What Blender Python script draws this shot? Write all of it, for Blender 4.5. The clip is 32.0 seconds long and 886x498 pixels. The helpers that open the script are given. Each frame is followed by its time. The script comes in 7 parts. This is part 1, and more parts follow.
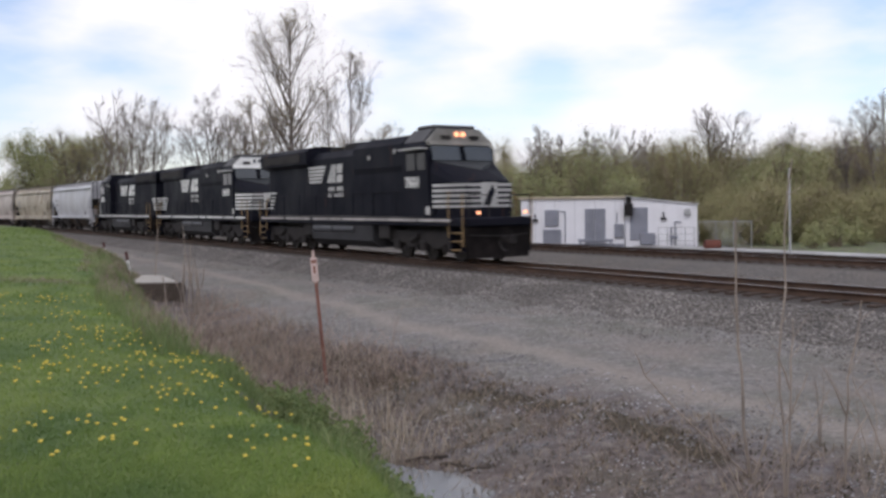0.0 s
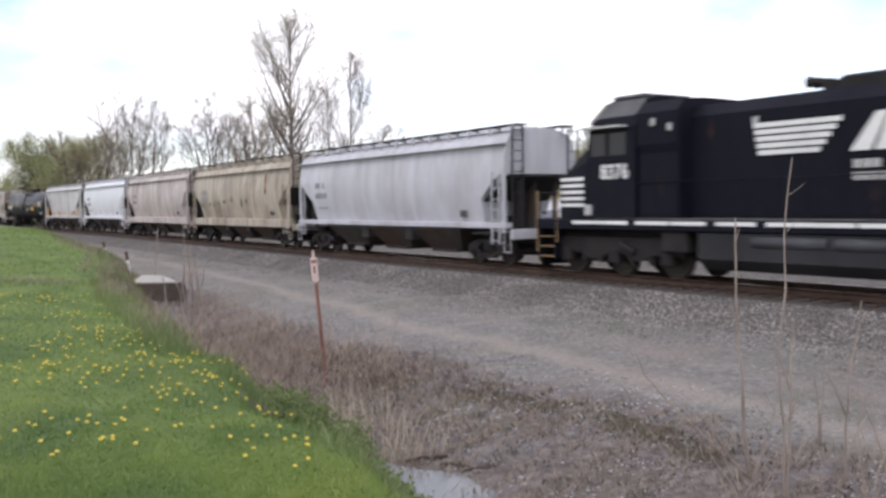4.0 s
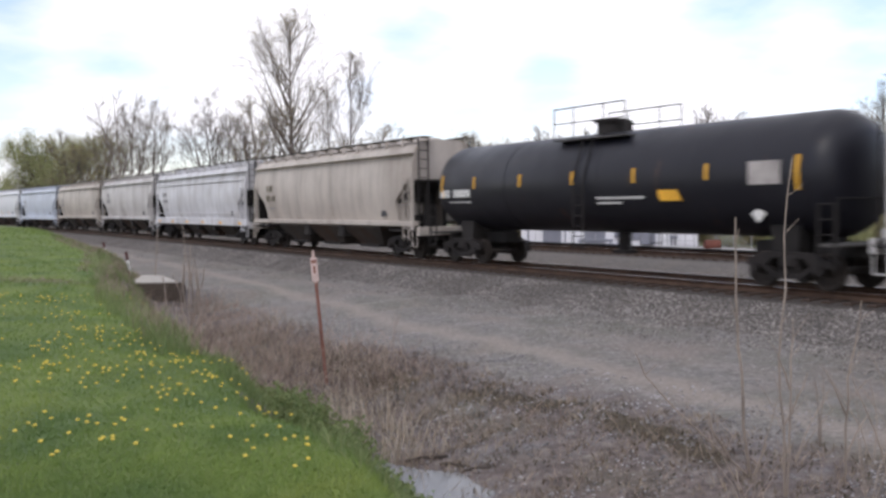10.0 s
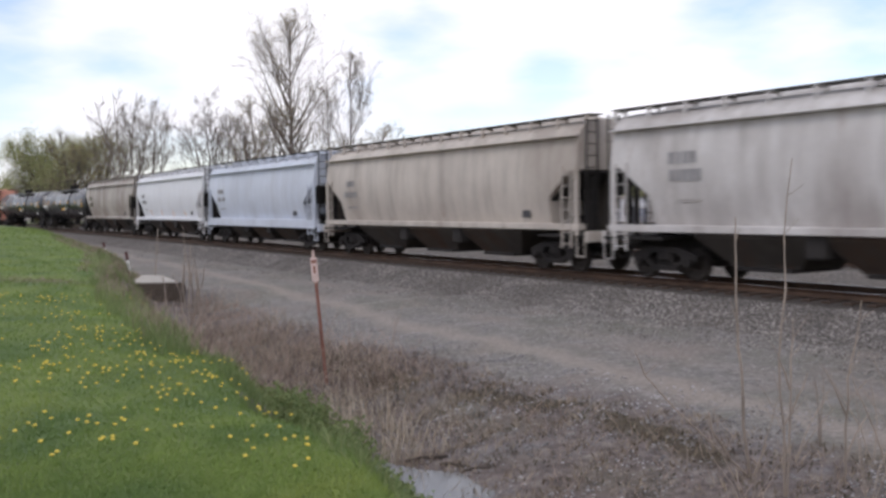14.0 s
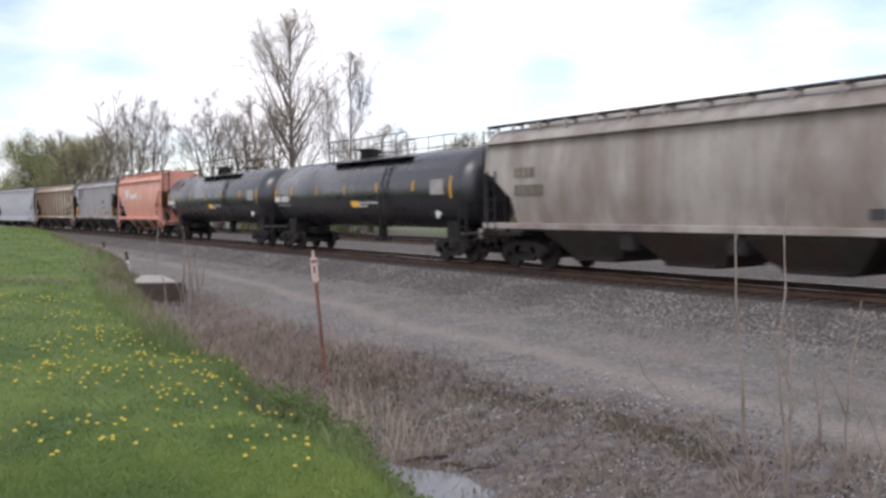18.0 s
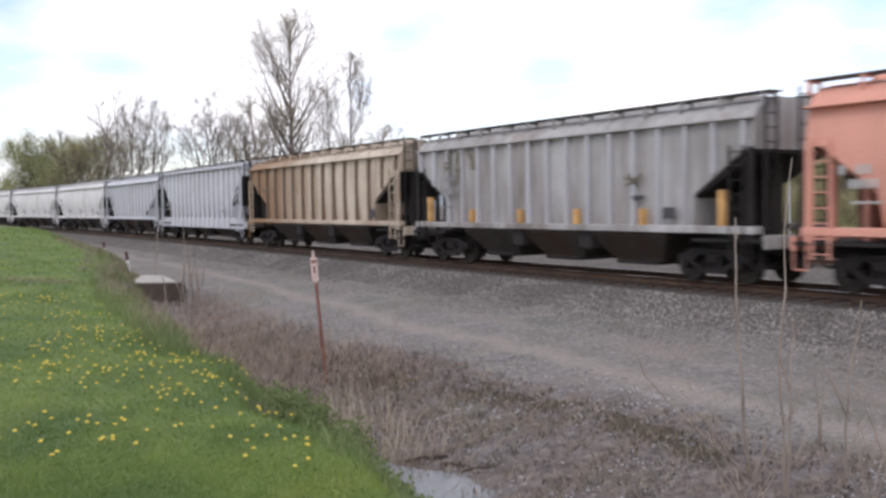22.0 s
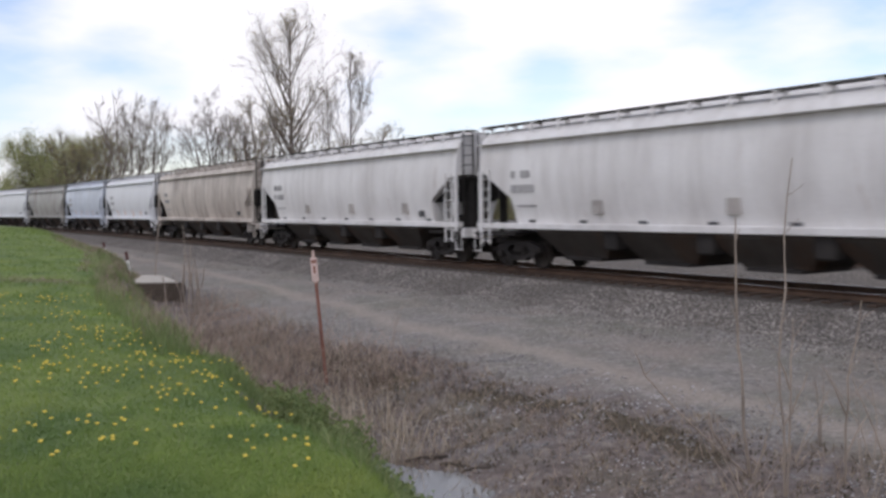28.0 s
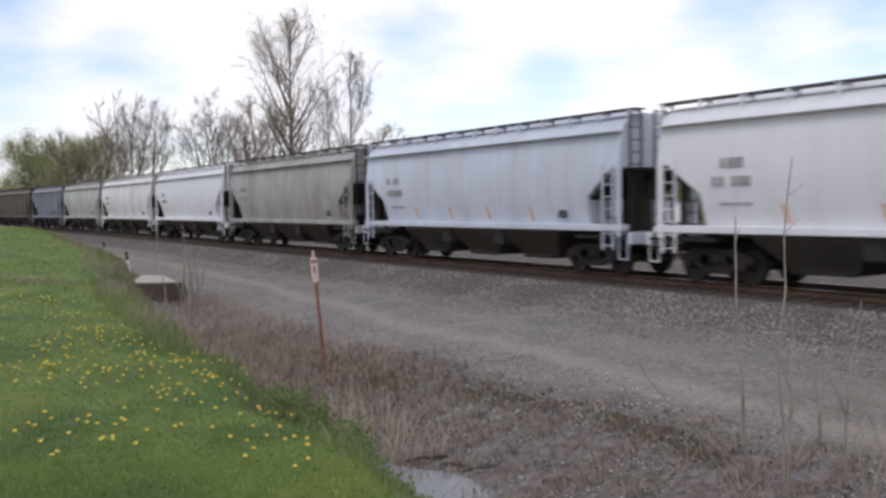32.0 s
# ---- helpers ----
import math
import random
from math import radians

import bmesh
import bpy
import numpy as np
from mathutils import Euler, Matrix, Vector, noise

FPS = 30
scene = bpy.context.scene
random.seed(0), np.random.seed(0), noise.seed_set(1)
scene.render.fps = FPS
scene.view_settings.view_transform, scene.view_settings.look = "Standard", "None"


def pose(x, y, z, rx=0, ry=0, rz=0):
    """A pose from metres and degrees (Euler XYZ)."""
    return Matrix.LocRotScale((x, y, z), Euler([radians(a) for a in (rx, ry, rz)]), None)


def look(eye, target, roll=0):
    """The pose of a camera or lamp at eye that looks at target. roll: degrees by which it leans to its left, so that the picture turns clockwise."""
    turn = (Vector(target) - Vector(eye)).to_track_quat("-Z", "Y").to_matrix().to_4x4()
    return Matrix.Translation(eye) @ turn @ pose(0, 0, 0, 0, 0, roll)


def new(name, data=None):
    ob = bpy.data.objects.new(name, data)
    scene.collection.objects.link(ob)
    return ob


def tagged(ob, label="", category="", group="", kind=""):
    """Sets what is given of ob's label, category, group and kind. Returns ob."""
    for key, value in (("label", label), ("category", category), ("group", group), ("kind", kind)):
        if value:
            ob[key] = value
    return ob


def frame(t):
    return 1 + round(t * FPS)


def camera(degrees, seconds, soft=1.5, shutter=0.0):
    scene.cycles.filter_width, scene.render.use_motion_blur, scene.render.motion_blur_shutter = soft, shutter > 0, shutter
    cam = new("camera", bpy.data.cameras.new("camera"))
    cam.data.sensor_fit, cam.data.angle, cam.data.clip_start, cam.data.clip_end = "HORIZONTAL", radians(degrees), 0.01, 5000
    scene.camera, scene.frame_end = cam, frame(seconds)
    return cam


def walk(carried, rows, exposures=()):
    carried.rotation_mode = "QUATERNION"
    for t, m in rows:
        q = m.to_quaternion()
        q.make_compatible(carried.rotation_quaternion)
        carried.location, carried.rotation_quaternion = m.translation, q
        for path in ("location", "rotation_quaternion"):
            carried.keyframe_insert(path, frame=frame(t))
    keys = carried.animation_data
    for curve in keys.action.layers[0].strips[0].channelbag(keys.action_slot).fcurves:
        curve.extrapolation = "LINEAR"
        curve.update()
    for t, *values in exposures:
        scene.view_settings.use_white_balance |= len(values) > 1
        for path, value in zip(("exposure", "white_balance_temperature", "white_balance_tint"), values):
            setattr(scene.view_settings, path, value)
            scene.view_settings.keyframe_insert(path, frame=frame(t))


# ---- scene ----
cam = camera(50.53, 32.0, soft=2.9, shutter=0.35)
EYE = pose(0, 0, 2.1, 87.255, 0, 0) @ pose(0, 0, 0, 0, 0, -0.84)
walk(cam, [(0, EYE), (32.0, EYE)], exposures=[(0, -0.2), (0.8, -0.06), (1.5, 0.2), (3, 0.38), (6, 0.07), (9, 0.03), (11, 0.1), (12, 0.02), (13.5, -0.06), (17, -0.07), (18.2, 0.09), (21, 0.18), (25, -0.02), (29, -0.17), (32.0, -0.14)])

# ---------------------------------------------------------------- light
world = bpy.data.worlds.new("overcast_sky")
scene.world = world
world.use_nodes = True
wn, wl = world.node_tree.nodes, world.node_tree.links
wn.clear()
w_out = wn.new("ShaderNodeOutputWorld")
w_sky = wn.new("ShaderNodeTexSky")
w_sky.sky_type, w_sky.sun_disc = "NISHITA", False
w_sky.sun_elevation, w_sky.sun_rotation = radians(48), radians(200)
w_bg = wn.new("ShaderNodeBackground")
w_bg.inputs["Strength"].default_value = 0.19
w_tint = wn.new("ShaderNodeMix")
w_tint.data_type, w_tint.blend_type = "RGBA", "MULTIPLY"
w_tint.inputs[0].default_value, w_tint.inputs[7].default_value = 1.0, (0.99, 0.95, 1.05, 1)
wl.new(w_sky.outputs[0], w_tint.inputs[6])
wl.new(w_tint.outputs[2], w_bg.inputs["Color"])
w_co = wn.new("ShaderNodeTexCoord")
w_map = wn.new("ShaderNodeMapping")
w_map.inputs["Scale"].default_value = (1.0, 1.0, 3.0)
w_map.inputs["Location"].default_value = (5.3, 1.7, 0.9)
wl.new(w_co.outputs["Generated"], w_map.inputs["Vector"])
w_noise = wn.new("ShaderNodeTexNoise")
w_noise.inputs["Scale"].default_value, w_noise.inputs["Detail"].default_value = 3.2, 6.0
w_noise.inputs["Roughness"].default_value = 0.52
wl.new(w_map.outputs[0], w_noise.inputs["Vector"])
w_ramp = wn.new("ShaderNodeValToRGB")
w_ramp.color_ramp.elements[0].position, w_ramp.color_ramp.elements[1].position = 0.36, 0.55
w_ramp.color_ramp.elements[0].color = (0.16, 0.16, 0.16, 1)
w_ramp.color_ramp.elements[1].color = (1, 1, 1, 1)
w_fac = w_noise.outputs["Fac"]
# breaks between the clouds: direction, width, depth
for centre, wide, depth in (((-0.27, 0.95, 0.135), 0.10, 0.20), ((-0.43, 0.89, 0.12), 0.12, 0.18), ((-0.40, 0.9, 0.21), 0.07, 0.14), ((-0.03, 0.97, 0.20), 0.10, 0.17), ((0.28, 0.94, 0.20), 0.13, 0.17), ((0.41, 0.9, 0.115), 0.10, 0.15), ((0.32, 0.94, 0.12), 0.07, 0.13), ((0.11, 0.98, 0.11), 0.06, 0.11), ((-0.33, 0.93, 0.165), 0.06, 0.12), ((0.9, 0.2, 0.4), 0.5, 0.15), ((-0.7, -0.5, 0.5), 0.5, 0.15), ((0.3, -0.7, 0.6), 0.4, 0.15)):
    w_far = wn.new("ShaderNodeVectorMath")
    w_far.operation = "DISTANCE"
    w_far.inputs[1].default_value = centre
    wl.new(w_co.outputs["Generated"], w_far.inputs[0])
    w_rng = wn.new("ShaderNodeMapRange")
    w_rng.interpolation_type = "SMOOTHSTEP"
    w_rng.inputs["From Min"].default_value, w_rng.inputs["From Max"].default_value = 0.0, wide
    w_rng.inputs["To Min"].default_value, w_rng.inputs["To Max"].default_value = depth, 0.0
    wl.new(w_far.outputs["Value"], w_rng.inputs["Value"])
    w_sub = wn.new("ShaderNodeMath")
    w_sub.operation = "SUBTRACT"
    wl.new(w_fac, w_sub.inputs[0])
    wl.new(w_rng.outputs[0], w_sub.inputs[1])
    w_fac = w_sub.outputs[0]
wl.new(w_fac, w_ramp.inputs["Fac"])
w_cl = wn.new("ShaderNodeBackground")
w_cl.inputs["Color"].default_value = (1.0, 0.985, 1.05, 1)
w_cl.inputs["Strength"].default_value = 1.2
w_mix = wn.new("ShaderNodeMixShader")
wl.new(w_ramp.outputs["Color"], w_mix.inputs["Fac"])
wl.new(w_bg.outputs[0], w_mix.inputs[1])
wl.new(w_cl.outputs[0], w_mix.inputs[2])
wl.new(w_mix.outputs[0], w_out.inputs["Surface"])

sun_data = bpy.data.lights.new("sun", "SUN")
sun_data.energy, sun_data.angle, sun_data.color = 0.8, radians(14), (1.0, 0.965, 0.93)
sun_ob = new("sun", sun_data)
sun_ob.matrix_world = look((-20, -55, 62), (0, 0, 0))


# ---------------------------------------------------------------- the railway's line and the train's running
def _line():
    u = GRID / 50.0
    k = np.where((GRID > -112) & (GRID < 40), (0.7876 + 1.0934 * u - 0.9183 * u * u) * 1e-3, 0.0)
    zero = np.searchsorted(GRID, 0)
    ph = np.cumsum(k) * 0.5
    ph = -1.01396 + ph - ph[zero]
    x, y = np.cumsum(np.cos(ph)) * 0.5, np.cumsum(np.sin(ph)) * 0.5
    return x - x[zero], y - y[zero] + 36.561, ph


GRID = np.arange(-800, 700.01, 0.5)
LX, LY, LH = _line()


def on_line(s, e=0.0):
    """The point s metres along the near track, e metres to the viewer's side of its centre, and the heading."""
    x, y, h = np.interp(s, GRID, LX), np.interp(s, GRID, LY), np.interp(s, GRID, LH)
    return x + e * np.sin(h), y - e * np.cos(h), h


def line_coords(x, y):
    """s and e of points of the plan."""
    x, y = np.asarray(x, float), np.asarray(y, float)
    step = slice(900, 2300, 4)
    gx, gy, gh, gs = LX[step], LY[step], LH[step], GRID[step]
    s, e = np.empty(x.shape), np.empty(x.shape)
    xf, yf, sf, ef = x.ravel(), y.ravel(), s.ravel(), e.ravel()
    for a in range(0, xf.size, 4000):
        b = slice(a, a + 4000)
        i = np.argmin((xf[b, None] - gx) ** 2 + (yf[b, None] - gy) ** 2, axis=1)
        dx, dy = xf[b] - gx[i], yf[b] - gy[i]
        sf[b] = gs[i] + dx * np.cos(gh[i]) + dy * np.sin(gh[i])
        ef[b] = dx * np.sin(gh[i]) - dy * np.cos(gh[i])
    return sf.reshape(x.shape), ef.reshape(x.shape)


def run(t):
    """Metres that the train has gone at t seconds, from its place at 16 s."""
    u = t - 16
    return 16.445 * u + 0.00751 * u * u / 2 - 0.000755 * u ** 3 / 6


# ---------------------------------------------------------------- materials
def _mix(nt, fac, a, b, blend="MIX"):
    m = nt.nodes.new("ShaderNodeMix")
    m.data_type, m.blend_type = "RGBA", blend
    for sock, val in ((m.inputs[0], fac), (m.inputs[6], a), (m.inputs[7], b)):
        if hasattr(val, "is_linked"):
            nt.links.new(val, sock)
        else:
            sock.default_value = val if isinstance(val, float) else (*val, 1)
    return m.outputs[2]


def _noise(nt, scale, detail=4.0, stretch=(1, 1, 1), rough=0.55, coords="Object", seed=0.0):
    co = nt.nodes.new("ShaderNodeTexCoord")
    mp = nt.nodes.new("ShaderNodeMapping")
    mp.inputs["Scale"].default_value = stretch
    mp.inputs["Location"].default_value = (seed, seed * 0.7, seed * 1.3)
    nt.links.new(co.outputs[coords], mp.inputs["Vector"])
    n = nt.nodes.new("ShaderNodeTexNoise")
    n.inputs["Scale"].default_value, n.inputs["Detail"].default_value = scale, detail
    n.inputs["Roughness"].default_value = rough
    nt.links.new(mp.outputs[0], n.inputs["Vector"])
    return n.outputs["Fac"]


def _ramp(nt, fac, lo, hi, a=0.0, b=1.0):
    m = nt.nodes.new("ShaderNodeMapRange")
    m.inputs["From Min"].default_value, m.inputs["From Max"].default_value = lo, hi
    m.inputs["To Min"].default_value, m.inputs["To Max"].default_value = a, b
    nt.links.new(fac, m.inputs["Value"])
    return m.outputs[0]


def _start(name):
    m = bpy.data.materials.new(name)
    m.use_nodes = True
    nt = m.node_tree
    return m, nt, nt.nodes["Principled BSDF"]


def _bump(nt, bsdf, fac, strength, dist=0.02):
    b = nt.nodes.new("ShaderNodeBump")
    b.inputs["Strength"].default_value, b.inputs["Distance"].default_value = strength, dist
    nt.links.new(fac, b.inputs["Height"])
    nt.links.new(b.outputs[0], bsdf.inputs["Normal"])


def plain(name, color, rough=0.6, metal=0.0, vary=0.25, scale=6.0, bump=0.15, shine=0.35):
    """A surface with broad stains and a fine grain."""
    m, nt, bsdf = _start(name)
    dark = tuple(c * (1 - vary) for c in color)
    light = tuple(min(1, c * (1 + vary)) for c in color)
    c = _mix(nt, _ramp(nt, _noise(nt, scale * 0.2), 0.35, 0.65), dark, light)
    c = _mix(nt, _ramp(nt, _noise(nt, scale * 5, 3), 0.4, 0.75, 0.0, 0.5), c, dark)
    nt.links.new(c, bsdf.inputs["Base Color"])
    bsdf.inputs["Roughness"].default_value, bsdf.inputs["Metallic"].default_value = rough, metal
    bsdf.inputs["Specular IOR Level"].default_value = shine
    if bump:
        _bump(nt, bsdf, _noise(nt, scale * 4), bump)
    return m


def paint(name, color, dirt=0.4, rust=0.1, rough=0.5, rust_color=(0.2, 0.085, 0.035), grime=(0.19, 0.157, 0.135), seed=0.0, streak=1.0, shine=0.35):
    """Weathered car paint: streaks that run down, broad grime, rust spots."""
    m, nt, bsdf = _start(name)
    run_down = _noise(nt, 1.0, 5, (2.2, 2.2, 0.16), 0.62, seed=seed)
    broad = _noise(nt, 0.55, 4, (1, 1, 1), seed=seed + 3)
    fine = _noise(nt, 16, 3, seed=seed)
    c = _mix(nt, _ramp(nt, run_down, 0.44, 0.72, 0.0, dirt * streak), color, grime)
    c = _mix(nt, _ramp(nt, broad, 0.35, 0.75, 0.0, dirt * 0.8), c, grime)
    c = _mix(nt, _ramp(nt, fine, 0.45, 0.8, 0.0, 0.25), c, tuple(x * 0.6 for x in color))
    spots = _noise(nt, 1.3, 6, (1.5, 1.5, 0.35), 0.7, seed=seed + 9)
    c = _mix(nt, _ramp(nt, spots, 0.62 - 0.22 * rust, 0.78 - 0.15 * rust, 0.0, min(1.0, 0.35 + rust)), c, rust_color)
    nt.links.new(c, bsdf.inputs["Base Color"])
    blot = _noise(nt, 1.0, 5, (0.55, 0.55, 0.22), 0.6, seed=seed + 17)
    c = _mix(nt, _ramp(nt, blot, 0.48, 0.66, 0.0, dirt * dirt * 1.5), c, tuple(0.55 * x + 0.25 * y for x, y in zip(grime, rust_color)))
    nt.links.new(c, bsdf.inputs["Base Color"])
    nt.links.new(_ramp(nt, broad, 0.3, 0.7, rough - 0.08, rough + 0.15), bsdf.inputs["Roughness"])
    bsdf.inputs["Specular IOR Level"].default_value = shine
    _bump(nt, bsdf, _noise(nt, 3.0, 3, seed=seed), 0.12, 0.02)
    return m


def rust_end(name, color, brown, x0, x1, **kw):
    """Weathered paint whose one end has rusted through in tall ragged streaks."""
    m = paint(name, color, **kw)
    nt = m.node_tree
    bsdf = nt.nodes["Principled BSDF"]
    was = bsdf.inputs["Base Color"].links[0].from_socket
    co = nt.nodes.new("ShaderNodeTexCoord")
    sep = nt.nodes.new("ShaderNodeSeparateXYZ")
    nt.links.new(co.outputs["Object"], sep.inputs[0])
    ragged = nt.nodes.new("ShaderNodeMath")
    ragged.operation = "MULTIPLY_ADD"
    nt.links.new(_noise(nt, 1.0, 5, (1.4, 1.4, 0.2), 0.65, seed=71), ragged.inputs[0])
    ragged.inputs[1].default_value = 9.0
    nt.links.new(sep.outputs["X"], ragged.inputs[2])
    nt.links.new(_mix(nt, _ramp(nt, ragged.outputs[0], x0 + 4.5, x1 + 4.5, 0.9, 0.0), was, brown), bsdf.inputs["Base Color"])
    return m


def glow(name, color, strength):
    m, nt, bsdf = _start(name)
    bsdf.inputs["Base Color"].default_value = (*color, 1)
    bsdf.inputs["Emission Color"].default_value = (*color, 1)
    bsdf.inputs["Emission Strength"].default_value = strength
    return m


def leafy(name, a, b, rough=0.7, thin=0.0, patch=None):
    """Foliage whose pieces differ from one another."""
    m, nt, bsdf = _start(name)
    g = nt.nodes.new("ShaderNodeNewGeometry")
    c = _mix(nt, g.outputs["Random Per Island"], a, b)
    c = _mix(nt, _ramp(nt, _noise(nt, 0.45, 4, seed=8), 0.42, 0.62, 0.0, 0.55), c, tuple(x * 0.72 for x in a))
    if patch:
        c = _mix(nt, _ramp(nt, _noise(nt, 1.1, 5, (1, 0.6, 1), 0.6, seed=51), 0.44, 0.64, 0.0, patch[1]), c, patch[0])
        c = _mix(nt, _ramp(nt, _noise(nt, 0.7, 4, (1, 0.5, 1), 0.55, seed=57), 0.54, 0.68, 0.0, 0.5), c, tuple(min(1, x * k) for x, k in zip(b, (1.25, 1.05, 0.9))))
    nt.links.new(c, bsdf.inputs["Base Color"])
    bsdf.inputs["Roughness"].default_value = rough
    if thin:
        lit = nt.nodes.new("ShaderNodeBsdfTranslucent")
        nt.links.new(c, lit.inputs["Color"])
        both = nt.nodes.new("ShaderNodeMixShader")
        both.inputs[0].default_value = thin
        nt.links.new(bsdf.outputs[0], both.inputs[1])
        nt.links.new(lit.outputs[0], both.inputs[2])
        nt.links.new(both.outputs[0], nt.nodes["Material Output"].inputs["Surface"])
    return m


M = {}
M["black"] = paint("black_loco_paint", (0.0055, 0.006, 0.0115), 0.12, 0.0, 0.6, grime=(0.018, 0.018, 0.024), shine=0.12)
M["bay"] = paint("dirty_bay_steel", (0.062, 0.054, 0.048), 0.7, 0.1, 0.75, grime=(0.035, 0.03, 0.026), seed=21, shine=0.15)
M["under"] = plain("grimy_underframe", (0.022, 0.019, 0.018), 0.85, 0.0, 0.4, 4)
M["truck"] = plain("grimy_truck_steel", (0.016, 0.013, 0.012), 0.8, 0.0, 0.4, 5)
M["wheel"] = plain("wheel_steel", (0.032, 0.025, 0.021), 0.65, 0.2, 0.3, 6)
M["tread"] = plain("polished_tread", (0.42, 0.41, 0.40), 0.3, 1.0, 0.2, 8)
M["white"] = plain("white_lettering", (0.72, 0.71, 0.68), 0.5, 0, 0.12, 3, 0.0)
M["dimwhite"] = plain("worn_white_lettering", (0.45, 0.44, 0.42), 0.6, 0, 0.2, 3, 0.0)
M["mark"] = plain("worn_dark_lettering", (0.27, 0.262, 0.265), 0.6, 0, 0.25, 8, 0.0)
M["letter"] = plain("black_lettering", (0.06, 0.06, 0.065), 0.6, 0, 0.2, 3, 0.0)
M["yellow"] = plain("yellow_reflector", (0.72, 0.38, 0.03), 0.4, 0, 0.15, 6, 0.0)
M["faded_orange"] = plain("faded_orange_reflector", (0.62, 0.36, 0.14), 0.5, 0, 0.3, 8, 0.0)
M["slant"] = plain("orange_reflector", (0.55, 0.28, 0.12), 0.5, 0, 0.2, 6, 0.0)
M["faint"] = plain("faint_grey_stencil", (0.36, 0.33, 0.31), 0.6, 0, 0.25, 8, 0.0)
M["scrawl"] = plain("dark_olive_scrawl", (0.17, 0.15, 0.11), 0.7, 0, 0.4, 12, 0.0)
M["stain"] = plain("rust_stain", (0.18, 0.092, 0.05), 0.8, 0, 0.4, 10, 0.05)
M["faint_white"] = plain("thin_white_lettering", (0.66, 0.5, 0.44), 0.5, 0, 0.1, 3, 0.0)
M["brow"] = plain("tan_cab_front", (0.19, 0.18, 0.16), 0.5, 0, 0.3, 6, 0.0)
M["reservoir"] = plain("dusty_grey_reservoir", (0.06, 0.06, 0.066), 0.5, 0.2, 0.3, 6, 0.0)
M["gold"] = plain("tan_handrail_paint", (0.24, 0.155, 0.07), 0.55, 0, 0.3, 6, 0.05)
M["red"] = plain("dark_red_paint", (0.075, 0.02, 0.02), 0.5, 0, 0.2, 6, 0.0)
M["glass"] = plain("pale_reflecting_window_glass", (0.05, 0.06, 0.07), 0.06, 0, 0.15, 2, 0.0, 0.6)
M["dark_glass"] = plain("dark_side_window", (0.015, 0.016, 0.018), 0.12, 0, 0.15, 2, 0.0, 0.3)
# cab roof grey: sky light on the upward faces is put into the colour
M["roofgrey"] = plain("sky_lit_cab_roof_grey", (0.075, 0.072, 0.075), 0.6, 0, 0.3, 5, 0.0)
M["deckgrey"] = plain("sky_lit_dark_grey_deck", (0.03, 0.033, 0.036), 0.5, 0, 0.3, 5, 0.0)
M["soot"] = plain("sooty_plough_steel", (0.012, 0.0095, 0.009), 0.9, 0, 0.5, 9, 0.3, 0.15)
M["fuel"] = plain("dusty_fuel_tank", (0.022, 0.021, 0.023), 0.7, 0, 0.4, 4, 0.1)
M["lamp"] = glow("lit_headlight", (1.0, 0.42, 0.22), 2.2)
M["tank"] = paint("black_tank_paint", (0.007, 0.007, 0.012), 0.08, 0.0, 0.26, grime=(0.03, 0.029, 0.032), seed=4, shine=1.0)
M["tank_matte"] = paint("dull_black_tank_paint", (0.009, 0.009, 0.014), 0.12, 0.02, 0.4, grime=(0.028, 0.027, 0.033), seed=6)
M["rail"] = plain("rusty_rail", (0.075, 0.045, 0.03), 0.7, 0.4, 0.3, 8)
M["railtop"] = plain("shiny_railhead", (0.40, 0.39, 0.38), 0.28, 1.0, 0.15, 8, 0.0)
M["tie"] = plain("creosoted_tie", (0.082, 0.056, 0.043), 0.85, 0, 0.4, 8, 0.4)
M["grating"] = plain("roof_walk_grating", (0.10, 0.095, 0.09), 0.7, 0.3, 0.3, 8)
M["bark"] = plain("grey_bark", (0.15, 0.122, 0.108), 0.9, 0, 0.3, 3, 0.3)
M["bark_pale"] = plain("pale_bark", (0.235, 0.198, 0.172), 0.9, 0, 0.3, 3, 0.3)
M["bud"] = leafy("spring_buds", (0.42, 0.31, 0.16), (0.36, 0.33, 0.14))
M["leaf"] = leafy("young_leaves", (0.28, 0.31, 0.13), (0.38, 0.36, 0.18))
M["brush"] = leafy("brown_brush", (0.33, 0.27, 0.15), (0.29, 0.30, 0.125))
M["brush_stem"] = plain("brown_brush_stems", (0.235, 0.185, 0.135), 0.9, 0, 0.3, 3, 0.2)
M["grass"] = leafy("grass_blades", (0.18, 0.265, 0.06), (0.255, 0.335, 0.088), 0.7, 0.4, patch=((0.10, 0.17, 0.055), 0.6))
M["tallgrass"] = leafy("tall_green_grass", (0.145, 0.21, 0.07), (0.27, 0.30, 0.13), 0.7, 0.35)
M["straw"] = leafy("dry_straw", (0.38, 0.31, 0.225), (0.12, 0.085, 0.062))
M["palestraw"] = leafy("pale_straw", (0.56, 0.48, 0.38), (0.36, 0.29, 0.22))
M["palestone"] = leafy("pale_pebble", (0.15, 0.14, 0.138), (0.55, 0.53, 0.525), 0.9)
M["litter"] = leafy("dark_leaf_litter", (0.085, 0.055, 0.035), (0.06, 0.06, 0.025))
M["twig"] = leafy("purplish_dry_twigs", (0.54, 0.42, 0.34), (0.13, 0.09, 0.072))
M["dark_twig"] = leafy("dark_rotting_stems", (0.13, 0.092, 0.078), (0.055, 0.04, 0.035))
M["stalk"] = plain("dry_weed_stalk", (0.32, 0.265, 0.22), 0.9, 0, 0.3, 8, 0.0)
M["stone"] = leafy("ballast_stone", (0.12, 0.108, 0.098), (0.40, 0.368, 0.34), 0.9)
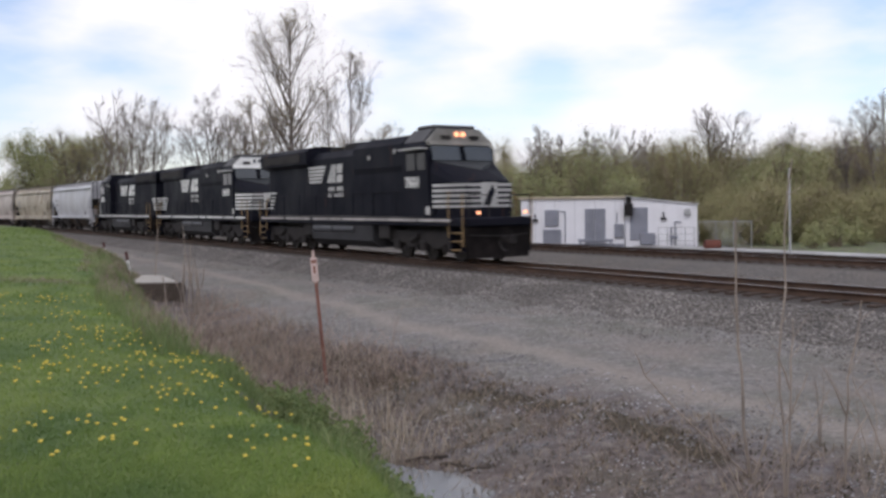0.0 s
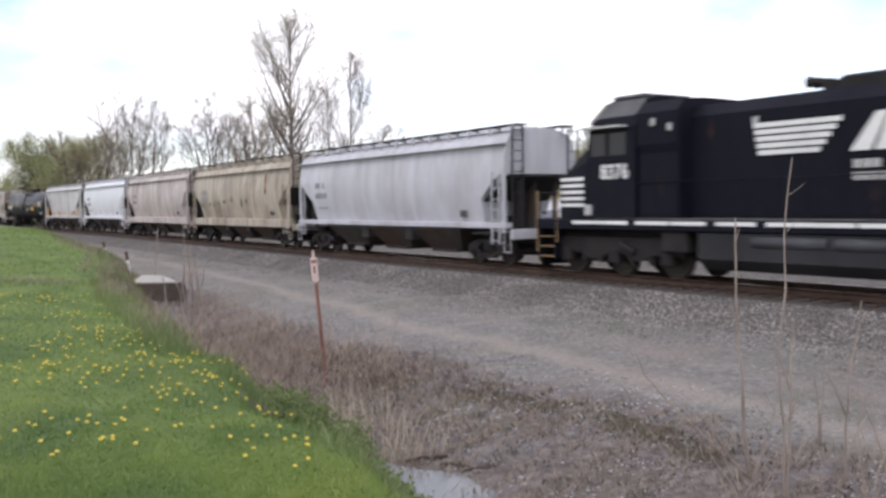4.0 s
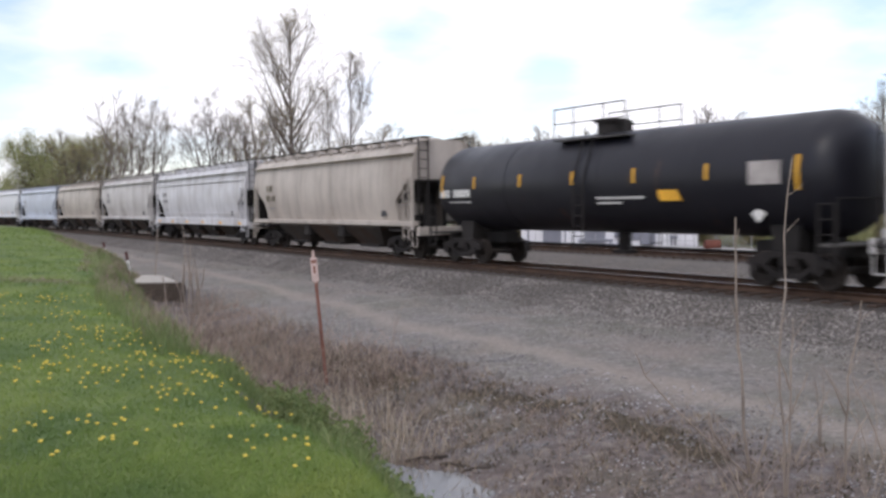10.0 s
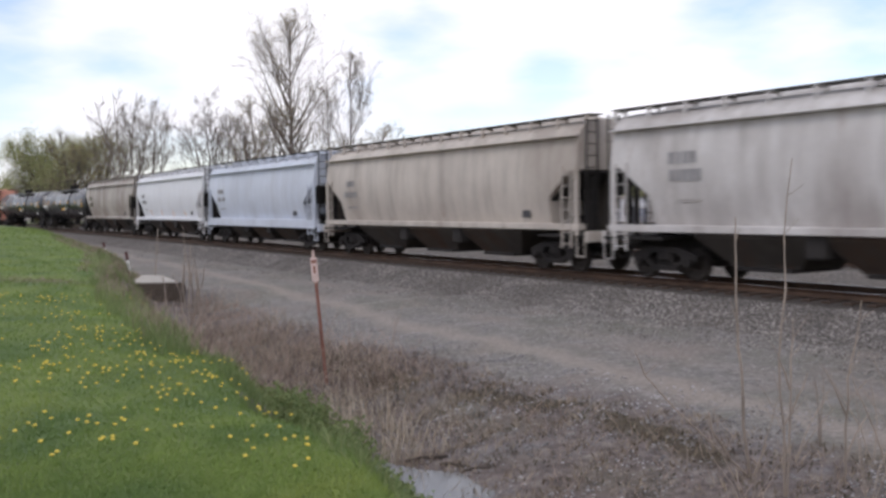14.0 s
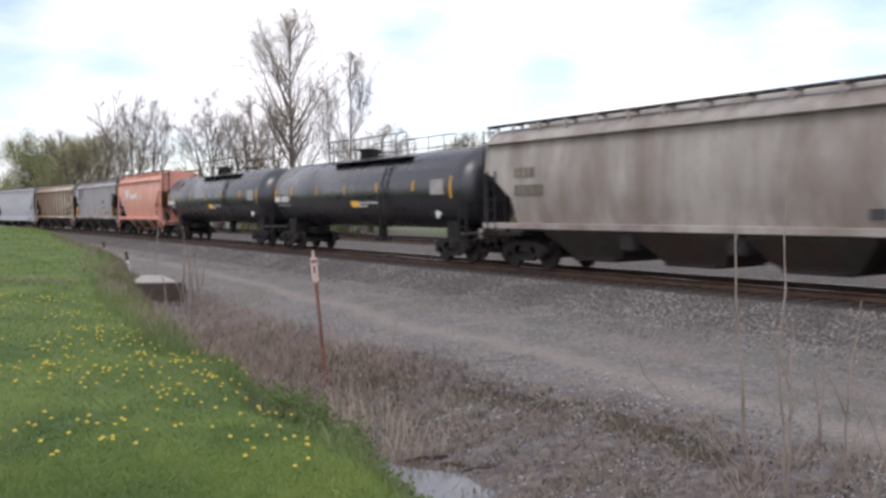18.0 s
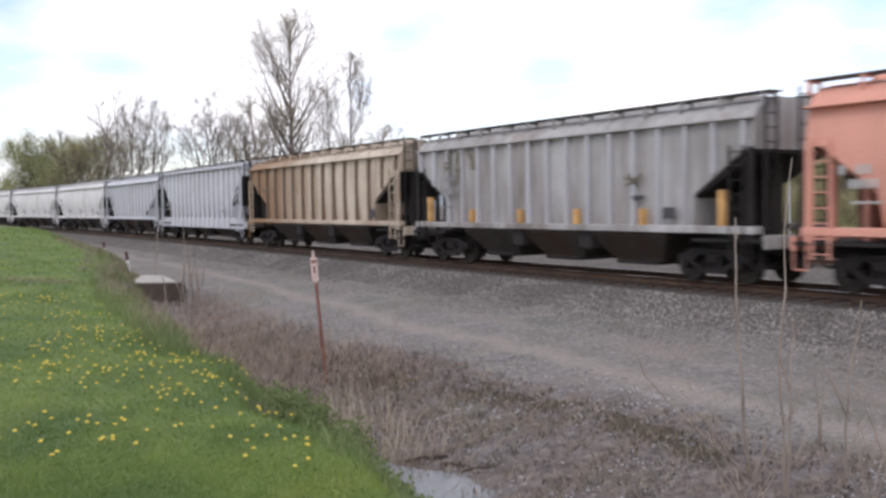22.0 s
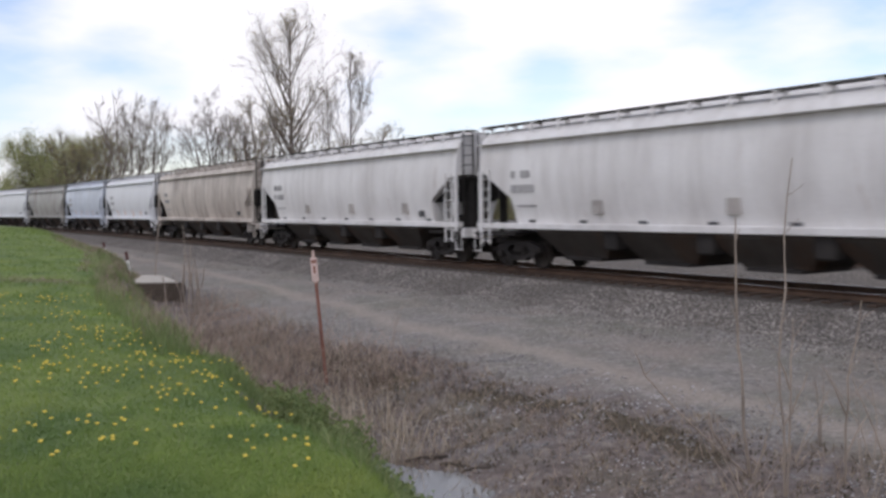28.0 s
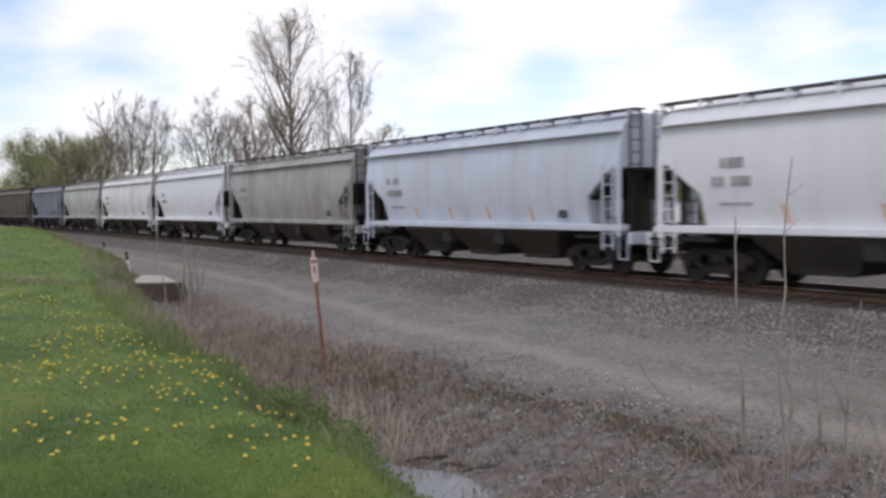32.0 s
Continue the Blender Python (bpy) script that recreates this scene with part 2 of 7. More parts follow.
M["flower"] = leafy("dandelion_yellow", (0.66, 0.46, 0.03), (0.78, 0.62, 0.12))
M["concrete"] = plain("pale_concrete", (0.42, 0.39, 0.35), 0.9, 0, 0.25, 4, 0.3)
M["darkwall"] = plain("dark_timber_face", (0.08, 0.062, 0.05), 0.9, 0, 0.4, 4, 0.4)
M["post"] = plain("faded_red_post", (0.215, 0.095, 0.07), 0.7, 0, 0.25, 8)
M["postwhite"] = plain("marker_plate", (0.55, 0.42, 0.38), 0.6, 0, 0.2, 8, 0.0)
M["shed"] = paint("white_shed_panel", (0.84, 0.83, 0.85), 0.10, 0.05, 0.55, seed=2)
M["shedtrim"] = plain("tan_roof_edge", (0.42, 0.36, 0.27), 0.7, 0, 0.2, 6)
M["sheddoor"] = plain("grey_shed_door", (0.24, 0.245, 0.28), 0.6, 0, 0.15, 6)
M["galv"] = plain("galvanised_pole", (0.45, 0.45, 0.45), 0.5, 0.6, 0.15, 6)
M["rustjunk"] = plain("rusty_drum", (0.14, 0.05, 0.035), 0.8, 0.1, 0.3, 6)
M["road"] = plain("pale_lane", (0.38, 0.37, 0.36), 0.9, 0, 0.15, 3)
# the pale blue of distance haze is put into the ridge's colour
M["hill"] = plain("haze_tinted_ridge", (0.27, 0.30, 0.34), 1.0, 0, 0.2, 0.05, 0.0)


def ground_material():
    m, nt, bsdf = _start("ground_earth")

    def at(name):
        a = nt.nodes.new("ShaderNodeAttribute")
        a.attribute_name = name
        return a.outputs["Fac"]
    fine, mid, broad = _noise(nt, 9, 6, rough=0.7), _noise(nt, 1.4, 5), _noise(nt, 0.25, 3)
    speck = _noise(nt, 26, 3, rough=0.7)
    gravel = _mix(nt, _ramp(nt, fine, 0.36, 0.66), (0.07, 0.063, 0.058), (0.29, 0.264, 0.245))
    gravel = _mix(nt, _ramp(nt, mid, 0.4, 0.7, 0.0, 0.5), gravel, (0.15, 0.135, 0.125))
    gravel = _mix(nt, _ramp(nt, broad, 0.45, 0.65, 0.0, 0.6), gravel, (0.125, 0.118, 0.09))
    gravel = _mix(nt, _ramp(nt, _noise(nt, 3.2, 4, seed=31), 0.52, 0.64, 0.0, 0.5), gravel, (0.12, 0.115, 0.085))
    gravel = _mix(nt, _ramp(nt, _noise(nt, 2.2, 4, seed=37), 0.54, 0.66, 0.0, 0.5), gravel, (0.24, 0.225, 0.215))
    gravel = _mix(nt, _ramp(nt, _noise(nt, 13, 3, rough=0.6, seed=41), 0.54, 0.64, 0.0, 0.55), gravel, (0.055, 0.05, 0.045))
    gravel = _mix(nt, _ramp(nt, _noise(nt, 12, 3, rough=0.6, seed=45), 0.56, 0.66, 0.0, 0.55), gravel, (0.33, 0.315, 0.305))
    gravel = _mix(nt, _ramp(nt, speck, 0.56, 0.7, 0.0, 0.55), gravel, (0.33, 0.315, 0.305))
    gravel = _mix(nt, _ramp(nt, _noise(nt, 0.5, 5, seed=61), 0.5, 0.68, 0.0, 0.55), gravel, (0.215, 0.172, 0.146))
    lane = _mix(nt, _ramp(nt, fine, 0.3, 0.7), (0.205, 0.176, 0.152), (0.315, 0.272, 0.236))
    weeds = _mix(nt, _ramp(nt, fine, 0.35, 0.68), (0.055, 0.042, 0.038), (0.20, 0.162, 0.146))
    weeds = _mix(nt, _ramp(nt, mid, 0.52, 0.68, 0.0, 0.6), weeds, (0.185, 0.178, 0.185))
    weeds = _mix(nt, _ramp(nt, _noise(nt, 2.6, 4, seed=5), 0.52, 0.64, 0.0, 0.75), weeds, (0.052, 0.038, 0.034))
    weeds = _mix(nt, _ramp(nt, _noise(nt, 4.5, 3, seed=14), 0.54, 0.66, 0.0, 0.7), weeds, (0.215, 0.185, 0.16))
    weeds = _mix(nt, _ramp(nt, broad, 0.52, 0.68, 0.0, 0.5), weeds, (0.095, 0.095, 0.04))
    weeds = _mix(nt, _ramp(nt, speck, 0.6, 0.72, 0.0, 0.8), weeds, (0.36, 0.35, 0.35))
    lawn = _mix(nt, _ramp(nt, fine, 0.3, 0.7), (0.108, 0.15, 0.036), (0.155, 0.195, 0.05))
    lawn = _mix(nt, _ramp(nt, mid, 0.4, 0.7, 0.0, 0.7), lawn, (0.175, 0.22, 0.06))
    lawn = _mix(nt, _ramp(nt, _noise(nt, 0.45, 4, seed=8), 0.42, 0.62, 0.0, 0.6), lawn, (0.07, 0.118, 0.035))
    lawn = _mix(nt, _ramp(nt, _noise(nt, 1.1, 5, (1, 0.6, 1), 0.6, seed=51), 0.44, 0.64, 0.0, 0.5), lawn, (0.06, 0.11, 0.036))

    def edge(mask, amount=0.5):
        mm = nt.nodes.new("ShaderNodeMath")
        mm.operation, mm.use_clamp = "MULTIPLY_ADD", False
        nt.links.new(mid, mm.inputs[0])
        mm.inputs[1].default_value = amount
        nt.links.new(mask, mm.inputs[2])
        return _ramp(nt, mm.outputs[0], 0.5 + amount * 0.3, 0.5 + amount * 0.7)
    c = _mix(nt, _ramp(nt, at("lane"), 0.1, 1.0, 0.0, 0.75), gravel, lane)
    c = _mix(nt, edge(at("weeds"), 0.9), c, weeds)
    c = _mix(nt, edge(at("litter"), 0.9), c, _mix(nt, _ramp(nt, fine, 0.35, 0.65), (0.035, 0.024, 0.018), (0.095, 0.075, 0.045)))
    c = _mix(nt, edge(at("lawn"), 0.3), c, lawn)
    nt.links.new(c, bsdf.inputs["Base Color"])
    bsdf.inputs["Roughness"].default_value = 0.95
    _bump(nt, bsdf, fine, 0.6, 0.05)
    return m


M["ground"] = ground_material()


def water_material():
    m, nt, bsdf = _start("puddle_water")
    bsdf.inputs["Base Color"].default_value = (0.12, 0.12, 0.12, 1)
    bsdf.inputs["Roughness"].default_value = 0.12
    _bump(nt, bsdf, _noise(nt, 5, 3), 0.15, 0.02)
    return m


M["water"] = water_material()


# ---------------------------------------------------------------- mesh tools
class Build:
    """Gathers simple solids into one mesh."""

    def __init__(self):
        self.v, self.f = [], []

    def add(self, verts, faces):
        n = len(self.v)
        self.v.extend(verts)
        self.f.extend(tuple(i + n for i in f) for f in faces)
        return self

    def box(self, x0, x1, y0, y1, z0, z1, c=0.0):
        """A box; c chamfers its edges."""
        x0, x1, y0, y1, z0, z1 = min(x0, x1), max(x0, x1), min(y0, y1), max(y0, y1), min(z0, z1), max(z0, z1)
        c = min(c, (x1 - x0) * 0.45, (y1 - y0) * 0.45, (z1 - z0) * 0.45)
        if c <= 0:
            v = [(x, y, z) for z in (z0, z1) for y in (y0, y1) for x in (x0, x1)]
            return self.add(v, [(0, 2, 3, 1), (4, 5, 7, 6), (0, 1, 5, 4), (2, 6, 7, 3), (0, 4, 6, 2), (1, 3, 7, 5)])
        v = []
        for sz in (0, 1):
            for sy in (0, 1):
                for sx in (0, 1):
                    px, py, pz = (x1 if sx else x0), (y1 if sy else y0), (z1 if sz else z0)
                    ix, iy, iz = (-c if sx else c), (-c if sy else c), (-c if sz else c)
                    v += [(px, py + iy, pz + iz), (px + ix, py, pz + iz), (px + ix, py + iy, pz)]
        k = lambda sx, sy, sz, a: (sz * 4 + sy * 2 + sx) * 3 + a
        f = []
        for s in (0, 1):
            q = [k(s, 0, 0, 0), k(s, 1, 0, 0), k(s, 1, 1, 0), k(s, 0, 1, 0)]
            f.append(tuple(q if s else q[::-1]))
            q = [k(0, s, 0, 1), k(0, s, 1, 1), k(1, s, 1, 1), k(1, s, 0, 1)]
            f.append(tuple(q if s else q[::-1]))
            q = [k(0, 0, s, 2), k(1, 0, s, 2), k(1, 1, s, 2), k(0, 1, s, 2)]
            f.append(tuple(q if s else q[::-1]))
        for a in (0, 1):
            for b in (0, 1):
                q = [k(0, a, b, 1), k(1, a, b, 1), k(1, a, b, 2), k(0, a, b, 2)]
                f.append(tuple(q if a == b else q[::-1]))
                q = [k(a, 0, b, 0), k(a, 1, b, 0), k(a, 1, b, 2), k(a, 0, b, 2)]
                f.append(tuple(q if a != b else q[::-1]))
                q = [k(a, b, 0, 0), k(a, b, 1, 0), k(a, b, 1, 1), k(a, b, 0, 1)]
                f.append(tuple(q if a == b else q[::-1]))
                for d in (0, 1):
                    q = [k(a, b, d, 0), k(a, b, d, 1), k(a, b, d, 2)]
                    f.append(tuple(q if (a + b + d) % 2 else q[::-1]))
        return self.add(v, f)

    def prism(self, poly, y0, y1):
        """A polygon of (x, z), drawn out from y0 to y1."""
        n = len(poly)
        v = [(x, y0, z) for x, z in poly] + [(x, y1, z) for x, z in poly]
        f = [tuple(range(n)), tuple(range(2 * n - 1, n - 1, -1))]
        f += [(i, i + n, (i + 1) % n + n, (i + 1) % n) for i in range(n)]
        return self.add(v, f)

    def loft(self, rings, cap=True):
        n = len(rings[0])
        v = [p for r in rings for p in r]
        f = []
        for a in range(len(rings) - 1):
            for i in range(n):
                j = (i + 1) % n
                f.append((a * n + i, a * n + j, a * n + n + j, a * n + n + i))
        if cap:
            f += [tuple(range(n - 1, -1, -1)), tuple(range(len(v) - n, len(v)))]
        return self.add(v, f)

    def rod(self, p, q, r, n=6, r2=None):
        p, q = Vector(p), Vector(q)
        d = (q - p).normalized()
        a = d.orthogonal().normalized()
        b = d.cross(a)
        r2 = r if r2 is None else r2
        ring = lambda c, rr: [tuple(c + rr * (math.cos(2 * math.pi * i / n) * a + math.sin(2 * math.pi * i / n) * b)) for i in range(n)]
        return self.loft([ring(p, r), ring(q, r2)])

    def path(self, pts, r, n=5):
        for a, b in zip(pts, pts[1:]):
            self.rod(a, b, r, n)
        return self

    def mesh(self, name, smooth=0.0):
        me = bpy.data.meshes.new(name)
        me.from_pydata(self.v, [], self.f)
        bm = bmesh.new()
        bm.from_mesh(me)
        bmesh.ops.recalc_face_normals(bm, faces=bm.faces)
        bm.to_mesh(me)
        bm.free()
        if smooth:
            me.polygons.foreach_set("use_smooth", [True] * len(me.polygons))
            me.set_sharp_from_angle(angle=radians(smooth))
        return me


MESHES = {}


def part(name, build, material, parent=None, label="", at=None, key=None, smooth=0.0):
    """Links one mesh object under a thing or a part. key: pieces with one key share their mesh."""
    if key in MESHES and key is not None:
        me = MESHES[key]
    else:
        me = build().mesh(name, smooth) if callable(build) else build.mesh(name, smooth)
        me.materials.append(None)
        if key is not None:
            MESHES[key] = me
    ob = new(name, me)
    ob.material_slots[0].link = "OBJECT"
    ob.material_slots[0].material = material
    ob.parent = parent
    if at is not None:
        ob.matrix_local = at
    return tagged(ob, label)


def mesh_from(name, verts, faces, material, kind="", label="", category="", parent=None, smooth=False):
    """One object from arrays."""
    me = bpy.data.meshes.new(name)
    verts, faces = np.asarray(verts, np.float32), np.asarray(faces, np.int32)
    k = faces.shape[1]
    me.vertices.add(len(verts))
    me.vertices.foreach_set("co", verts.ravel())
    me.loops.add(faces.size)
    me.loops.foreach_set("vertex_index", faces.ravel())
    me.polygons.add(len(faces))
    me.polygons.foreach_set("loop_start", np.arange(len(faces), dtype=np.int32) * k)
    if smooth:
        me.polygons.foreach_set("use_smooth", [True] * len(faces))
    me.update(calc_edges=True)
    me.validate()
    me.materials.append(material)
    ob = new(name, me)
    ob.parent = parent
    return tagged(ob, label, category, kind=kind)


def tubes(segs, n=4):
    """Verts and faces of tapered tubes; segs: rows of x0 y0 z0 x1 y1 z1 r0 r1."""
    a = np.asarray(segs, float)
    p, q, r0, r1 = a[:, :3], a[:, 3:6], a[:, 6], a[:, 7]
    d = q - p
    d /= np.linalg.norm(d, axis=1, keepdims=True) + 1e-9
    up = np.where(np.abs(d[:, 2:3]) > 0.9, np.array([[1.0, 0, 0]]), np.array([[0, 0, 1.0]]))
    u = np.cross(d, up)
    u /= np.linalg.norm(u, axis=1, keepdims=True) + 1e-9
    w = np.cross(d, u)
    ang = 2 * np.pi * np.arange(n) / n
    ring = u[:, None, :] * np.cos(ang)[None, :, None] + w[:, None, :] * np.sin(ang)[None, :, None]
    v = np.concatenate([p[:, None] + ring * r0[:, None, None], q[:, None] + ring * r1[:, None, None]], axis=1)
    i = np.arange(n)
    f = np.stack([i, (i + 1) % n, (i + 1) % n + n, i + n], axis=1)
    faces = (np.arange(len(a))[:, None, None] * 2 * n + f[None]).reshape(-1, 4)
    return v.reshape(-1, 3), faces


# ---------------------------------------------------------------- the ground
EDGE_S = (-130, -90, -50, -26, -8, 2, 7, 12, 18, 24, 32, 60)
EDGE_E = (4.2, 5.2, 7.0, 9.2, 10.6, 12.8, 14.0, 14.8, 15.6, 16.4, 17.2, 20)
LANE_S = (-120, -20, 0, 13, 18.5, 22, 24, 32, 60)
LANE_E = (4.6, 5.8, 6.8, 8.2, 8.4, 8.9, 9.3, 10.6, 13)


def wave(x, y, size, seed=0.0):
    """A smooth, uneven number between about -1 and 1."""
    a = np.sin(x / size + seed) * np.cos(y / size * 1.3 + seed * 2.1)
    b = np.sin((x * 0.6 - y * 0.8) / size * 1.7 + seed * 3.7)
    return 0.5 * a + 0.5 * b


def ground_height(x, y):
    s, e = line_coords(x, y)
    edge = np.interp(s, EDGE_S, EDGE_E) + 0.25 * wave(x, y, 1.1, 4)
    ditch = np.clip((s + 3.5) / 0.6, 0, 1) * np.clip((32.6 - y) / 0.4, 0, 1) * np.clip((70 - s) / 20, 0, 1)
    far = np.hypot(x, y)
    # bench of the gravel lane, ditch, bank and lawn on the viewer's side
    d = edge - e
    low = -0.78 + (0.05 * wave(x, y, 2.3) + 0.03 * wave(x, y, 0.7, 2)) * np.clip((e - 3.5) / 2.5, 0.15, 1)
    deep = low - ditch * np.interp(d, (0.6, 1.3, 2.2, 3.2, 5.0, 7.5), (0.15, 0.5, 0.58, 0.5, 0.16, 0.0)) + ditch * 0.05 * wave(x, y, 0.5, 6)
    top = np.interp(-d, (0.0, 1.2, 3.5, 12, 40), (0.16, 0.34, 0.46, 0.52, 0.6)) + 0.04 * wave(x, y, 3.1, 1) + np.interp(s, (-70, -30, -8), (0.3, 0.22, 0.0))
    rise = np.clip((0.9 - d) / 1.1, 0, 1)
    rise = rise * rise * (3 - 2 * rise)
    near = deep * (1 - rise) + top * rise
    # the far side: second line's bench, then lower ground
    back = np.interp(-e, (0, 6, 11, 13.5, 16, 60, 300), (-0.62, -0.62, -0.62, -0.62, -0.75, -0.6, 1.0))
    back = back + 0.05 * wave(x, y, 3.0, 5)
    z = np.where(e > 3.0, near, np.where(e < 0.5, back, back + (near - back) * np.clip((e - 0.5) / 2.5, 0, 1)))
    return z - np.clip((far - 400) / 2000, 0, 1) * 2


def zones(x, y):
    s, e = line_coords(x, y)
    edge = np.interp(s, EDGE_S, EDGE_E)
    soft = lambda v, w: np.clip(0.5 + v / w, 0, 1)
    lawn = soft(e - edge + 0.15 + 0.3 * wave(x, y, 0.5, 3), 0.9)
    weeds = np.clip((s + 6) / 6, 0, 1) * soft(e - np.interp(s, (0, 15, 25, 40), (9.4, 9.9, 10.0, 10.0)) + 0.5 * wave(x, y, 1.5), 1.6)
    weeds = np.maximum(weeds, soft(e - edge + 1.1, 0.8))
    weeds = np.maximum(weeds, soft(-e - 14.5, 3.0))
    lawn = np.maximum(lawn, 0.5 * soft(-e - 23.5 + wave(x, y, 4.0), 1.0) * soft(60 + e, 10))
    mid = np.interp(s, LANE_S, LANE_E) + 0.12 * wave(x, y, 3.0)
    lane = np.exp(-((e - mid) / 0.42) ** 2) + 0.4 * np.exp(-((e - mid + 1.9) / 0.45) ** 2)
    bank = lambda s0, e0, s1, e1, w: np.exp(-((e - np.interp(s, (s0, s1), (e0, e1))) / w) ** 2) * soft(s - s0, 0.8) * soft(s1 - s, 0.8)
    # dark ditch-side bands: litter, with the ditch edge's shadow put into the colour
    litter = np.maximum(bank(17.6, 11.1, 20.2, 10.5, 0.45), bank(20.6, 10.6, 23.6, 11.3, 0.4))
    litter = np.maximum(litter, bank(10.0, 10.9, 17.0, 11.5, 0.7))
    # the mask's second term browns the ground between the two lines
    litter = np.maximum(0.75 * litter, 0.55 * soft(-1.6 - e, 0.4) * soft(e + 8.2, 0.6))
    return lawn, np.clip(weeds, 0, 1), np.clip(lane, 0, 1), np.clip(litter, 0, 1)


def make_ground():
    ang = np.concatenate([np.linspace(-33, 33, 300), np.linspace(33, 327, 60)[1:-1]])
    r = [0.002, 0.4]
    while r[-1] < 75:
        r.append(r[-1] * (1.03 if r[-1] < 4 else 1.0125))
    while r[-1] < 3500:
        r.append(r[-1] * 1.12)
    r = np.array(r)
    a = np.radians(ang)
    x, y = r[:, None] * np.sin(a)[None] + 0.15, r[:, None] * np.cos(a)[None] - 0.25
    z = ground_height(x, y)
    n, m = x.shape
    verts = np.stack([x, y, z], -1).reshape(-1, 3)
    i, j = np.meshgrid(np.arange(n - 1), np.arange(m), indexing="ij")
    k = (j + 1) % m
    faces = np.stack([i * m + j, i * m + k, (i + 1) * m + k, (i + 1) * m + j], -1).reshape(-1, 4)[:, ::-1]
    ob = mesh_from("ground", verts, faces, M["ground"], "structure", "gravel lane, weedy ditch and mown lawn beside a railway", "ground", smooth=True)
    for name, vals in zip(("lawn", "weeds", "lane", "litter"), zones(x, y)):
        at = ob.data.attributes.new(name, "FLOAT", "POINT")
        at.data.foreach_set("value", vals.ravel().astype(np.float32))


make_ground()


def sweep(name, profile, s0, s1, e0, material, step=1.0, parent=None, kind="", label="", category=""):
    """A profile of (e, z), drawn along the line at the distance e0 from the near track."""
    ss = np.arange(s0, s1 + 0.01, step)
    prof = np.array(profile, float)
    x, y, h = on_line(ss)
    vx = x[:, None] + (e0 + prof[None, :, 0]) * np.sin(h)[:, None]
    vy = y[:, None] - (e0 + prof[None, :, 0]) * np.cos(h)[:, None]
    vz = np.broadcast_to(prof[None, :, 1], vx.shape)
    n, m = vx.shape
    verts = np.stack([vx, vy, vz], -1).reshape(-1, 3)
    i, j = np.meshgrid(np.arange(n - 1), np.arange(m - 1), indexing="ij")
    faces = np.stack([i * m + j, (i + 1) * m + j, (i + 1) * m + j + 1, i * m + j + 1], -1).reshape(-1, 4)
    return mesh_from(name, verts, faces, material, kind, label, category, parent)


def ballast_material():
    m, nt, bsdf = _start("ballast_bed")
    vor = nt.nodes.new("ShaderNodeTexVoronoi")
    co = nt.nodes.new("ShaderNodeTexCoord")
    vor.inputs["Scale"].default_value = 16
    nt.links.new(co.outputs["Object"], vor.inputs["Vector"])
    c = _mix(nt, _ramp(nt, vor.outputs["Distance"], 0.0, 0.6), (0.265, 0.24, 0.218), (0.085, 0.076, 0.07))
    c = _mix(nt, _ramp(nt, _noise(nt, 0.7), 0.4, 0.7, 0.0, 0.5), c, (0.15, 0.125, 0.105))
    oil_shade = nt.nodes.new("ShaderNodeAttribute")
    oil_shade.attribute_name = "oily_shaded"
    # oil-browned bed, with the shade beneath the cars also put into the colour
    c = _mix(nt, _ramp(nt, oil_shade.outputs["Fac"], 0.0, 1.0, 0.0, 0.8), c, (0.036, 0.027, 0.022))
    nt.links.new(c, bsdf.inputs["Base Color"])
    bsdf.inputs["Roughness"].default_value = 0.95
    _bump(nt, bsdf, vor.outputs["Distance"], 0.7, 0.05)
    return m


M["ballast"] = ballast_material()
BED = [(-4.2, -1.0), (-3.0, -0.60), (-1.75, -0.20), (-1.5, -0.20), (-0.8, -0.21), (0.8, -0.21), (1.15, -0.215), (1.4, -0.25), (1.8, -0.30), (2.2, -0.40), (2.8, -0.62), (3.4, -0.80), (4.2, -1.0)]
RAIL = [(-0.075, -0.17), (-0.075, -0.155), (-0.012, -0.14), (-0.012, -0.045), (-0.036, -0.035), (-0.036, -0.004), (0.036, -0.004), (0.036, -0.035),
        (0.012, -0.045), (0.012, -0.14), (0.075, -0.155), (0.075, -0.17)]


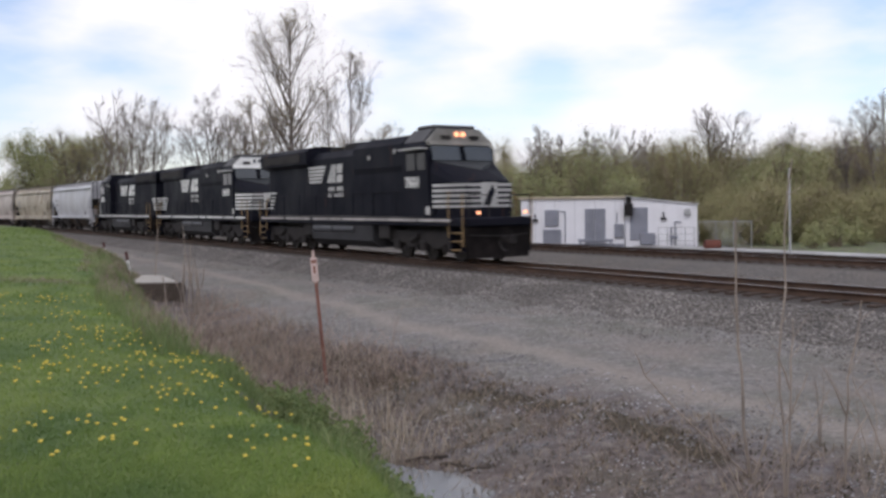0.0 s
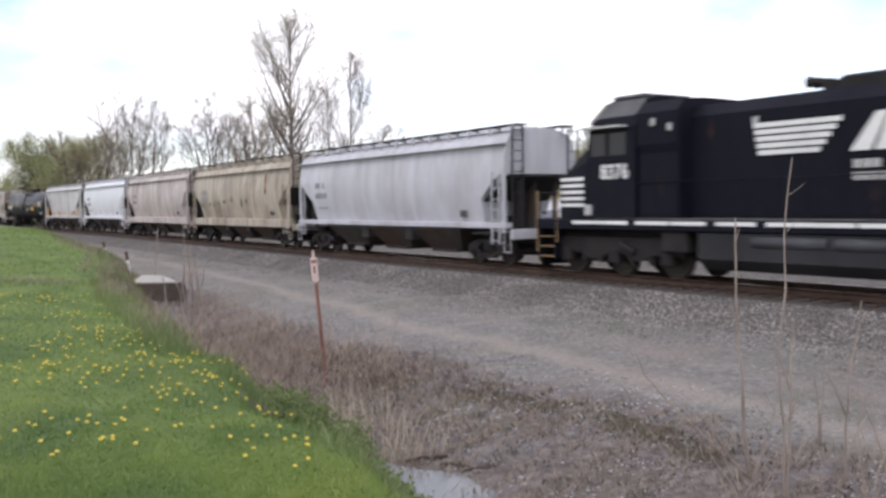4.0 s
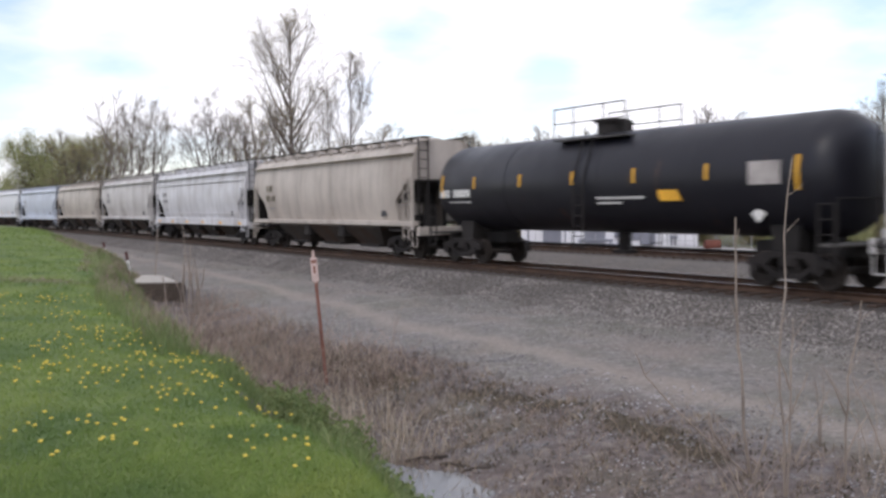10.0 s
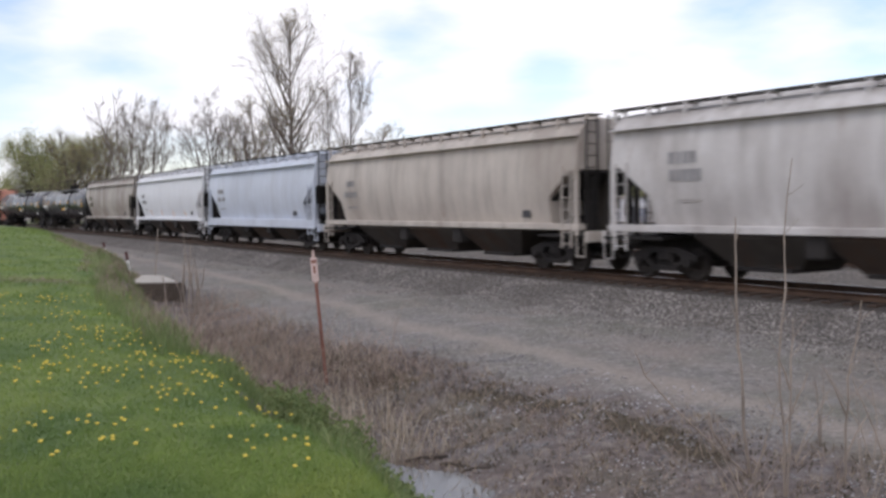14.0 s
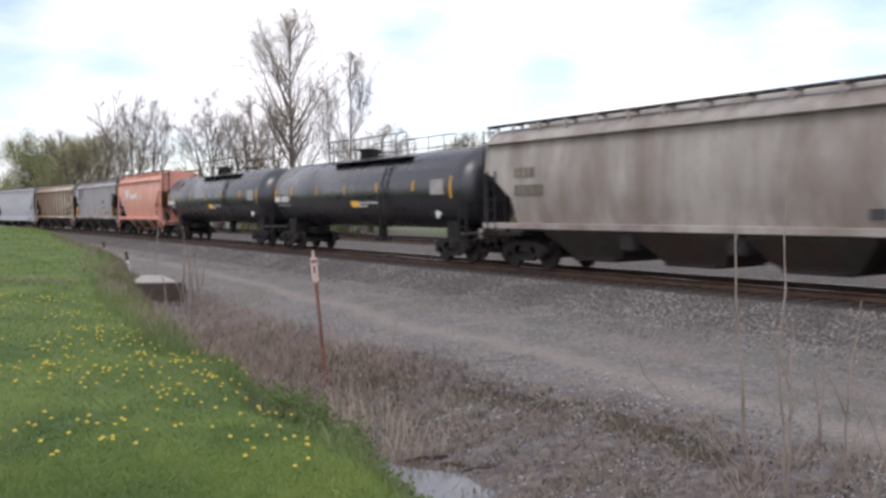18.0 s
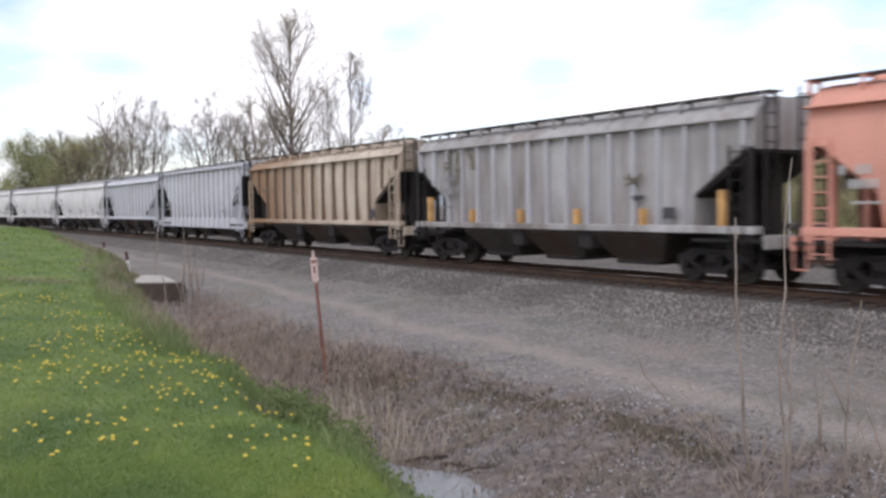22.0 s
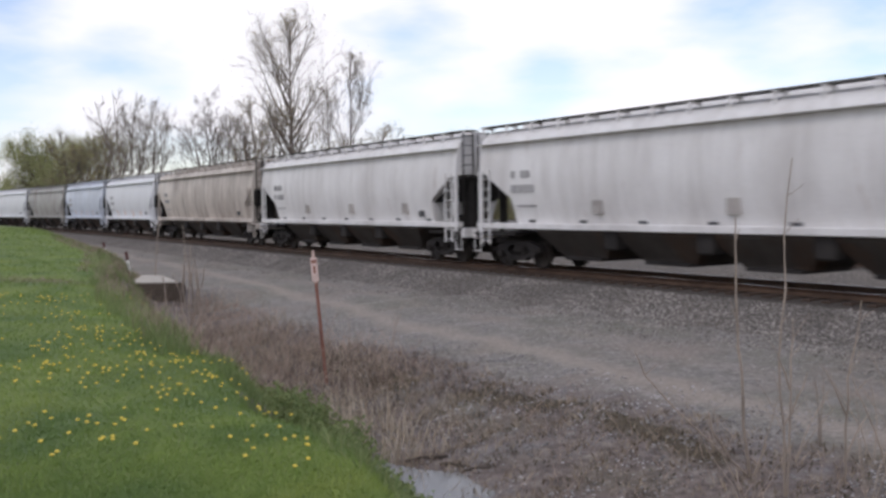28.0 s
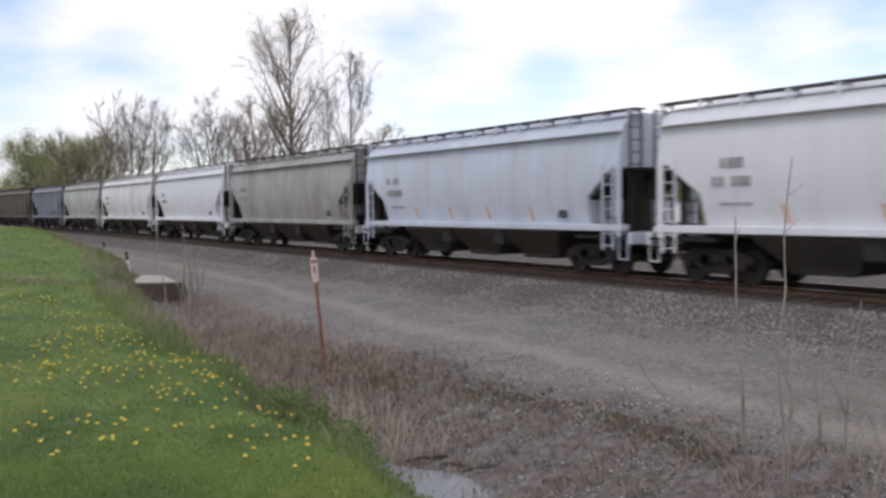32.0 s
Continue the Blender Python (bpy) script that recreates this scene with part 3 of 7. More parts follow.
def make_track(e0, near):
    name = "railway_track"
    top = tagged(new(name), "steel rails on dark creosoted ties in grey ballast" if near else "farther line of rails on ties and ballast", "railway track", kind="structure")
    bed = sweep("ballast_bed", BED, -300, 160, e0, M["ballast"], 1.0, top)
    at = bed.data.attributes.new("oily_shaded", "FLOAT", "POINT")
    # near track: oil and train shade darken all of the bed inside 1.5
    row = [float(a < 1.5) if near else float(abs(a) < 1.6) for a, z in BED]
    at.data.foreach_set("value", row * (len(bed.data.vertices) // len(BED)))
    for side in (-0.75, 0.75):
        r = sweep("rail", [(a + side, z) for a, z in RAIL], -300, 160, e0, M["rail"], 1.0, top)
        sweep("railhead", [(side - 0.034, -0.003), (side + 0.034, -0.003)], -300, 160, e0, M["railtop"], 1.0, r)
    tie = Build().box(-0.115, 0.115, -1.3, 1.3, -0.36, -0.17, 0.015).mesh("tie")
    tie.materials.append(M["tie"])
    rnd = random.Random(3 if near else 4)
    joined_v, joined_f = [], []
    for i in range(560):
        s = -230 + i * 0.54
        x, y, h = on_line(s, e0)
        m = pose(x, y, rnd.uniform(-0.012, 0.004), 0, 0, math.degrees(h) + rnd.uniform(-1, 1))
        if -25 < s < 45 if near else -10 < s < 30:
            ob = new("tie", tie)
            ob.parent, ob.matrix_local = top, m
        else:
            n = len(joined_v)
            joined_v += [tuple(m @ v.co) for v in tie.vertices]
            joined_f += [tuple(k + n for k in f.vertices) for f in tie.polygons]
    me = bpy.data.meshes.new("far_ties")
    me.from_pydata(joined_v, [], joined_f)
    me.materials.append(M["tie"])
    ob = new("far_ties", me)
    ob.parent = top
    ob["kind"] = "stuff"


make_track(0.0, True)
make_track(-9.9, False)


# ---------------------------------------------------------------- the train
def thing(name, label, category, group=""):
    return tagged(new(name), label, category, group)


def wheel_mesh(r):
    b = Build()
    n = 24
    prof = [(-0.07, 0.0), (-0.07, r * 0.25), (-0.02, r * 0.32), (-0.02, r * 0.78), (-0.07, r * 0.86), (-0.07, r), (0.05, r), (0.06, r + 0.026), (0.08, r + 0.026), (0.08, 0.0)]
    rings = [[(rr * math.cos(2 * math.pi * i / n), y, rr * math.sin(2 * math.pi * i / n)) for i in range(n)] for y, rr in prof]
    rings[0] = [(0.001 * math.cos(2 * math.pi * i / n), prof[0][0], 0.001 * math.sin(2 * math.pi * i / n)) for i in range(n)]
    rings[-1] = [(0.001 * math.cos(2 * math.pi * i / n), prof[-1][0], 0.001 * math.sin(2 * math.pi * i / n)) for i in range(n)]
    return b.loft(rings)


WHEELSETS = []


def wheelset(parent, ax, r, key):
    """An axle with its two wheels, which turn as one."""
    def make():
        b = Build().rod((0, -0.95, 0), (0, 0.95, 0), 0.09, 10)
        w = wheel_mesh(r)
        b.add([(x, y - 0.79, z) for x, y, z in w.v], w.f)
        return b.add([(-x, 0.79 - y, z) for x, y, z in w.v], w.f)
    ob = part("wheelset", make, M["wheel"], parent, "steel axle with two wheels", pose(ax, 0, r), key, smooth=35)
    WHEELSETS.append((ob, ax, r))


def freight_truck(parent, x, rust=None):
    """A two-axle truck at x."""
    def frames():
        b = Build()
        for y in (-1.02, 1.02):
            for poly in (((-1.15, 0.52), (-0.62, 0.52), (-0.42, 0.72), (0.42, 0.72), (0.62, 0.52), (1.15, 0.52), (1.15, 0.68), (0.55, 0.86), (-0.55, 0.86), (-1.15, 0.68)),
                         ((-0.75, 0.50), (-0.38, 0.24), (0.38, 0.24), (0.75, 0.50), (0.62, 0.56), (0.30, 0.36), (-0.30, 0.36), (-0.62, 0.56))):
                b.prism(poly, y - 0.09, y + 0.09)
            for k in (-0.2, 0.0, 0.2):
                b.rod((k, y, 0.34), (k, y, 0.74), 0.075, 8)
        return b
    root = part("truck", frames, rust or M["truck"], parent, "cast steel truck", pose(x, 0, 0), "freight_frames")
    part("bolster", lambda: Build().box(-0.2, 0.2, -1.15, 1.15, 0.5, 0.78, 0.04), M["truck"], root, key="bolster")
    for ax in (-0.89, 0.89):
        wheelset(root, ax, 0.42, "wheelset42")
        for side in (1, -1):
            part("bearing_cap", lambda: Build().rod((0, -0.1, 0), (0, 0.1, 0), 0.12, 10), M["truck"], root, at=pose(ax, -1.12 * side, 0.46), key="cap")


def coupler(parent, half):
    for d in (1, -1):
        def knuckle():
            return Build().box(-0.75, -0.12, -0.09, 0.09, -0.1, 0.1, 0.03).prism(((-0.2, -0.14), (-0.02, -0.14), (-0.02, 0.14), (-0.2, 0.14)), -0.17, 0.13)
        part("coupler", knuckle, M["truck"], parent, at=pose(d * half, 0, 0.85, 0, 0, 0 if d > 0 else 180), key="coupler")
        part("air_hose", lambda: Build().path([(-0.5, -0.3, -0.05), (-0.3, -0.32, -0.3), (-0.1, -0.3, -0.42), (0.02, -0.28, -0.36)], 0.03), M["under"], parent,
             at=pose(d * half, 0, 0.85, 0, 0, 0 if d > 0 else 180), key="hose")


def ladder(parent, x, y, z0, z1, width, material, along="x", step=0.34):
    """A ladder in the side's plane (along x) or in the end's plane (along y)."""
    def make():
        b = Build()
        for k in (-width / 2, width / 2):
            b.box(k - 0.025, k + 0.025, -0.02, 0.02, 0, z1 - z0)
        z = 0.12
        while z < z1 - z0:
            b.rod((-width / 2, 0, z), (width / 2, 0, z), 0.016, 5)
            z += step
        return b
    return part("ladder", make, material, parent, at=pose(x, y, z0, 0, 0, 0 if along == "x" else 90), key=("ladder", round(z1 - z0, 2), width))


def bars(parent, x, z, y, sizes, material, label=""):
    """Unreadable writing as bars: sizes are (dx, dz, width, height)."""
    for dx, dz, w, h in sizes:
        part("lettering", Build().box(x + dx - w / 2, x + dx + w / 2, y - 0.008, y + 0.008, z + dz - h / 2, z + dz + h / 2), material, parent, label)


def word(width, height, n, seed):
    """n stubby strokes for a line of small writing."""
    rnd = random.Random(seed)
    w = width / n
    return [((i + 0.5) * w - width / 2, 0, w * rnd.uniform(0.55, 0.8), height) for i in range(n) if rnd.random() > 0.06]


def hopper(name, label, L, body, sill=None, ribs=0, bays=3, roof=4.54, eave=4.03, cut=(3.05, 1.4), bulge=0.2, marks=(), yellow=False,
           ladder_mat=None, seed=1, wide_sill=False, lines=(), dark_end=True, walk_mat=None, tall_posts=False, squares=False, slants=False, post_mat=None, post_size=(0.05, 0.13), sill_z=None, bay_mat=None, patches=(), group="covered hoppers of the freight train"):
    car = thing(name, label, "hopper car", group)
    sill, ladder_mat = sill or body, ladder_mat or body
    half = L / 2
    end = half - 0.72
    W = 1.53 if not ribs else 1.43
    zs = (1.40, 1.9, 2.5, 3.1, 3.7, eave - 0.02)
    ztop, dcut = cut

    def floor_at(u):
        return float(np.interp(u, (0, 0.35, dcut * 0.98, dcut * 1.04, dcut * 1.10), (ztop, ztop - 0.04, 2.25, 1.45, 1.40)))

    def side(z):
        t = (z - 1.4) / (eave - 1.4)
        return W - (bulge if not ribs else 0.05) * (2 * t - 1.15) ** 2
    stations = [0, 0.35, dcut * 0.6, dcut * 0.98, dcut * 1.04, dcut * 1.10, 3.2]
    us = stations + [half * 0.5, end] + [2 * end - u for u in reversed(stations)]
    rings = []
    for u in us:
        x = end - u
        zb = floor_at(min(u, 2 * end - u))
        right = [(x, -side(max(z, zb)), max(z, zb)) for z in zs]
        right += [(x, -side(eave) - 0.02, eave), (x, -side(eave) + 0.05, eave + 0.35 * (roof - eave)), (x, -1.14, eave + 0.7 * (roof - eave)), (x, -0.84, roof - 0.04), (x, -0.5, roof + 0.03)]
        rings.append(right + [(x, -y, z) for x_, y, z in reversed(right)])
    part("body", Build().loft(rings), body, car, smooth=28)
    # side plate under the roof, side sill, end frames
    for y in (-1, 1):
        part("side_sill", Build().box(-end - 0.1, end + 0.1, y * 1.2, y * (W + 0.012 if sill_z else 1.56), sill_z or (1.27 if not wide_sill else 1.05), 1.46, 0.02), sill, car)
        part("top_chord", Build().box(-end, end, y * 1.3, y * (W + (0.14 if ribs else 0.085)), eave - 0.015, eave + 0.035, 0.012), body, car)
        for z in lines:
            part("side_rail", Build().box(-end + 0.4, end - 0.4, y * (W - 0.03), y * (W + 0.03), z - 0.03, z + 0.03, 0.008), body, car)
        for i in range(ribs):
            x = -end + 0.25 + (2 * end - 0.5) * i / (ribs - 1)
            zb = floor_at(end - abs(x)) + 0.02
            zb = sill_z + 0.02 if sill_z and zb < 1.5 else zb
            # post_mat puts the ribs' contrast of light and shade into their colour
            part("side_post", Build().box(x - post_size[0], x + post_size[0], y * (W - 0.08), y * (W + post_size[1]), zb, eave - 0.03, 0.02), post_mat or body, car)
    for d in (1, -1):
        part("end_platform", Build().box(d * (end - 1.9), d * (half - 0.35), -1.5, 1.5, 1.05, 1.14, 0.02), M["under"], car)
        part("end_sill", Build().box(d * (half - 0.42), d * (half - 0.30), -1.5, 1.5, 0.92, 1.25, 0.02), sill, car)
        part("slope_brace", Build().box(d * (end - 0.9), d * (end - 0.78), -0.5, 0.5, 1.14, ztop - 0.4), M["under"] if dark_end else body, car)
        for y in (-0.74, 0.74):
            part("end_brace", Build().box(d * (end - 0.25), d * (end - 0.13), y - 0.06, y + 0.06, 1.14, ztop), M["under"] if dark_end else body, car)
        # dark panel below the sloping floor: the end recess's shade put into colour
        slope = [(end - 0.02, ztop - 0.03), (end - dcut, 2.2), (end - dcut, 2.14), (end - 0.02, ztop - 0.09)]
        part("slope_shade_panel", Build().prism([(d * x, z) for x, z in slope], -1.34, 1.34), bay_mat or M["under"], car, "dark panel under the end slope, shade put into its colour")
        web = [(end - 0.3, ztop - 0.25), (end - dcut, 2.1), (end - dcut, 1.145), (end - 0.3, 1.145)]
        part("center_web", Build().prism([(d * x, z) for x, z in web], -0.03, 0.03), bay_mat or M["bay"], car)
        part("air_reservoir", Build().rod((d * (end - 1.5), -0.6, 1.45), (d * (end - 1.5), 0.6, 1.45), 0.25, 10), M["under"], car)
        for y in (-1, 1):
            part("corner_post", Build().box(d * (end - 0.12), d * (end + 0.02), y * 1.42, y * 1.54, 1.12, eave if tall_posts else ztop + 0.05, 0.015), ladder_mat, car)
            ladder(car, d * (end - 0.42), y * 1.56, 0.75, ztop + 0.1, 0.42, ladder_mat)
            ladder(car, d * (half - 0.45), y * 1.15, 0.95, roof, 0.42, M["under"], "y")
            part("grab_step", Build().path([(d * (half - 0.75), y * 1.5, 1.1), (d * (half - 0.75), y * 1.5, 0.5), (d * (half - 0.4), y * 1.5, 0.5), (d * (half - 0.4), y * 1.5, 1.1)], 0.018), ladder_mat, car)
    part("brake_wheel", Build().rod((-half + 0.62, 0.5, 2.6), (-half + 0.56, 0.5, 2.6), 0.27, 12), M["under"], car)
    # roof walks on short posts, and the hatch trough
    for y in (-1, 1):
        part("roof_walk", Build().box(-half + 0.45, half - 0.45, y * 0.72, y * 1.22, roof + 0.10, roof + 0.135), walk_mat or M["grating"], car)
        k = int(L / 1.35)
        for i in range(k + 1):
            x = -half + 0.6 + (L - 1.2) * i / k
            part("walk_bracket", lambda: Build().box(-0.03, 0.03, -0.23, 0.23, 0.04, 0.098).box(-0.03, 0.03, 0.16, 0.228, -0.24, 0.038).box(-0.03, 0.03, -0.228, -0.16, -0.24, 0.038), body, car, at=pose(x, y * 1.03, roof), key="bracket")
    part("hatch_cover", Build().box(-end + 0.8, end - 0.8, -0.32, 0.32, roof, roof + 0.16, 0.05), body, car)
    # bays
    span = 2 * (half - 3.55)
    for i in range(bays):
        cx = -span / 2 + span * (i + 0.5) / bays
        w = span / bays
        rings = [[(cx - w * a, -b, z), (cx + w * a, -b, z), (cx + w * a, b, z), (cx - w * a, b, z)] for a, b, z in ((0.49, 1.38, 1.45), (0.48, 1.36, 1.15), (0.30, 0.85, 0.52), (0.28, 0.8, 0.42))]
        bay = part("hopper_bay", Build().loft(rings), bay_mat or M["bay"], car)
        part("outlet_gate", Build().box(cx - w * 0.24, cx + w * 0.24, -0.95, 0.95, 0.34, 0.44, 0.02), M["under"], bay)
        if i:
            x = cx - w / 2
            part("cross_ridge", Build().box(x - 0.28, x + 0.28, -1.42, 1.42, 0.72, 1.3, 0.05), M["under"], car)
    part("center_sill", Build().box(-half + 0.5, half - 0.5, -0.22, 0.22, 0.72, 1.05, 0.02), M["under"], car)
    for d in (1, -1):
        freight_truck(car, d * (half - 2.3))
    coupler(car, half)
    # writing
    for j, (x, z, w, h, n, mk) in enumerate(marks):
        bars(car, x, z, -side(z) - 0.012 - (post_size[1] + 0.05 if ribs else 0), [(0, 0, w, h)] if n == 1 else word(w, h, max(4, n), j + seed), M[mk])
    out = -W - (0.14 if ribs else 0.07)
    if yellow:
        k = 6
        for i in range(k):
            x = -end + 0.9 + (2 * end - 1.8) * i / (k - 1)
            tall = i in (0, k - 1)
            if wide_sill:
                part("reflector", Build().box(x - 0.22, x + 0.22, -1.575, -1.55, 1.13, 1.27), M["yellow"], car)
            else:
                part("reflector", Build().box(x - 0.07, x + 0.07, out - 0.005, -W + 0.05, 1.46, 2.35 if tall else 1.9), M["faded_orange"], car)
    if slants:
        for x in np.linspace(-end + 3.9, end - 4.1, 4):
            part("reflector", Build().add([(x + a, -side(z) - o, z) for o in (0.012, -0.03) for a, z in ((-0.05, 1.55), (0.05, 1.55), (-0.02, 1.98), (-0.12, 1.98))],
                                           [(0, 1, 2, 3), (7, 6, 5, 4), (0, 4, 5, 1), (1, 5, 6, 2), (2, 6, 7, 3), (3, 7, 4, 0)]), M["slant"], car, "orange slanted reflector")
    if squares:
        for i, x in enumerate(np.linspace(-end + 2.6, end - 2.2, 7)):
            part("stencil", Build().box(x - 0.16, x + 0.16, -side(1.55) - 0.012, -side(1.55) + 0.03, 1.48, 1.56), M["letter"], car)
            if i % 2:
                part("data_panel", Build().box(x + 0.55, x + 0.95, -side(2.15) - 0.008, -side(1.75) + 0.03, 1.75, 2.15), M["faint"], car, "faint grey stencil panel")
    rnd = random.Random(seed)
    for x, z, w, h, mk in patches:
        b = Build()
        skin = lambda px, pz, o: (px, -side(pz) - o - (0.0 if not ribs else 0.13), pz)
        if mk == "scrawl":
            # crossing brush strokes
            for i in range(7):
                ax, az, bx, bz = x + w * rnd.uniform(-0.5, 0.5), z + h * rnd.uniform(-0.5, 0.5), x + w * rnd.uniform(-0.5, 0.5), z + h * rnd.uniform(-0.5, 0.5)
                k = 0.045 / max(0.05, math.hypot(bx - ax, bz - az))
                nx, nz = -(bz - az) * k, (bx - ax) * k
                quad = [(ax - nx, az - nz), (bx - nx * 0.6, bz - nz * 0.6), (bx + nx, bz + nz), (ax + nx * 0.5, az + nz * 0.5)]
                b.add([skin(px, pz, 0.010 + 0.002 * i) for px, pz in quad] + [skin(px, pz, -0.02) for px, pz in quad], [(0, 1, 2, 3), (7, 6, 5, 4), (0, 4, 5, 1), (1, 5, 6, 2), (2, 6, 7, 3), (3, 7, 4, 0)])
        else:
            ring = []
            for i in range(14):
                a = 2 * math.pi * i / 14
                q = rnd.uniform(0.65, 1.1)
                ring.append((x + w / 2 * q * math.cos(a), z + h / 2 * q * math.sin(a)))
            b.add([skin(px, pz, 0.012) for px, pz in ring] + [skin(px, pz, -0.03) for px, pz in ring],
                  [tuple(range(14)), tuple(range(27, 13, -1))] + [(i, (i + 1) % 14, (i + 1) % 14 + 14, i + 14) for i in range(14)])
        part("stain", b, M[mk], car, "dark painted scrawl" if mk == "scrawl" else "brown rust stain")
    return car


def tank_car(name, label, L, seed=1, long_rails=False, shell="tank"):
    car = thing(name, label, "tank car", "tank cars of the freight train")
    half, r, zc = L / 2, 1.50, 2.67
    n = 40
    xe = half - 0.5
    prof = [(-xe, 0.02), (-xe + 0.03, 0.5), (-xe + 0.14, 0.95), (-xe + 0.34, 1.28), (-xe + 0.6, 1.44), (-xe + 0.85, r)]
    prof = prof + [(-0.05, r)] + [(-x, rr) for x, rr in reversed(prof)]
    rings = [[(x, -rr * math.sin(2 * math.pi * i / n), zc + rr * math.cos(2 * math.pi * i / n)) for i in range(n)] for x, rr in prof]
    part("tank_shell", Build().loft(rings), M[shell], car, smooth=40)
    for x in (-xe * 0.45, xe * 0.08, xe * 0.5):
        part("shell_band", Build().loft([[(x + dx, -(r + 0.008) * math.sin(2 * math.pi * i / n), zc + (r + 0.008) * math.cos(2 * math.pi * i / n)) for i in range(n)] for dx in (-0.03, 0.03)]), M[shell], car, smooth=40)
    # dome, platform and rails
    dx = -0.9 if long_rails else -0.3
    part("manway", Build().rod((dx, 0, zc + r - 0.1), (dx, 0, zc + r + 0.32), 0.40, 14).rod((dx, 0, zc + r + 0.32), (dx, 0, zc + r + 0.40), 0.52, 14), M["under"], car, "black manway nozzle", smooth=40)
    part("valve", Build().rod((dx + 0.75, 0, zc + r - 0.1), (dx + 0.75, 0, zc + r + 0.3), 0.14, 10).rod((dx + 0.75, -0.2, zc + r + 0.24), (dx + 0.75, 0.2, zc + r + 0.24), 0.05, 6), M["under"], car)
    px0, px1 = (-2.6, 4.5) if long_rails else (-1.6, 1.5)
    for y in (-1, 1):
        part("platform", Build().box(px0, px1, y * 0.5, y * 1.15, zc + r - 0.22, zc + r - 0.18), M["grating"], car)
        b = Build()
        posts = [px0, px0 + 0.9] + ([px0 + 2.6, px0 + 3.8, px0 + 5.0, px1 - 0.9] if long_rails else [px1 - 0.9]) + [px1]
        for x in posts:
            b.rod((x, y * 1.12, zc + r - 0.2), (x, y * 1.12, zc + r + 0.75), 0.022, 5)
        b.rod((px0, y * 1.12, zc + r + 0.75), (px0 + 1.9, y * 1.12, zc + r + 0.75), 0.022, 5)
        b.rod((px1 - (4.5 if long_rails else 1.9), y * 1.12, zc + r + 0.75), (px1, y * 1.12, zc + r + 0.75), 0.022, 5)
        b.rod((px0, y * 1.12, zc + r + 0.3), (px1, y * 1.12, zc + r + 0.3), 0.018, 5)
        part("safety_rail", b, M["under"], car)
    for y in (-1, 1):
        b = Build()
        lx = 3.3 if long_rails else 0.0
        for k in (lx - 0.22, lx + 0.22):
            b.path([(k, y * 1.58, 0.7), (k, y * 1.58, 2.7), (k, y * 1.15, zc + r - 0.2)], 0.025)
        for z in np.arange(0.8, 2.8, 0.3):
            b.rod((lx - 0.22, y * 1.58, z), (lx + 0.22, y * 1.58, z), 0.016, 5)
        part("ladder", b, M["under"], car)
    # end sills, saddles, bolsters
    for d in (1, -1):
        part("stub_sill", Build().box(d * (half - 3.6), d * (half - 0.45), -0.3, 0.3, 0.72, 1.08, 0.03), M["under"], car)
        part("saddle", Build().prism([(d * (half - 2.5), 0.8), (d * (half - 1.85), 0.8), (d * (half - 1.75), 1.5), (d * (half - 2.6), 1.5)], -0.95, 0.95), M["under"], car)
        part("end_platform", Build().box(d * (half - 1.0), d * (half - 0.4), -1.45, 1.45, 1.02, 1.1, 0.02), M["grating"], car)
        part("end_rail", Build().path([(d * (half - 0.5), -1.4, 1.1), (d * (half - 0.5), -1.4, 2.1), (d * (half - 0.5), 1.4, 2.1), (d * (half - 0.5), 1.4, 1.1)], 0.022), M["under"], car)
        for y in (-1, 1):
            ladder(car, d * (half - 0.7), y * 1.48, 0.5, 2.0, 0.42, M["under"])
        freight_truck(car, d * (half - 2.0))
    part("outlet_valve", Build().rod((0.3, 0, 0.6), (0.3, 0, 1.2), 0.2, 10).box(0.0, 0.6, -0.25, 0.25, 0.55, 0.65), M["under"], car)
    part("drain_pipe", Build().rod((-half + 3, 0.5, 0.72), (half - 3, 0.5, 0.72), 0.04, 6), M["under"], car)
    # marks on the shell: strips stand on its round flank
    def flank(z, out=0.012):
        return -(math.sqrt(max(r * r - (z - zc) ** 2, 0)) + out)
    for x in np.linspace(-xe + 2.9, xe - 3.6, 5):
        part("reflector", Build().loft([[(x + a, flank(z, o), z) for a, o in ((-0.045, 0.02), (0.045, 0.02), (0.045, -0.03), (-0.045, -0.03))] for z in (2.6, 2.8, 3.0)]), M["yellow"], car)
    for x in (-xe + 0.9, xe - 0.95):
        part("end_reflector", Build().loft([[(x + a, flank(z, o), z) for a, o in ((-0.05, 0.02), (0.05, 0.02), (0.05, -0.03), (-0.05, -0.03))] for z in (2.3, 2.6, 2.9, 3.1)]), M["yellow"], car)
    bars(car, -xe + 1.7, 2.45, flank(2.45), word(1.9, 0.26, 9, seed), M["white"])
    bars(car, -xe + 1.9, 2.15, flank(2.15), word(1.4, 0.06, 9, seed + 1), M["dimwhite"])
    bars(car, 1.6, 2.2, flank(2.2), [(0, 0, 1.9, 0.07), (-0.4, -0.14, 1.0, 0.06)], M["dimwhite"])
    hx, hz = (0.1, 2.02) if long_rails else (3.05, 2.1)
    part("hazard_panel", Build().prism([(hx + 0.12, hz), (hx + 0.82, hz), (hx + 0.7, hz + 0.34), (hx, hz + 0.34)], flank(hz + 0.17) - 0.012, flank(hz + 0.17) + 0.08), M["yellow"], car, "yellow warning panel")
    part("data_panel", Build().box(xe - 2.3, xe - 1.4, flank(2.75) - 0.01, flank(2.75) + 0.03, 2.45, 3.0), M["faint"], car, "pale stencilled data panel")
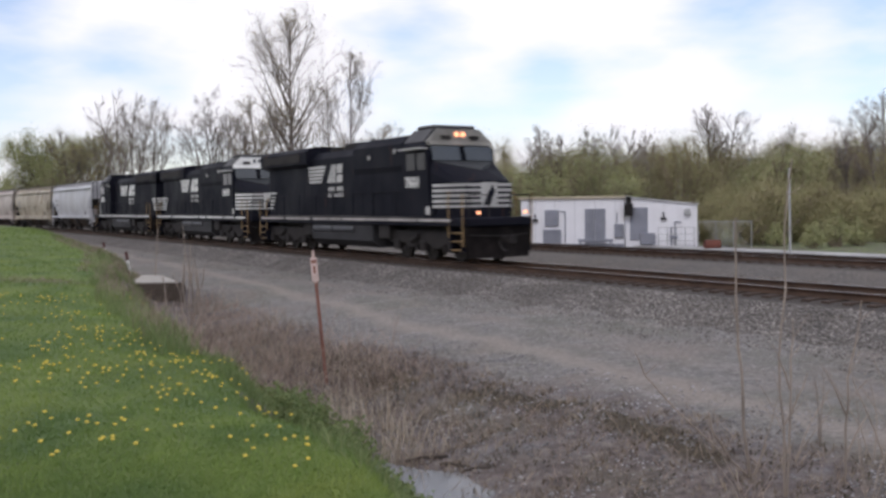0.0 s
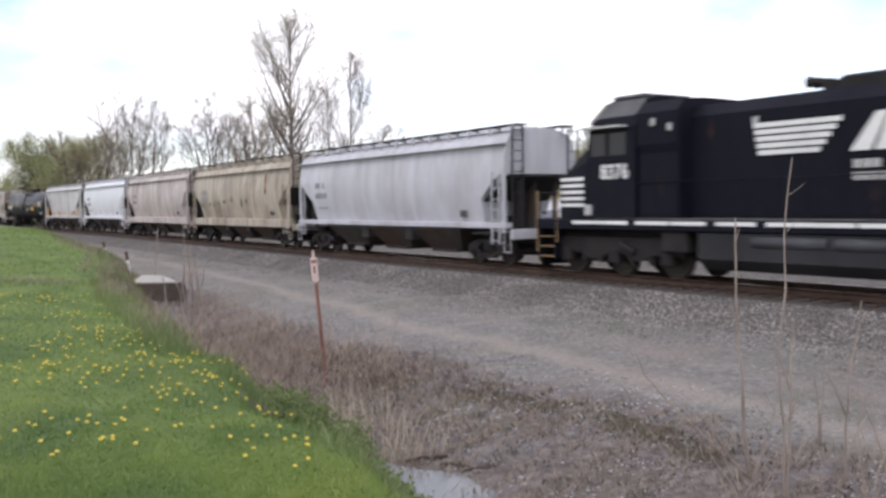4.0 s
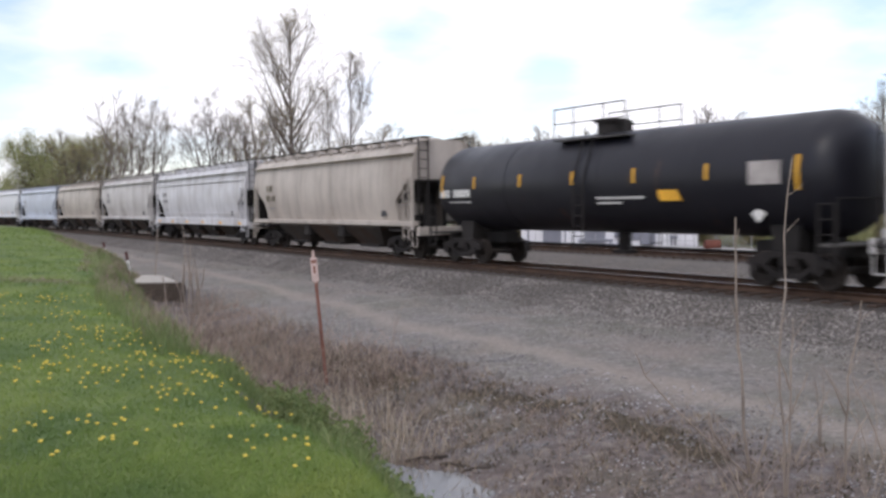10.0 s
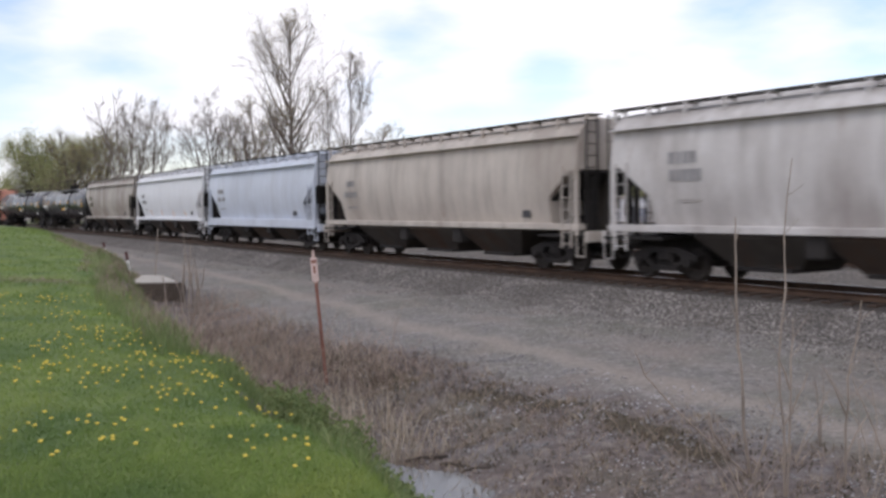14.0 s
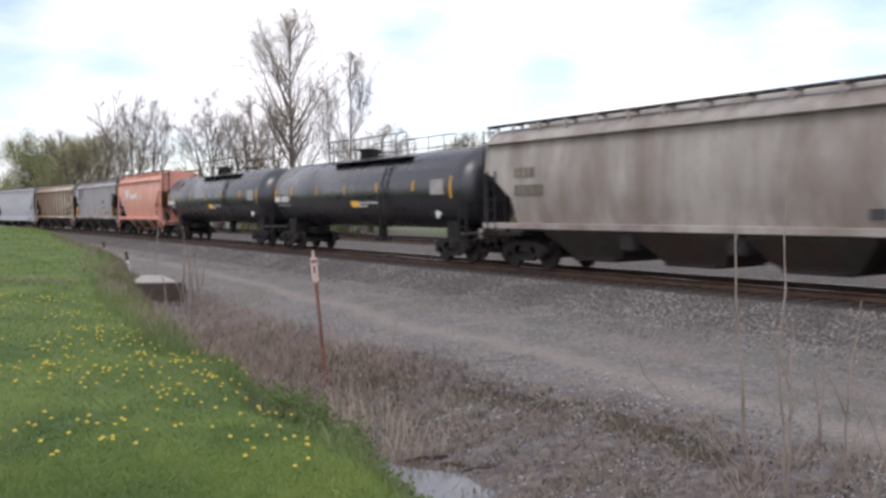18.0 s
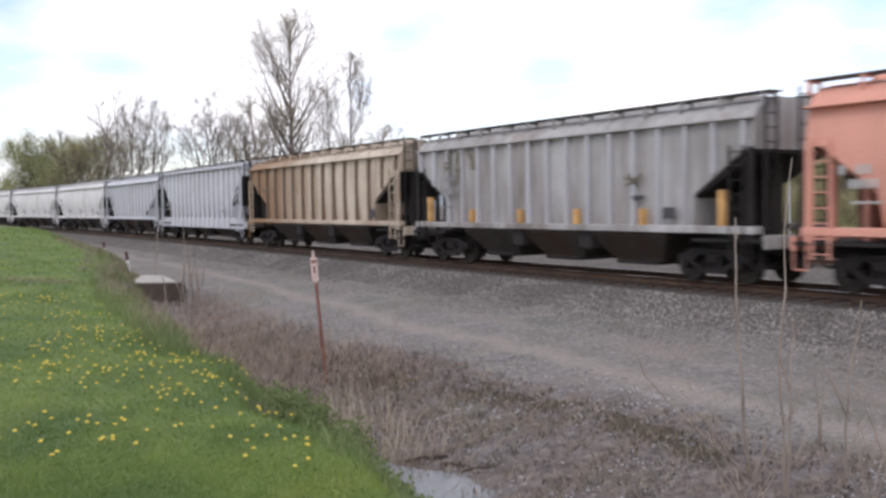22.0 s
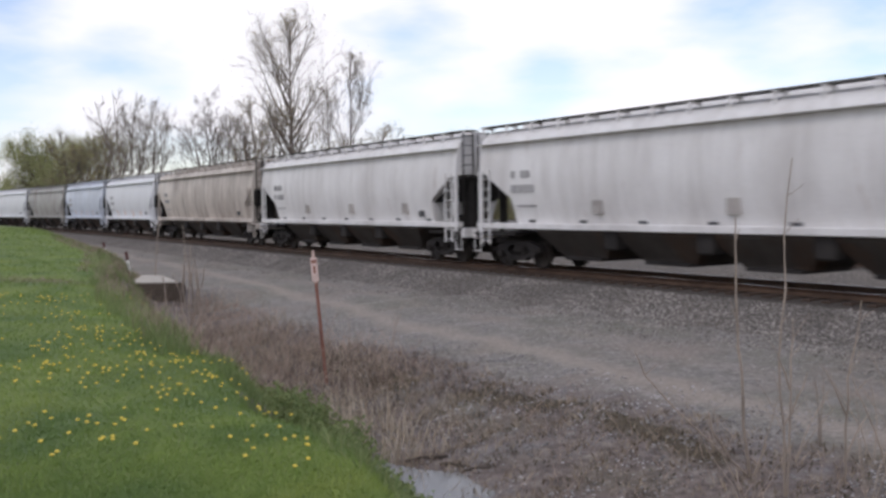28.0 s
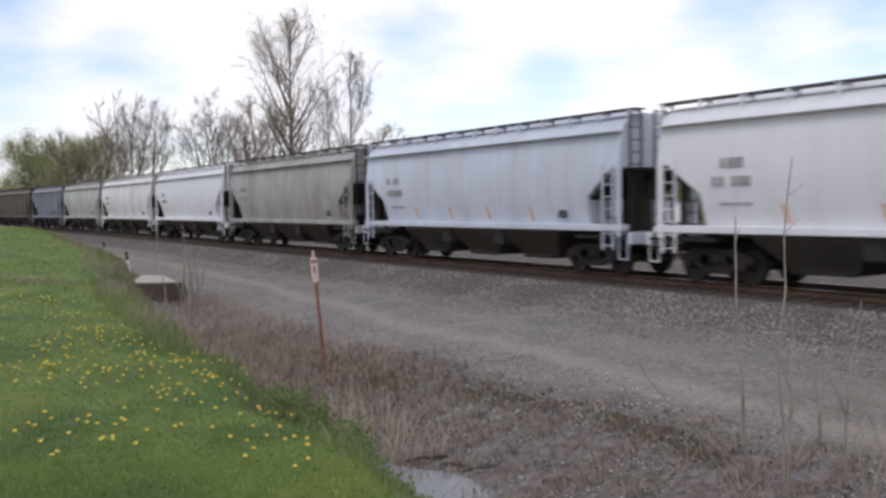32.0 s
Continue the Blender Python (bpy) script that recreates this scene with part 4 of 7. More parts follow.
    part("placard", Build().add([(xe - 2.2 + a, flank(1.75) - 0.06, 1.75 + b) for a, b in ((0, -0.2), (0.2, 0), (0, 0.2), (-0.2, 0))] + [(xe - 2.2 + a, flank(1.75), 1.75 + b) for a, b in ((0, -0.2), (0.2, 0), (0, 0.2), (-0.2, 0))],
                               [(0, 1, 2, 3), (7, 6, 5, 4), (0, 4, 5, 1), (1, 5, 6, 2), (2, 6, 7, 3), (3, 7, 4, 0)]), M["white"], car, "diamond placard")
    coupler(car, half)
    return car


def lettering_text(parent, body, x, y, z, size, material, flip=False):
    cu = bpy.data.curves.new("number", "FONT")
    cu.body, cu.size, cu.extrude, cu.align_x = body, size, 0.01, "CENTER"
    cu.offset = 0.012
    tmp = bpy.data.objects.new("tmp_text", cu)
    scene.collection.objects.link(tmp)
    dg = bpy.context.evaluated_depsgraph_get()
    me = bpy.data.meshes.new_from_object(tmp.evaluated_get(dg))
    bpy.data.objects.remove(tmp)
    me.materials.clear()
    me.materials.append(material)
    ob = new("number", me)
    ob.parent = parent
    ob.matrix_local = pose(x, y, z, 90, 0, 180 if flip else 0)
    return ob


def loco(name, label, number, L=22.0, older=False):
    """A wide-cab diesel locomotive; its cab faces +x."""
    car = thing(name, label, "locomotive", "locomotives of the freight train")
    half = L / 2
    K, Wm = M["black"], M["white"] if number != "7601" else M["dimwhite"]
    stripe = M["faint"] if number == "7601" else M["white"]
    deck = half - 0.95
    tail = -half + 0.6
    part("frame", Build().box(-deck, deck, -1.52, 1.52, 1.30, 1.60, 0.03), K, car)
    rnd = random.Random(len(number) + L)
    for y in (-1, 1):
        x = -deck + 0.3
        while x < deck - 1.6:
            w = rnd.choice((1.2, 1.7, 2.3))
            part("sill_stripe", Build().box(x, min(x + w, deck - 0.4), y * 1.525, y * 1.533, 1.46, 1.56), stripe, car)
            x += w + rnd.choice((0.06, 0.1, 0.3))
        part("running_board", Build().box(-deck + 1.2, deck - 2.6, y * 0.95, y * 1.5, 1.60, 1.64), M["grating"], car)
    # long hood in its stepped sections
    hw = 0.98
    cab0, cab1 = half - 5.2, half - 3.4
    brake = 1.5 if number == "8376" else 4.3
    secs = [("radiator_hood", tail, -deck + 5.6, 1.1 if older or number == "8376" else 1.27, 4.62, True), ("engine_hood", -deck + 5.6, cab0 - brake, hw, 4.36, False), ("dynamic_brake_hood", cab0 - brake, cab0 - 0.01, 1.46, 4.52, False)]
    for nm, x0, x1, w, zt, wings in secs:
        low = 1.40 if nm.startswith("dynamic") else hw
        b = Build()
        if wings:
            prof = [(-low, 1.6), (-low, 3.76), (-w, 3.92), (-w, 4.40), (-w + 0.2, zt - 0.06), (-0.5, zt)]
        else:
            prof = [(-low, 1.6), (-low, 3.3), (-w, 3.5), (-w, zt - 0.3), (-w + 0.28, zt - 0.03), (-0.4, zt)]
        prof = prof + [(-y, z) for y, z in reversed(prof)]
        rings = [[(x, y, z) for y, z in prof] for x in (x0, x1)]
        if wings:
            rings = [[(x0 + 0.5 * (z < 3.9), y, z) for y, z in prof], [(x1, y, z) for y, z in prof]]
        hood = part(nm, b.loft(rings), K, car)
        for y in (-1, 1):
            m = max(2, int((x1 - x0) / 0.85))
            for i in range(m):
                xa = x0 + 0.6 * wings + (x1 - x0 - 0.6 * wings) * i / m
                part("hood_door", Build().box(xa + 0.05, xa + (x1 - x0) / m - 0.12, y * (low), y * (low + 0.012), 1.72, 3.2, 0.005), K, hood)
            if wings:
                part("radiator_grille", Build().box(x0 + 0.5, x1 - 0.7, y * (w + 0.0), y * (w + 0.03), 4.02, 4.33), M["under"], hood)
    part("exhaust_stack", Build().box(-1.7, -0.4, -0.45, 0.45, 4.3, 4.60, 0.05), M["under"], car)
    part("roof_fan", Build().rod((-2.9, 0, 4.3), (-2.9, 0, 4.50), 0.5, 16), M["under"], car)
    part("horn", Build().rod((0.1, -0.15, 4.55), (0.65, -0.15, 4.58), 0.05, 8, 0.12).rod((0.1, 0.15, 4.55), (0.65, 0.15, 4.58), 0.05, 8, 0.12).box(0.0, 0.15, -0.3, 0.3, 4.35, 4.6), M["under"], car)
    # cab and nose
    nose = half - 1.5
    cabp = [(-1.5, 1.6), (-1.5, 3.95), (-1.42, 4.2), (-0.95, 4.62), (-0.6, 4.70)]
    cabp = cabp + [(-y, z) for y, z in reversed(cabp)]
    rings = [[(cab0, y, z) for y, z in cabp], [(cab1 - 0.25, y, z) for y, z in cabp], [(cab1 + (0.25 if z < 3.7 else 0.05 if z < 4 else -0.12), y, z - (0.04 if z > 4.1 else 0)) for y, z in cabp]]
    b = Build().loft(rings, cap=False)
    n = len(cabp)
    b.f.append(tuple(range(n - 1, -1, -1)))
    b.f += [(2 * n + i, 2 * n + i + 1, 3 * n - 2 - i, 3 * n - 1 - i) for i in range(n // 2 - 1)]
    cab = part("cab", b, K, car)
    for y in (-1, 1):
        part("roof_slope", Build().add([(x, y * yy, z) for x in (cab0 + 0.05, cab1 - 0.3) for yy, z in ((1.43, 4.22), (0.97, 4.635), (0.9, 4.58), (1.38, 4.17))],
                                       [(0, 1, 2, 3), (7, 6, 5, 4), (0, 4, 5, 1), (1, 5, 6, 2), (2, 6, 7, 3), (3, 7, 4, 0)]), M["roofgrey"], cab, "grey sloping roof side with sky light in its colour")
    part("cab_roof_panel", Build().box(cab0 + 0.2, cab1 - 0.35, -0.95, 0.95, 4.64, 4.76, 0.05), M["roofgrey"], cab)
    for y in (-1, 1):
        part("side_window", Build().box(cab0 + 0.35, cab0 + 1.0, y * 1.49, y * 1.512, 3.3, 3.85, 0.01), M["dark_glass"], cab)
        part("side_window", Build().box(cab0 + 1.15, cab0 + 1.75, y * 1.49, y * 1.512, 3.3, 3.85, 0.01), M["dark_glass"], cab)
        part("sunshade", Build().prism([(cab0 + 0.3, 3.95), (cab0 + 1.85, 3.95), (cab0 + 1.85, 4.0), (cab0 + 0.3, 4.0)], y * 1.45, y * 1.85), M["dimwhite"], cab)
        part("windshield", Build().add([(cab1 + 0.27, y * 0.12, 3.60), (cab1 + 0.27, y * 1.34, 3.60), (cab1 + 0.10, y * 1.34, 4.06), (cab1 + 0.10, y * 0.12, 4.06), (cab1 + 0.2, y * 0.12, 3.60), (cab1 + 0.2, y * 1.34, 3.60), (cab1 + 0.0, y * 1.34, 4.06), (cab1 + 0.0, y * 0.12, 4.06)],
                                         [(0, 1, 2, 3), (7, 6, 5, 4), (0, 4, 5, 1), (1, 5, 6, 2), (2, 6, 7, 3), (3, 7, 4, 0)]), M["glass"], cab, "slanted windshield pane")
        part("number_board", Build().box(cab1 - 0.16, cab1 + 0.045, y * 0.42, y * 0.82, 4.28, 4.40), M["under"], cab)
    rim = [(0.10, 1.38, 4.09), (-0.02, 1.40, 4.22), (-0.10, 0.93, 4.62), (-0.10, -0.93, 4.62), (-0.02, -1.40, 4.22), (0.10, -1.38, 4.09)]
    b = Build().add([(cab1 + 0.03 + x, y, z) for x, y, z in rim] + [(cab1 - 0.3 + x, y, z - 0.03) for x, y, z in rim], [(0, 1, 4, 5), (1, 2, 3, 4)] + [(i, i + 6, (i + 1) % 6 + 6, (i + 1) % 6) for i in range(6)] + [(11, 10, 9, 8, 7, 6)])
    part("brow", b, M["white"] if older else M["brow"], cab, "pale cab front above the windshield")
    for y in (-0.14, 0.14):
        part("headlight", Build().rod((cab1 - 0.25, y, 4.44), (cab1 + 0.03, y, 4.44), 0.08, 14), M["lamp"] if number == "7601" else M["glass"], cab, "lit headlight" if number == "7601" else "")
    r0 = [(cab1 + 0.2, y, z) for y, z in ((-1.45, 1.6), (-1.45, 3.2), (-1.36, 3.56), (-0.3, 3.52), (0.3, 3.52), (1.36, 3.56), (1.45, 3.2), (1.45, 1.6))]
    r1 = [(nose - 0.5, y, z) for y, z in ((-1.28, 1.6), (-1.28, 2.88), (-1.1, 2.98), (-0.25, 3.24), (0.25, 3.24), (1.1, 2.98), (1.28, 2.88), (1.28, 1.6))]
    r2 = [(nose, y, z) for y, z in ((-1.0, 1.6), (-1.0, 2.78), (-0.9, 2.88), (-0.3, 2.92), (0.3, 2.92), (0.9, 2.88), (1.0, 2.78), (1.0, 1.6))]
    nz = part("nose", Build().loft([r0, r1, r2]), K, car, smooth=25)
    # greyer than the nose: sky light caught by its slope, put into colour
    deckv = [(cab1 + 0.24, -1.3, 3.585), (cab1 + 0.24, 1.3, 3.585), (nose - 0.55, 0.0, 3.285)]
    part("nose_deck", Build().add(deckv + [(x, y, z - 0.12) for x, y, z in deckv], [(0, 1, 2), (5, 4, 3), (0, 3, 4, 1), (1, 4, 5, 2), (2, 5, 3, 0)]), M["deckgrey"], nz, "dark grey anti-glare triangle with sky light in its colour")
    for i in range(5):
        z = 2.72 - 0.19 * i
        for y in (-1, 1):
            part("nose_stripe", Build().add([(cab1 + 0.35, y * 1.448, z), (cab1 + 0.35, y * 1.448, z + 0.1), (nose - 0.5, y * 1.29, z + 0.1), (nose - 0.5, y * 1.29, z), (nose + 0.005, y * 1.012, z + 0.1), (nose + 0.005, y * 1.012, z),
                                              (cab1 + 0.35, y * 1.42, z), (cab1 + 0.35, y * 1.42, z + 0.1), (nose - 0.5, y * 1.26, z + 0.1), (nose - 0.5, y * 1.275, z), (nose - 0.01, y * 1.0, z + 0.1), (nose - 0.01, y * 1.0, z)],
                                             [(0, 1, 2, 3), (3, 2, 4, 5), (7, 6, 9, 8), (8, 9, 11, 10), (0, 6, 7, 1), (4, 10, 11, 5), (1, 7, 8, 2), (2, 8, 10, 4), (0, 3, 9, 6), (3, 5, 11, 9)]), Wm, nz)
        part("nose_stripe", Build().box(nose + 0.004, nose + 0.014, -0.98, 0.98, z, z + 0.1), Wm, nz)
    part("nose_emblem", Build().prism([(nose + 0.012, 1.98), (nose + 0.024, 1.98), (nose + 0.024, 2.86), (nose + 0.012, 2.86)], -0.36, 0.36), Wm, nz, "white emblem panel")
    part("emblem_figure", Build().add([(nose + 0.03, a, b) for a, b in ((-0.26, 2.04), (0.02, 2.04), (0.25, 2.55), (0.14, 2.78), (-0.05, 2.5))] + [(nose + 0.02, a, b) for a, b in ((-0.26, 2.04), (0.02, 2.04), (0.25, 2.55), (0.14, 2.78), (-0.05, 2.5))],
                                       [(0, 1, 2, 3, 4), (9, 8, 7, 6, 5), (0, 5, 6, 1), (1, 6, 7, 2), (2, 7, 8, 3), (3, 8, 9, 4), (4, 9, 5, 0)]), K, nz)
    # striped end of the long hood
    for i in range(5):
        z = 2.72 - 0.19 * i
        part("end_stripe", Build().box(tail + 0.485, tail + 0.497, -0.9, 0.9, z, z + 0.1), Wm, car)
        for y in (-1, 1):
            part("end_stripe", Build().box(tail + 0.53, tail + 1.5 - 0.12 * i, y * 1.003, y * 1.012, z, z + 0.1), Wm, car)
    # ends: platforms, steps, rails, plough
    for d in (1, -1):
        part("anticlimber", Build().box(d * (deck - 0.05), d * (deck + 0.22), -1.35, 1.35, 1.28, 1.62, 0.06), K, car)
        for y in (-1, 1):
            part("plough_blade", Build().add([(d * (deck + 0.06), y * 0.02, 0.85), (d * (deck + 0.06), y * 1.38, 0.85), (d * (deck + 0.04), y * 1.3, 0.18), (d * (deck + 0.22), y * 0.02, 0.18),
                                               (d * (deck - 0.02), y * 0.02, 0.85), (d * (deck - 0.02), y * 1.38, 0.85), (d * (deck - 0.04), y * 1.3, 0.18), (d * (deck + 0.14), y * 0.02, 0.18)],
                                              [(0, 1, 2, 3), (7, 6, 5, 4), (0, 4, 5, 1), (1, 5, 6, 2), (2, 6, 7, 3), (3, 7, 4, 0)]), M["soot"], car, "black snow plough blade")
        part("uncoupling_lever", Build().path([(d * (deck + 0.1), -1.3, 1.0), (d * (deck + 0.16), -0.3, 0.95), (d * (deck + 0.16), 0.3, 0.95), (d * (deck + 0.1), 1.3, 1.0)], 0.02), M["under"], car)
        part("jumper_hoses", Build().path([(d * (deck + 0.06), 0.5, 1.15), (d * (deck + 0.18), 0.52, 0.75), (d * (deck + 0.1), 0.6, 0.5)], 0.025), M["under"], car)
        part("pilot", Build().prism([(d * (deck - 0.1), 1.28), (d * (deck + 0.05), 1.28), (d * (deck + 0.03), 0.55), (d * (deck - 0.12), 0.55)], -1.42, 1.42), M["soot"], car, "black pilot plate")
        for y in (-1, 1):
            st = part("step_well", Build().box(d * (deck - 0.85), d * (deck - 0.8), y * 1.1, y * 1.5, 0.4, 1.3).box(d * (deck - 0.12), d * (deck - 0.07), y * 1.1, y * 1.5, 0.4, 1.3), K, car)
            for z in (0.45, 0.75, 1.05):
                part("step", Build().box(d * (deck - 0.8), d * (deck - 0.12), y * 1.15, y * 1.5, z, z + 0.035), M["gold"], st)
            part("handrail", Build().path([(d * (deck - 0.95), y * 1.5, 0.9), (d * (deck - 0.95), y * 1.5, 2.2), (d * (deck - 1.05), y * 1.42, 2.55)], 0.028).path([(d * (deck - 0.02), y * 1.5, 0.6), (d * (deck - 0.02), y * 1.5, 2.45)], 0.028), M["gold"], car, "tan-painted end handrail")
            part("end_railing", Build().path([(d * (deck + 0.1), y * 1.3, 1.6), (d * (deck + 0.1), y * 1.3, 2.4), (d * (deck + 0.1), y * 0.45, 2.4), (d * (deck + 0.1), y * 0.45, 1.6)], 0.022), M["under"], car)
    for y in (-1, 1):
        b = Build()
        for x in np.arange(-deck + 1.4, cab0, 1.9):
            b.rod((x, y * 1.47, 1.6), (x, y * 1.47, 2.6), 0.016, 5)
        b.rod((-deck + 1.4, y * 1.47, 2.6), (cab0, y * 1.47, 2.6), 0.016, 5)
        part("side_handrail", b, K, car)
        part("ditch_light", Build().rod((deck + 0.22, y * 1.0, 1.78), (deck + 0.3, y * 1.0, 1.78), 0.055, 12), M["lamp"] if number == "7601" else M["glass"], car)
        part("cab_badge", Build().box(cab1 - 0.05, cab1 + 0.25, y * 1.50, y * 1.51, 1.72, 2.02), M["dimwhite"], car)
    # tank and gear under the frame
    # added dark box that blocks the bright gap, for shade under the frame
    part("underframe_shade", Build().box(-deck + 0.5, deck - 0.4, -0.7, 0.7, 0.62, 1.298, 0.03), M["under"], car)
    tp = [(-1.45, 1.28), (-1.45, 0.62), (-1.1, 0.34), (1.1, 0.34), (1.45, 0.62), (1.45, 1.28)]
    part("fuel_tank", Build().loft([[(x, y, z) for y, z in tp] for x in (-3.2, 2.9)]), M["fuel"], car, smooth=20)
    for y in (-1, 1):
        part("air_reservoir", Build().rod((-3.0, y * 1.36, 1.08), (-1.0, y * 1.36, 1.08), 0.17, 12).rod((-0.8, y * 1.36, 1.08), (1.2, y * 1.36, 1.08), 0.17, 12), M["reservoir"], car, "grey air reservoir", smooth=40)
    for x in (-4.3, 3.3):
        part("equipment_box", Build().box(x, x + 0.9, -1.4, 1.4, 0.75, 1.3, 0.03), M["under"], car)
    part("sand_hatch", Build().box(deck - 2.2, deck - 1.9, -1.51, -1.3, 1.75, 1.95, 0.01), K, car)
    for d in (1, -1):
        def frames():
            b = Build()
            for y in (-1.12, 1.12):
                b.prism([(-2.6, 0.62), (-1.4, 0.62), (-1.1, 0.45), (-0.6, 0.45), (-0.4, 0.62), (0.4, 0.62), (0.6, 0.45), (1.1, 0.45), (1.4, 0.62), (2.6, 0.62), (2.6, 0.86), (2.2, 1.08), (-2.2, 1.08), (-2.6, 0.86)], y - 0.1, y + 0.1)
                for k in (-1.35, -0.65, 0.65, 1.35):
                    b.rod((k, y, 0.35), (k, y, 0.85), 0.1, 8)
                b.rod((-0.85, y * 1.12, 0.7), (-0.3, y * 1.12, 0.9), 0.11, 8)
            return b
        root = part("truck", frames, M["truck"], car, "three-axle powered truck", pose(d * (half - 4.1), 0, 0), "loco_frames")
        for ax in (-2.0, 0.0, 2.0):
            wheelset(root, ax, 0.53, "wheelset53")
            for side in (1, -1):
                part("journal_box", lambda: Build().box(-0.2, 0.2, -0.12, 0.12, -0.18, 0.2, 0.04), M["truck"], root, at=pose(ax, -1.2 * side, 0.53), key="journal")
    # emblem on the flank (plain shapes), small writing as bars, number
    for y, f in ((-1, 1), (1, -1)):
        yy = y * 1.012
        inner = -0.01
        x0 = (-2.5 if number == "7601" else -2.8) if f > 0 else 0.9
        k = 1.22 if number == "8376" else 1.0
        for i in range(5):
            z = 3.68 - 0.14 * i
            lean = 0.11 * i
            part("flank_stripe", Build().box(*(sorted((f * (x0 - (2.0 - 0.03 * i) * k), f * (x0 - (0.05 + lean) * k)))), yy + inner, yy + 0.01, z, z + 0.1), Wm, car)
        for q in ([(0.12, 3.10), (0.52, 3.10), (0.86, 3.80), (0.62, 3.80)], [(0.60, 3.10), (0.95, 3.10), (1.06, 3.80), (0.90, 3.80)], [(1.12, 3.10), (1.62, 3.10), (1.72, 3.22), (1.70, 3.40), (1.16, 3.40)], [(1.18, 3.46), (1.66, 3.46), (1.76, 3.80), (1.26, 3.80), (1.16, 3.70)]):
            part("flank_emblem", Build().prism([(f * (x0 + a * k), z) for a, z in q], yy + inner, yy + 0.01), Wm, car)
        for mx, mz in ((cab0 - 0.7, 3.92), (cab0 - min(2.9, brake - 0.2), 3.78)):
            part("hood_lamp", Build().box(mx, mx + 0.14, y * 1.455, y * 1.50, mz, mz + 0.16, 0.01), M["dimwhite"], car)
        part("hood_mark", Build().box(f * (x0 - 2.3), f * (x0 - 2.3) + 0.16, yy - 0.01, yy + 0.01, 3.78, 3.92), M["dimwhite"], car)
        bars(car, f * (x0 + 1.0), 2.85, yy, word(1.6, 0.18, 7, 5), M["dimwhite"])
        bars(car, f * (x0 + 1.0), 2.58, yy, word(1.6, 0.18, 8, 6), M["dimwhite"])
        lettering_text(car, number, cab0 + 0.8, y * 1.512, 2.74, 0.56, M["white"], f < 0)
    # the upper works stand taller than their plan
    for ob in car.children_recursive:
        if ob.type == "MESH" and ob.data.users == 1 and ob.matrix_local.is_identity:
            for v in ob.data.vertices:
                if v.co.z > 2.9:
                    v.co.z = 2.9 + (v.co.z - 2.9) * 1.17
    coupler(car, half)
    return car


def car_paint(name, color, dirt, rust, seed, **kw):
    return paint(name, color, dirt, rust, seed=seed, **kw)


WHITE, PALE = (0.71, 0.695, 0.69), (0.53, 0.53, 0.56)
left_marks = lambda L: ((-L / 2 + 3.0, 3.0, 1.0, 0.24, 4, "mark"), (-L / 2 + 3.1, 2.55, 1.2, 0.24, 6, "mark"), (-L / 2 + 3.2, 2.0, 1.0, 0.07, 6, "mark"), (L / 2 - 3.3, 1.78, 0.42, 0.3, 1, "letter"))
# name, coordinate of its front end and of its rear end along the train at 16 s
TRAIN = []


def add(ob, front, rear, turned=False):
    TRAIN.append((ob, front, rear, turned))
    return ob


add(loco("locomotive", "black wide-cab diesel locomotive with white nose stripes leading the train", "7601", 21.44), 266.34, 244.9)
add(loco("locomotive", "black wide-cab diesel locomotive with pale cab roof, second in the train", "8439", 20.86, older=True), 244.9, 224.04)
add(loco("locomotive", "black diesel locomotive running long hood first, third in the train", "8376", 20.5), 224.04, 203.51, True)


def H(front, rear, label, paint_, **kw):
    L = front - rear
    kw.setdefault("marks", left_marks(L))
    kw.setdefault("seed", int(front) % 97)
    add(hopper("covered_hopper", label, L, paint_, **kw), front, rear)


def T(front, rear, label, **kw):
    add(tank_car("tank_car", label, front - rear, **kw), front, rear)


white1 = car_paint("white_hopper_paint", WHITE, 0.25, 0.03, 1)
white2 = car_paint("bright_white_hopper_paint", (0.70, 0.705, 0.73), 0.12, 0.0, 2)
white3 = car_paint("streaked_white_paint", (0.70, 0.70, 0.72), 0.42, 0.05, 12)
bluewhite = car_paint("bluish_white_paint", (0.56, 0.60, 0.68), 0.2, 0.02, 3)
pale1 = car_paint("pale_grey_paint", PALE, 0.3, 0.04, 4)
grey1 = car_paint("grey_ribbed_paint", (0.59, 0.60, 0.64), 0.25, 0.05, 5)
post_grey = car_paint("darker_rib_paint", (0.44, 0.44, 0.46), 0.3, 0.05, 19)
beige1 = car_paint("stained_beige_paint", (0.50, 0.44, 0.345), 0.65, 0.45, 6, rust_color=(0.17, 0.085, 0.04))
beige2 = car_paint("dusty_beige_paint", (0.56, 0.495, 0.46), 0.55, 0.35, 7, rust_color=(0.24, 0.13, 0.08))
beige3 = car_paint("dirty_cream_paint", (0.54, 0.485, 0.43), 0.42, 0.08, 8)
beige4 = car_paint("sooty_cream_paint", (0.59, 0.53, 0.475), 0.55, 0.05, 9)
tan1 = car_paint("tan_weathered_paint", (0.45, 0.41, 0.37), 0.6, 0.1, 10, grime=(0.19, 0.155, 0.13))
rusty = rust_end("rust_streaked_cream_paint", (0.64, 0.55, 0.44), (0.25, 0.135, 0.062), -6.0, 1.0, dirt=0.5, rust=0.42, rust_color=(0.22, 0.11, 0.05), grime=(0.24, 0.16, 0.105), seed=11)
# rust brown, darkened to carry the shadows beside the ribs
rusty_shaded_post = car_paint("rusted_shaded_rib_paint", (0.17, 0.115, 0.08), 0.4, 0.3, 33)
seam_grey = car_paint("grey_seam_paint", (0.36, 0.36, 0.38), 0.3, 0.05, 34)
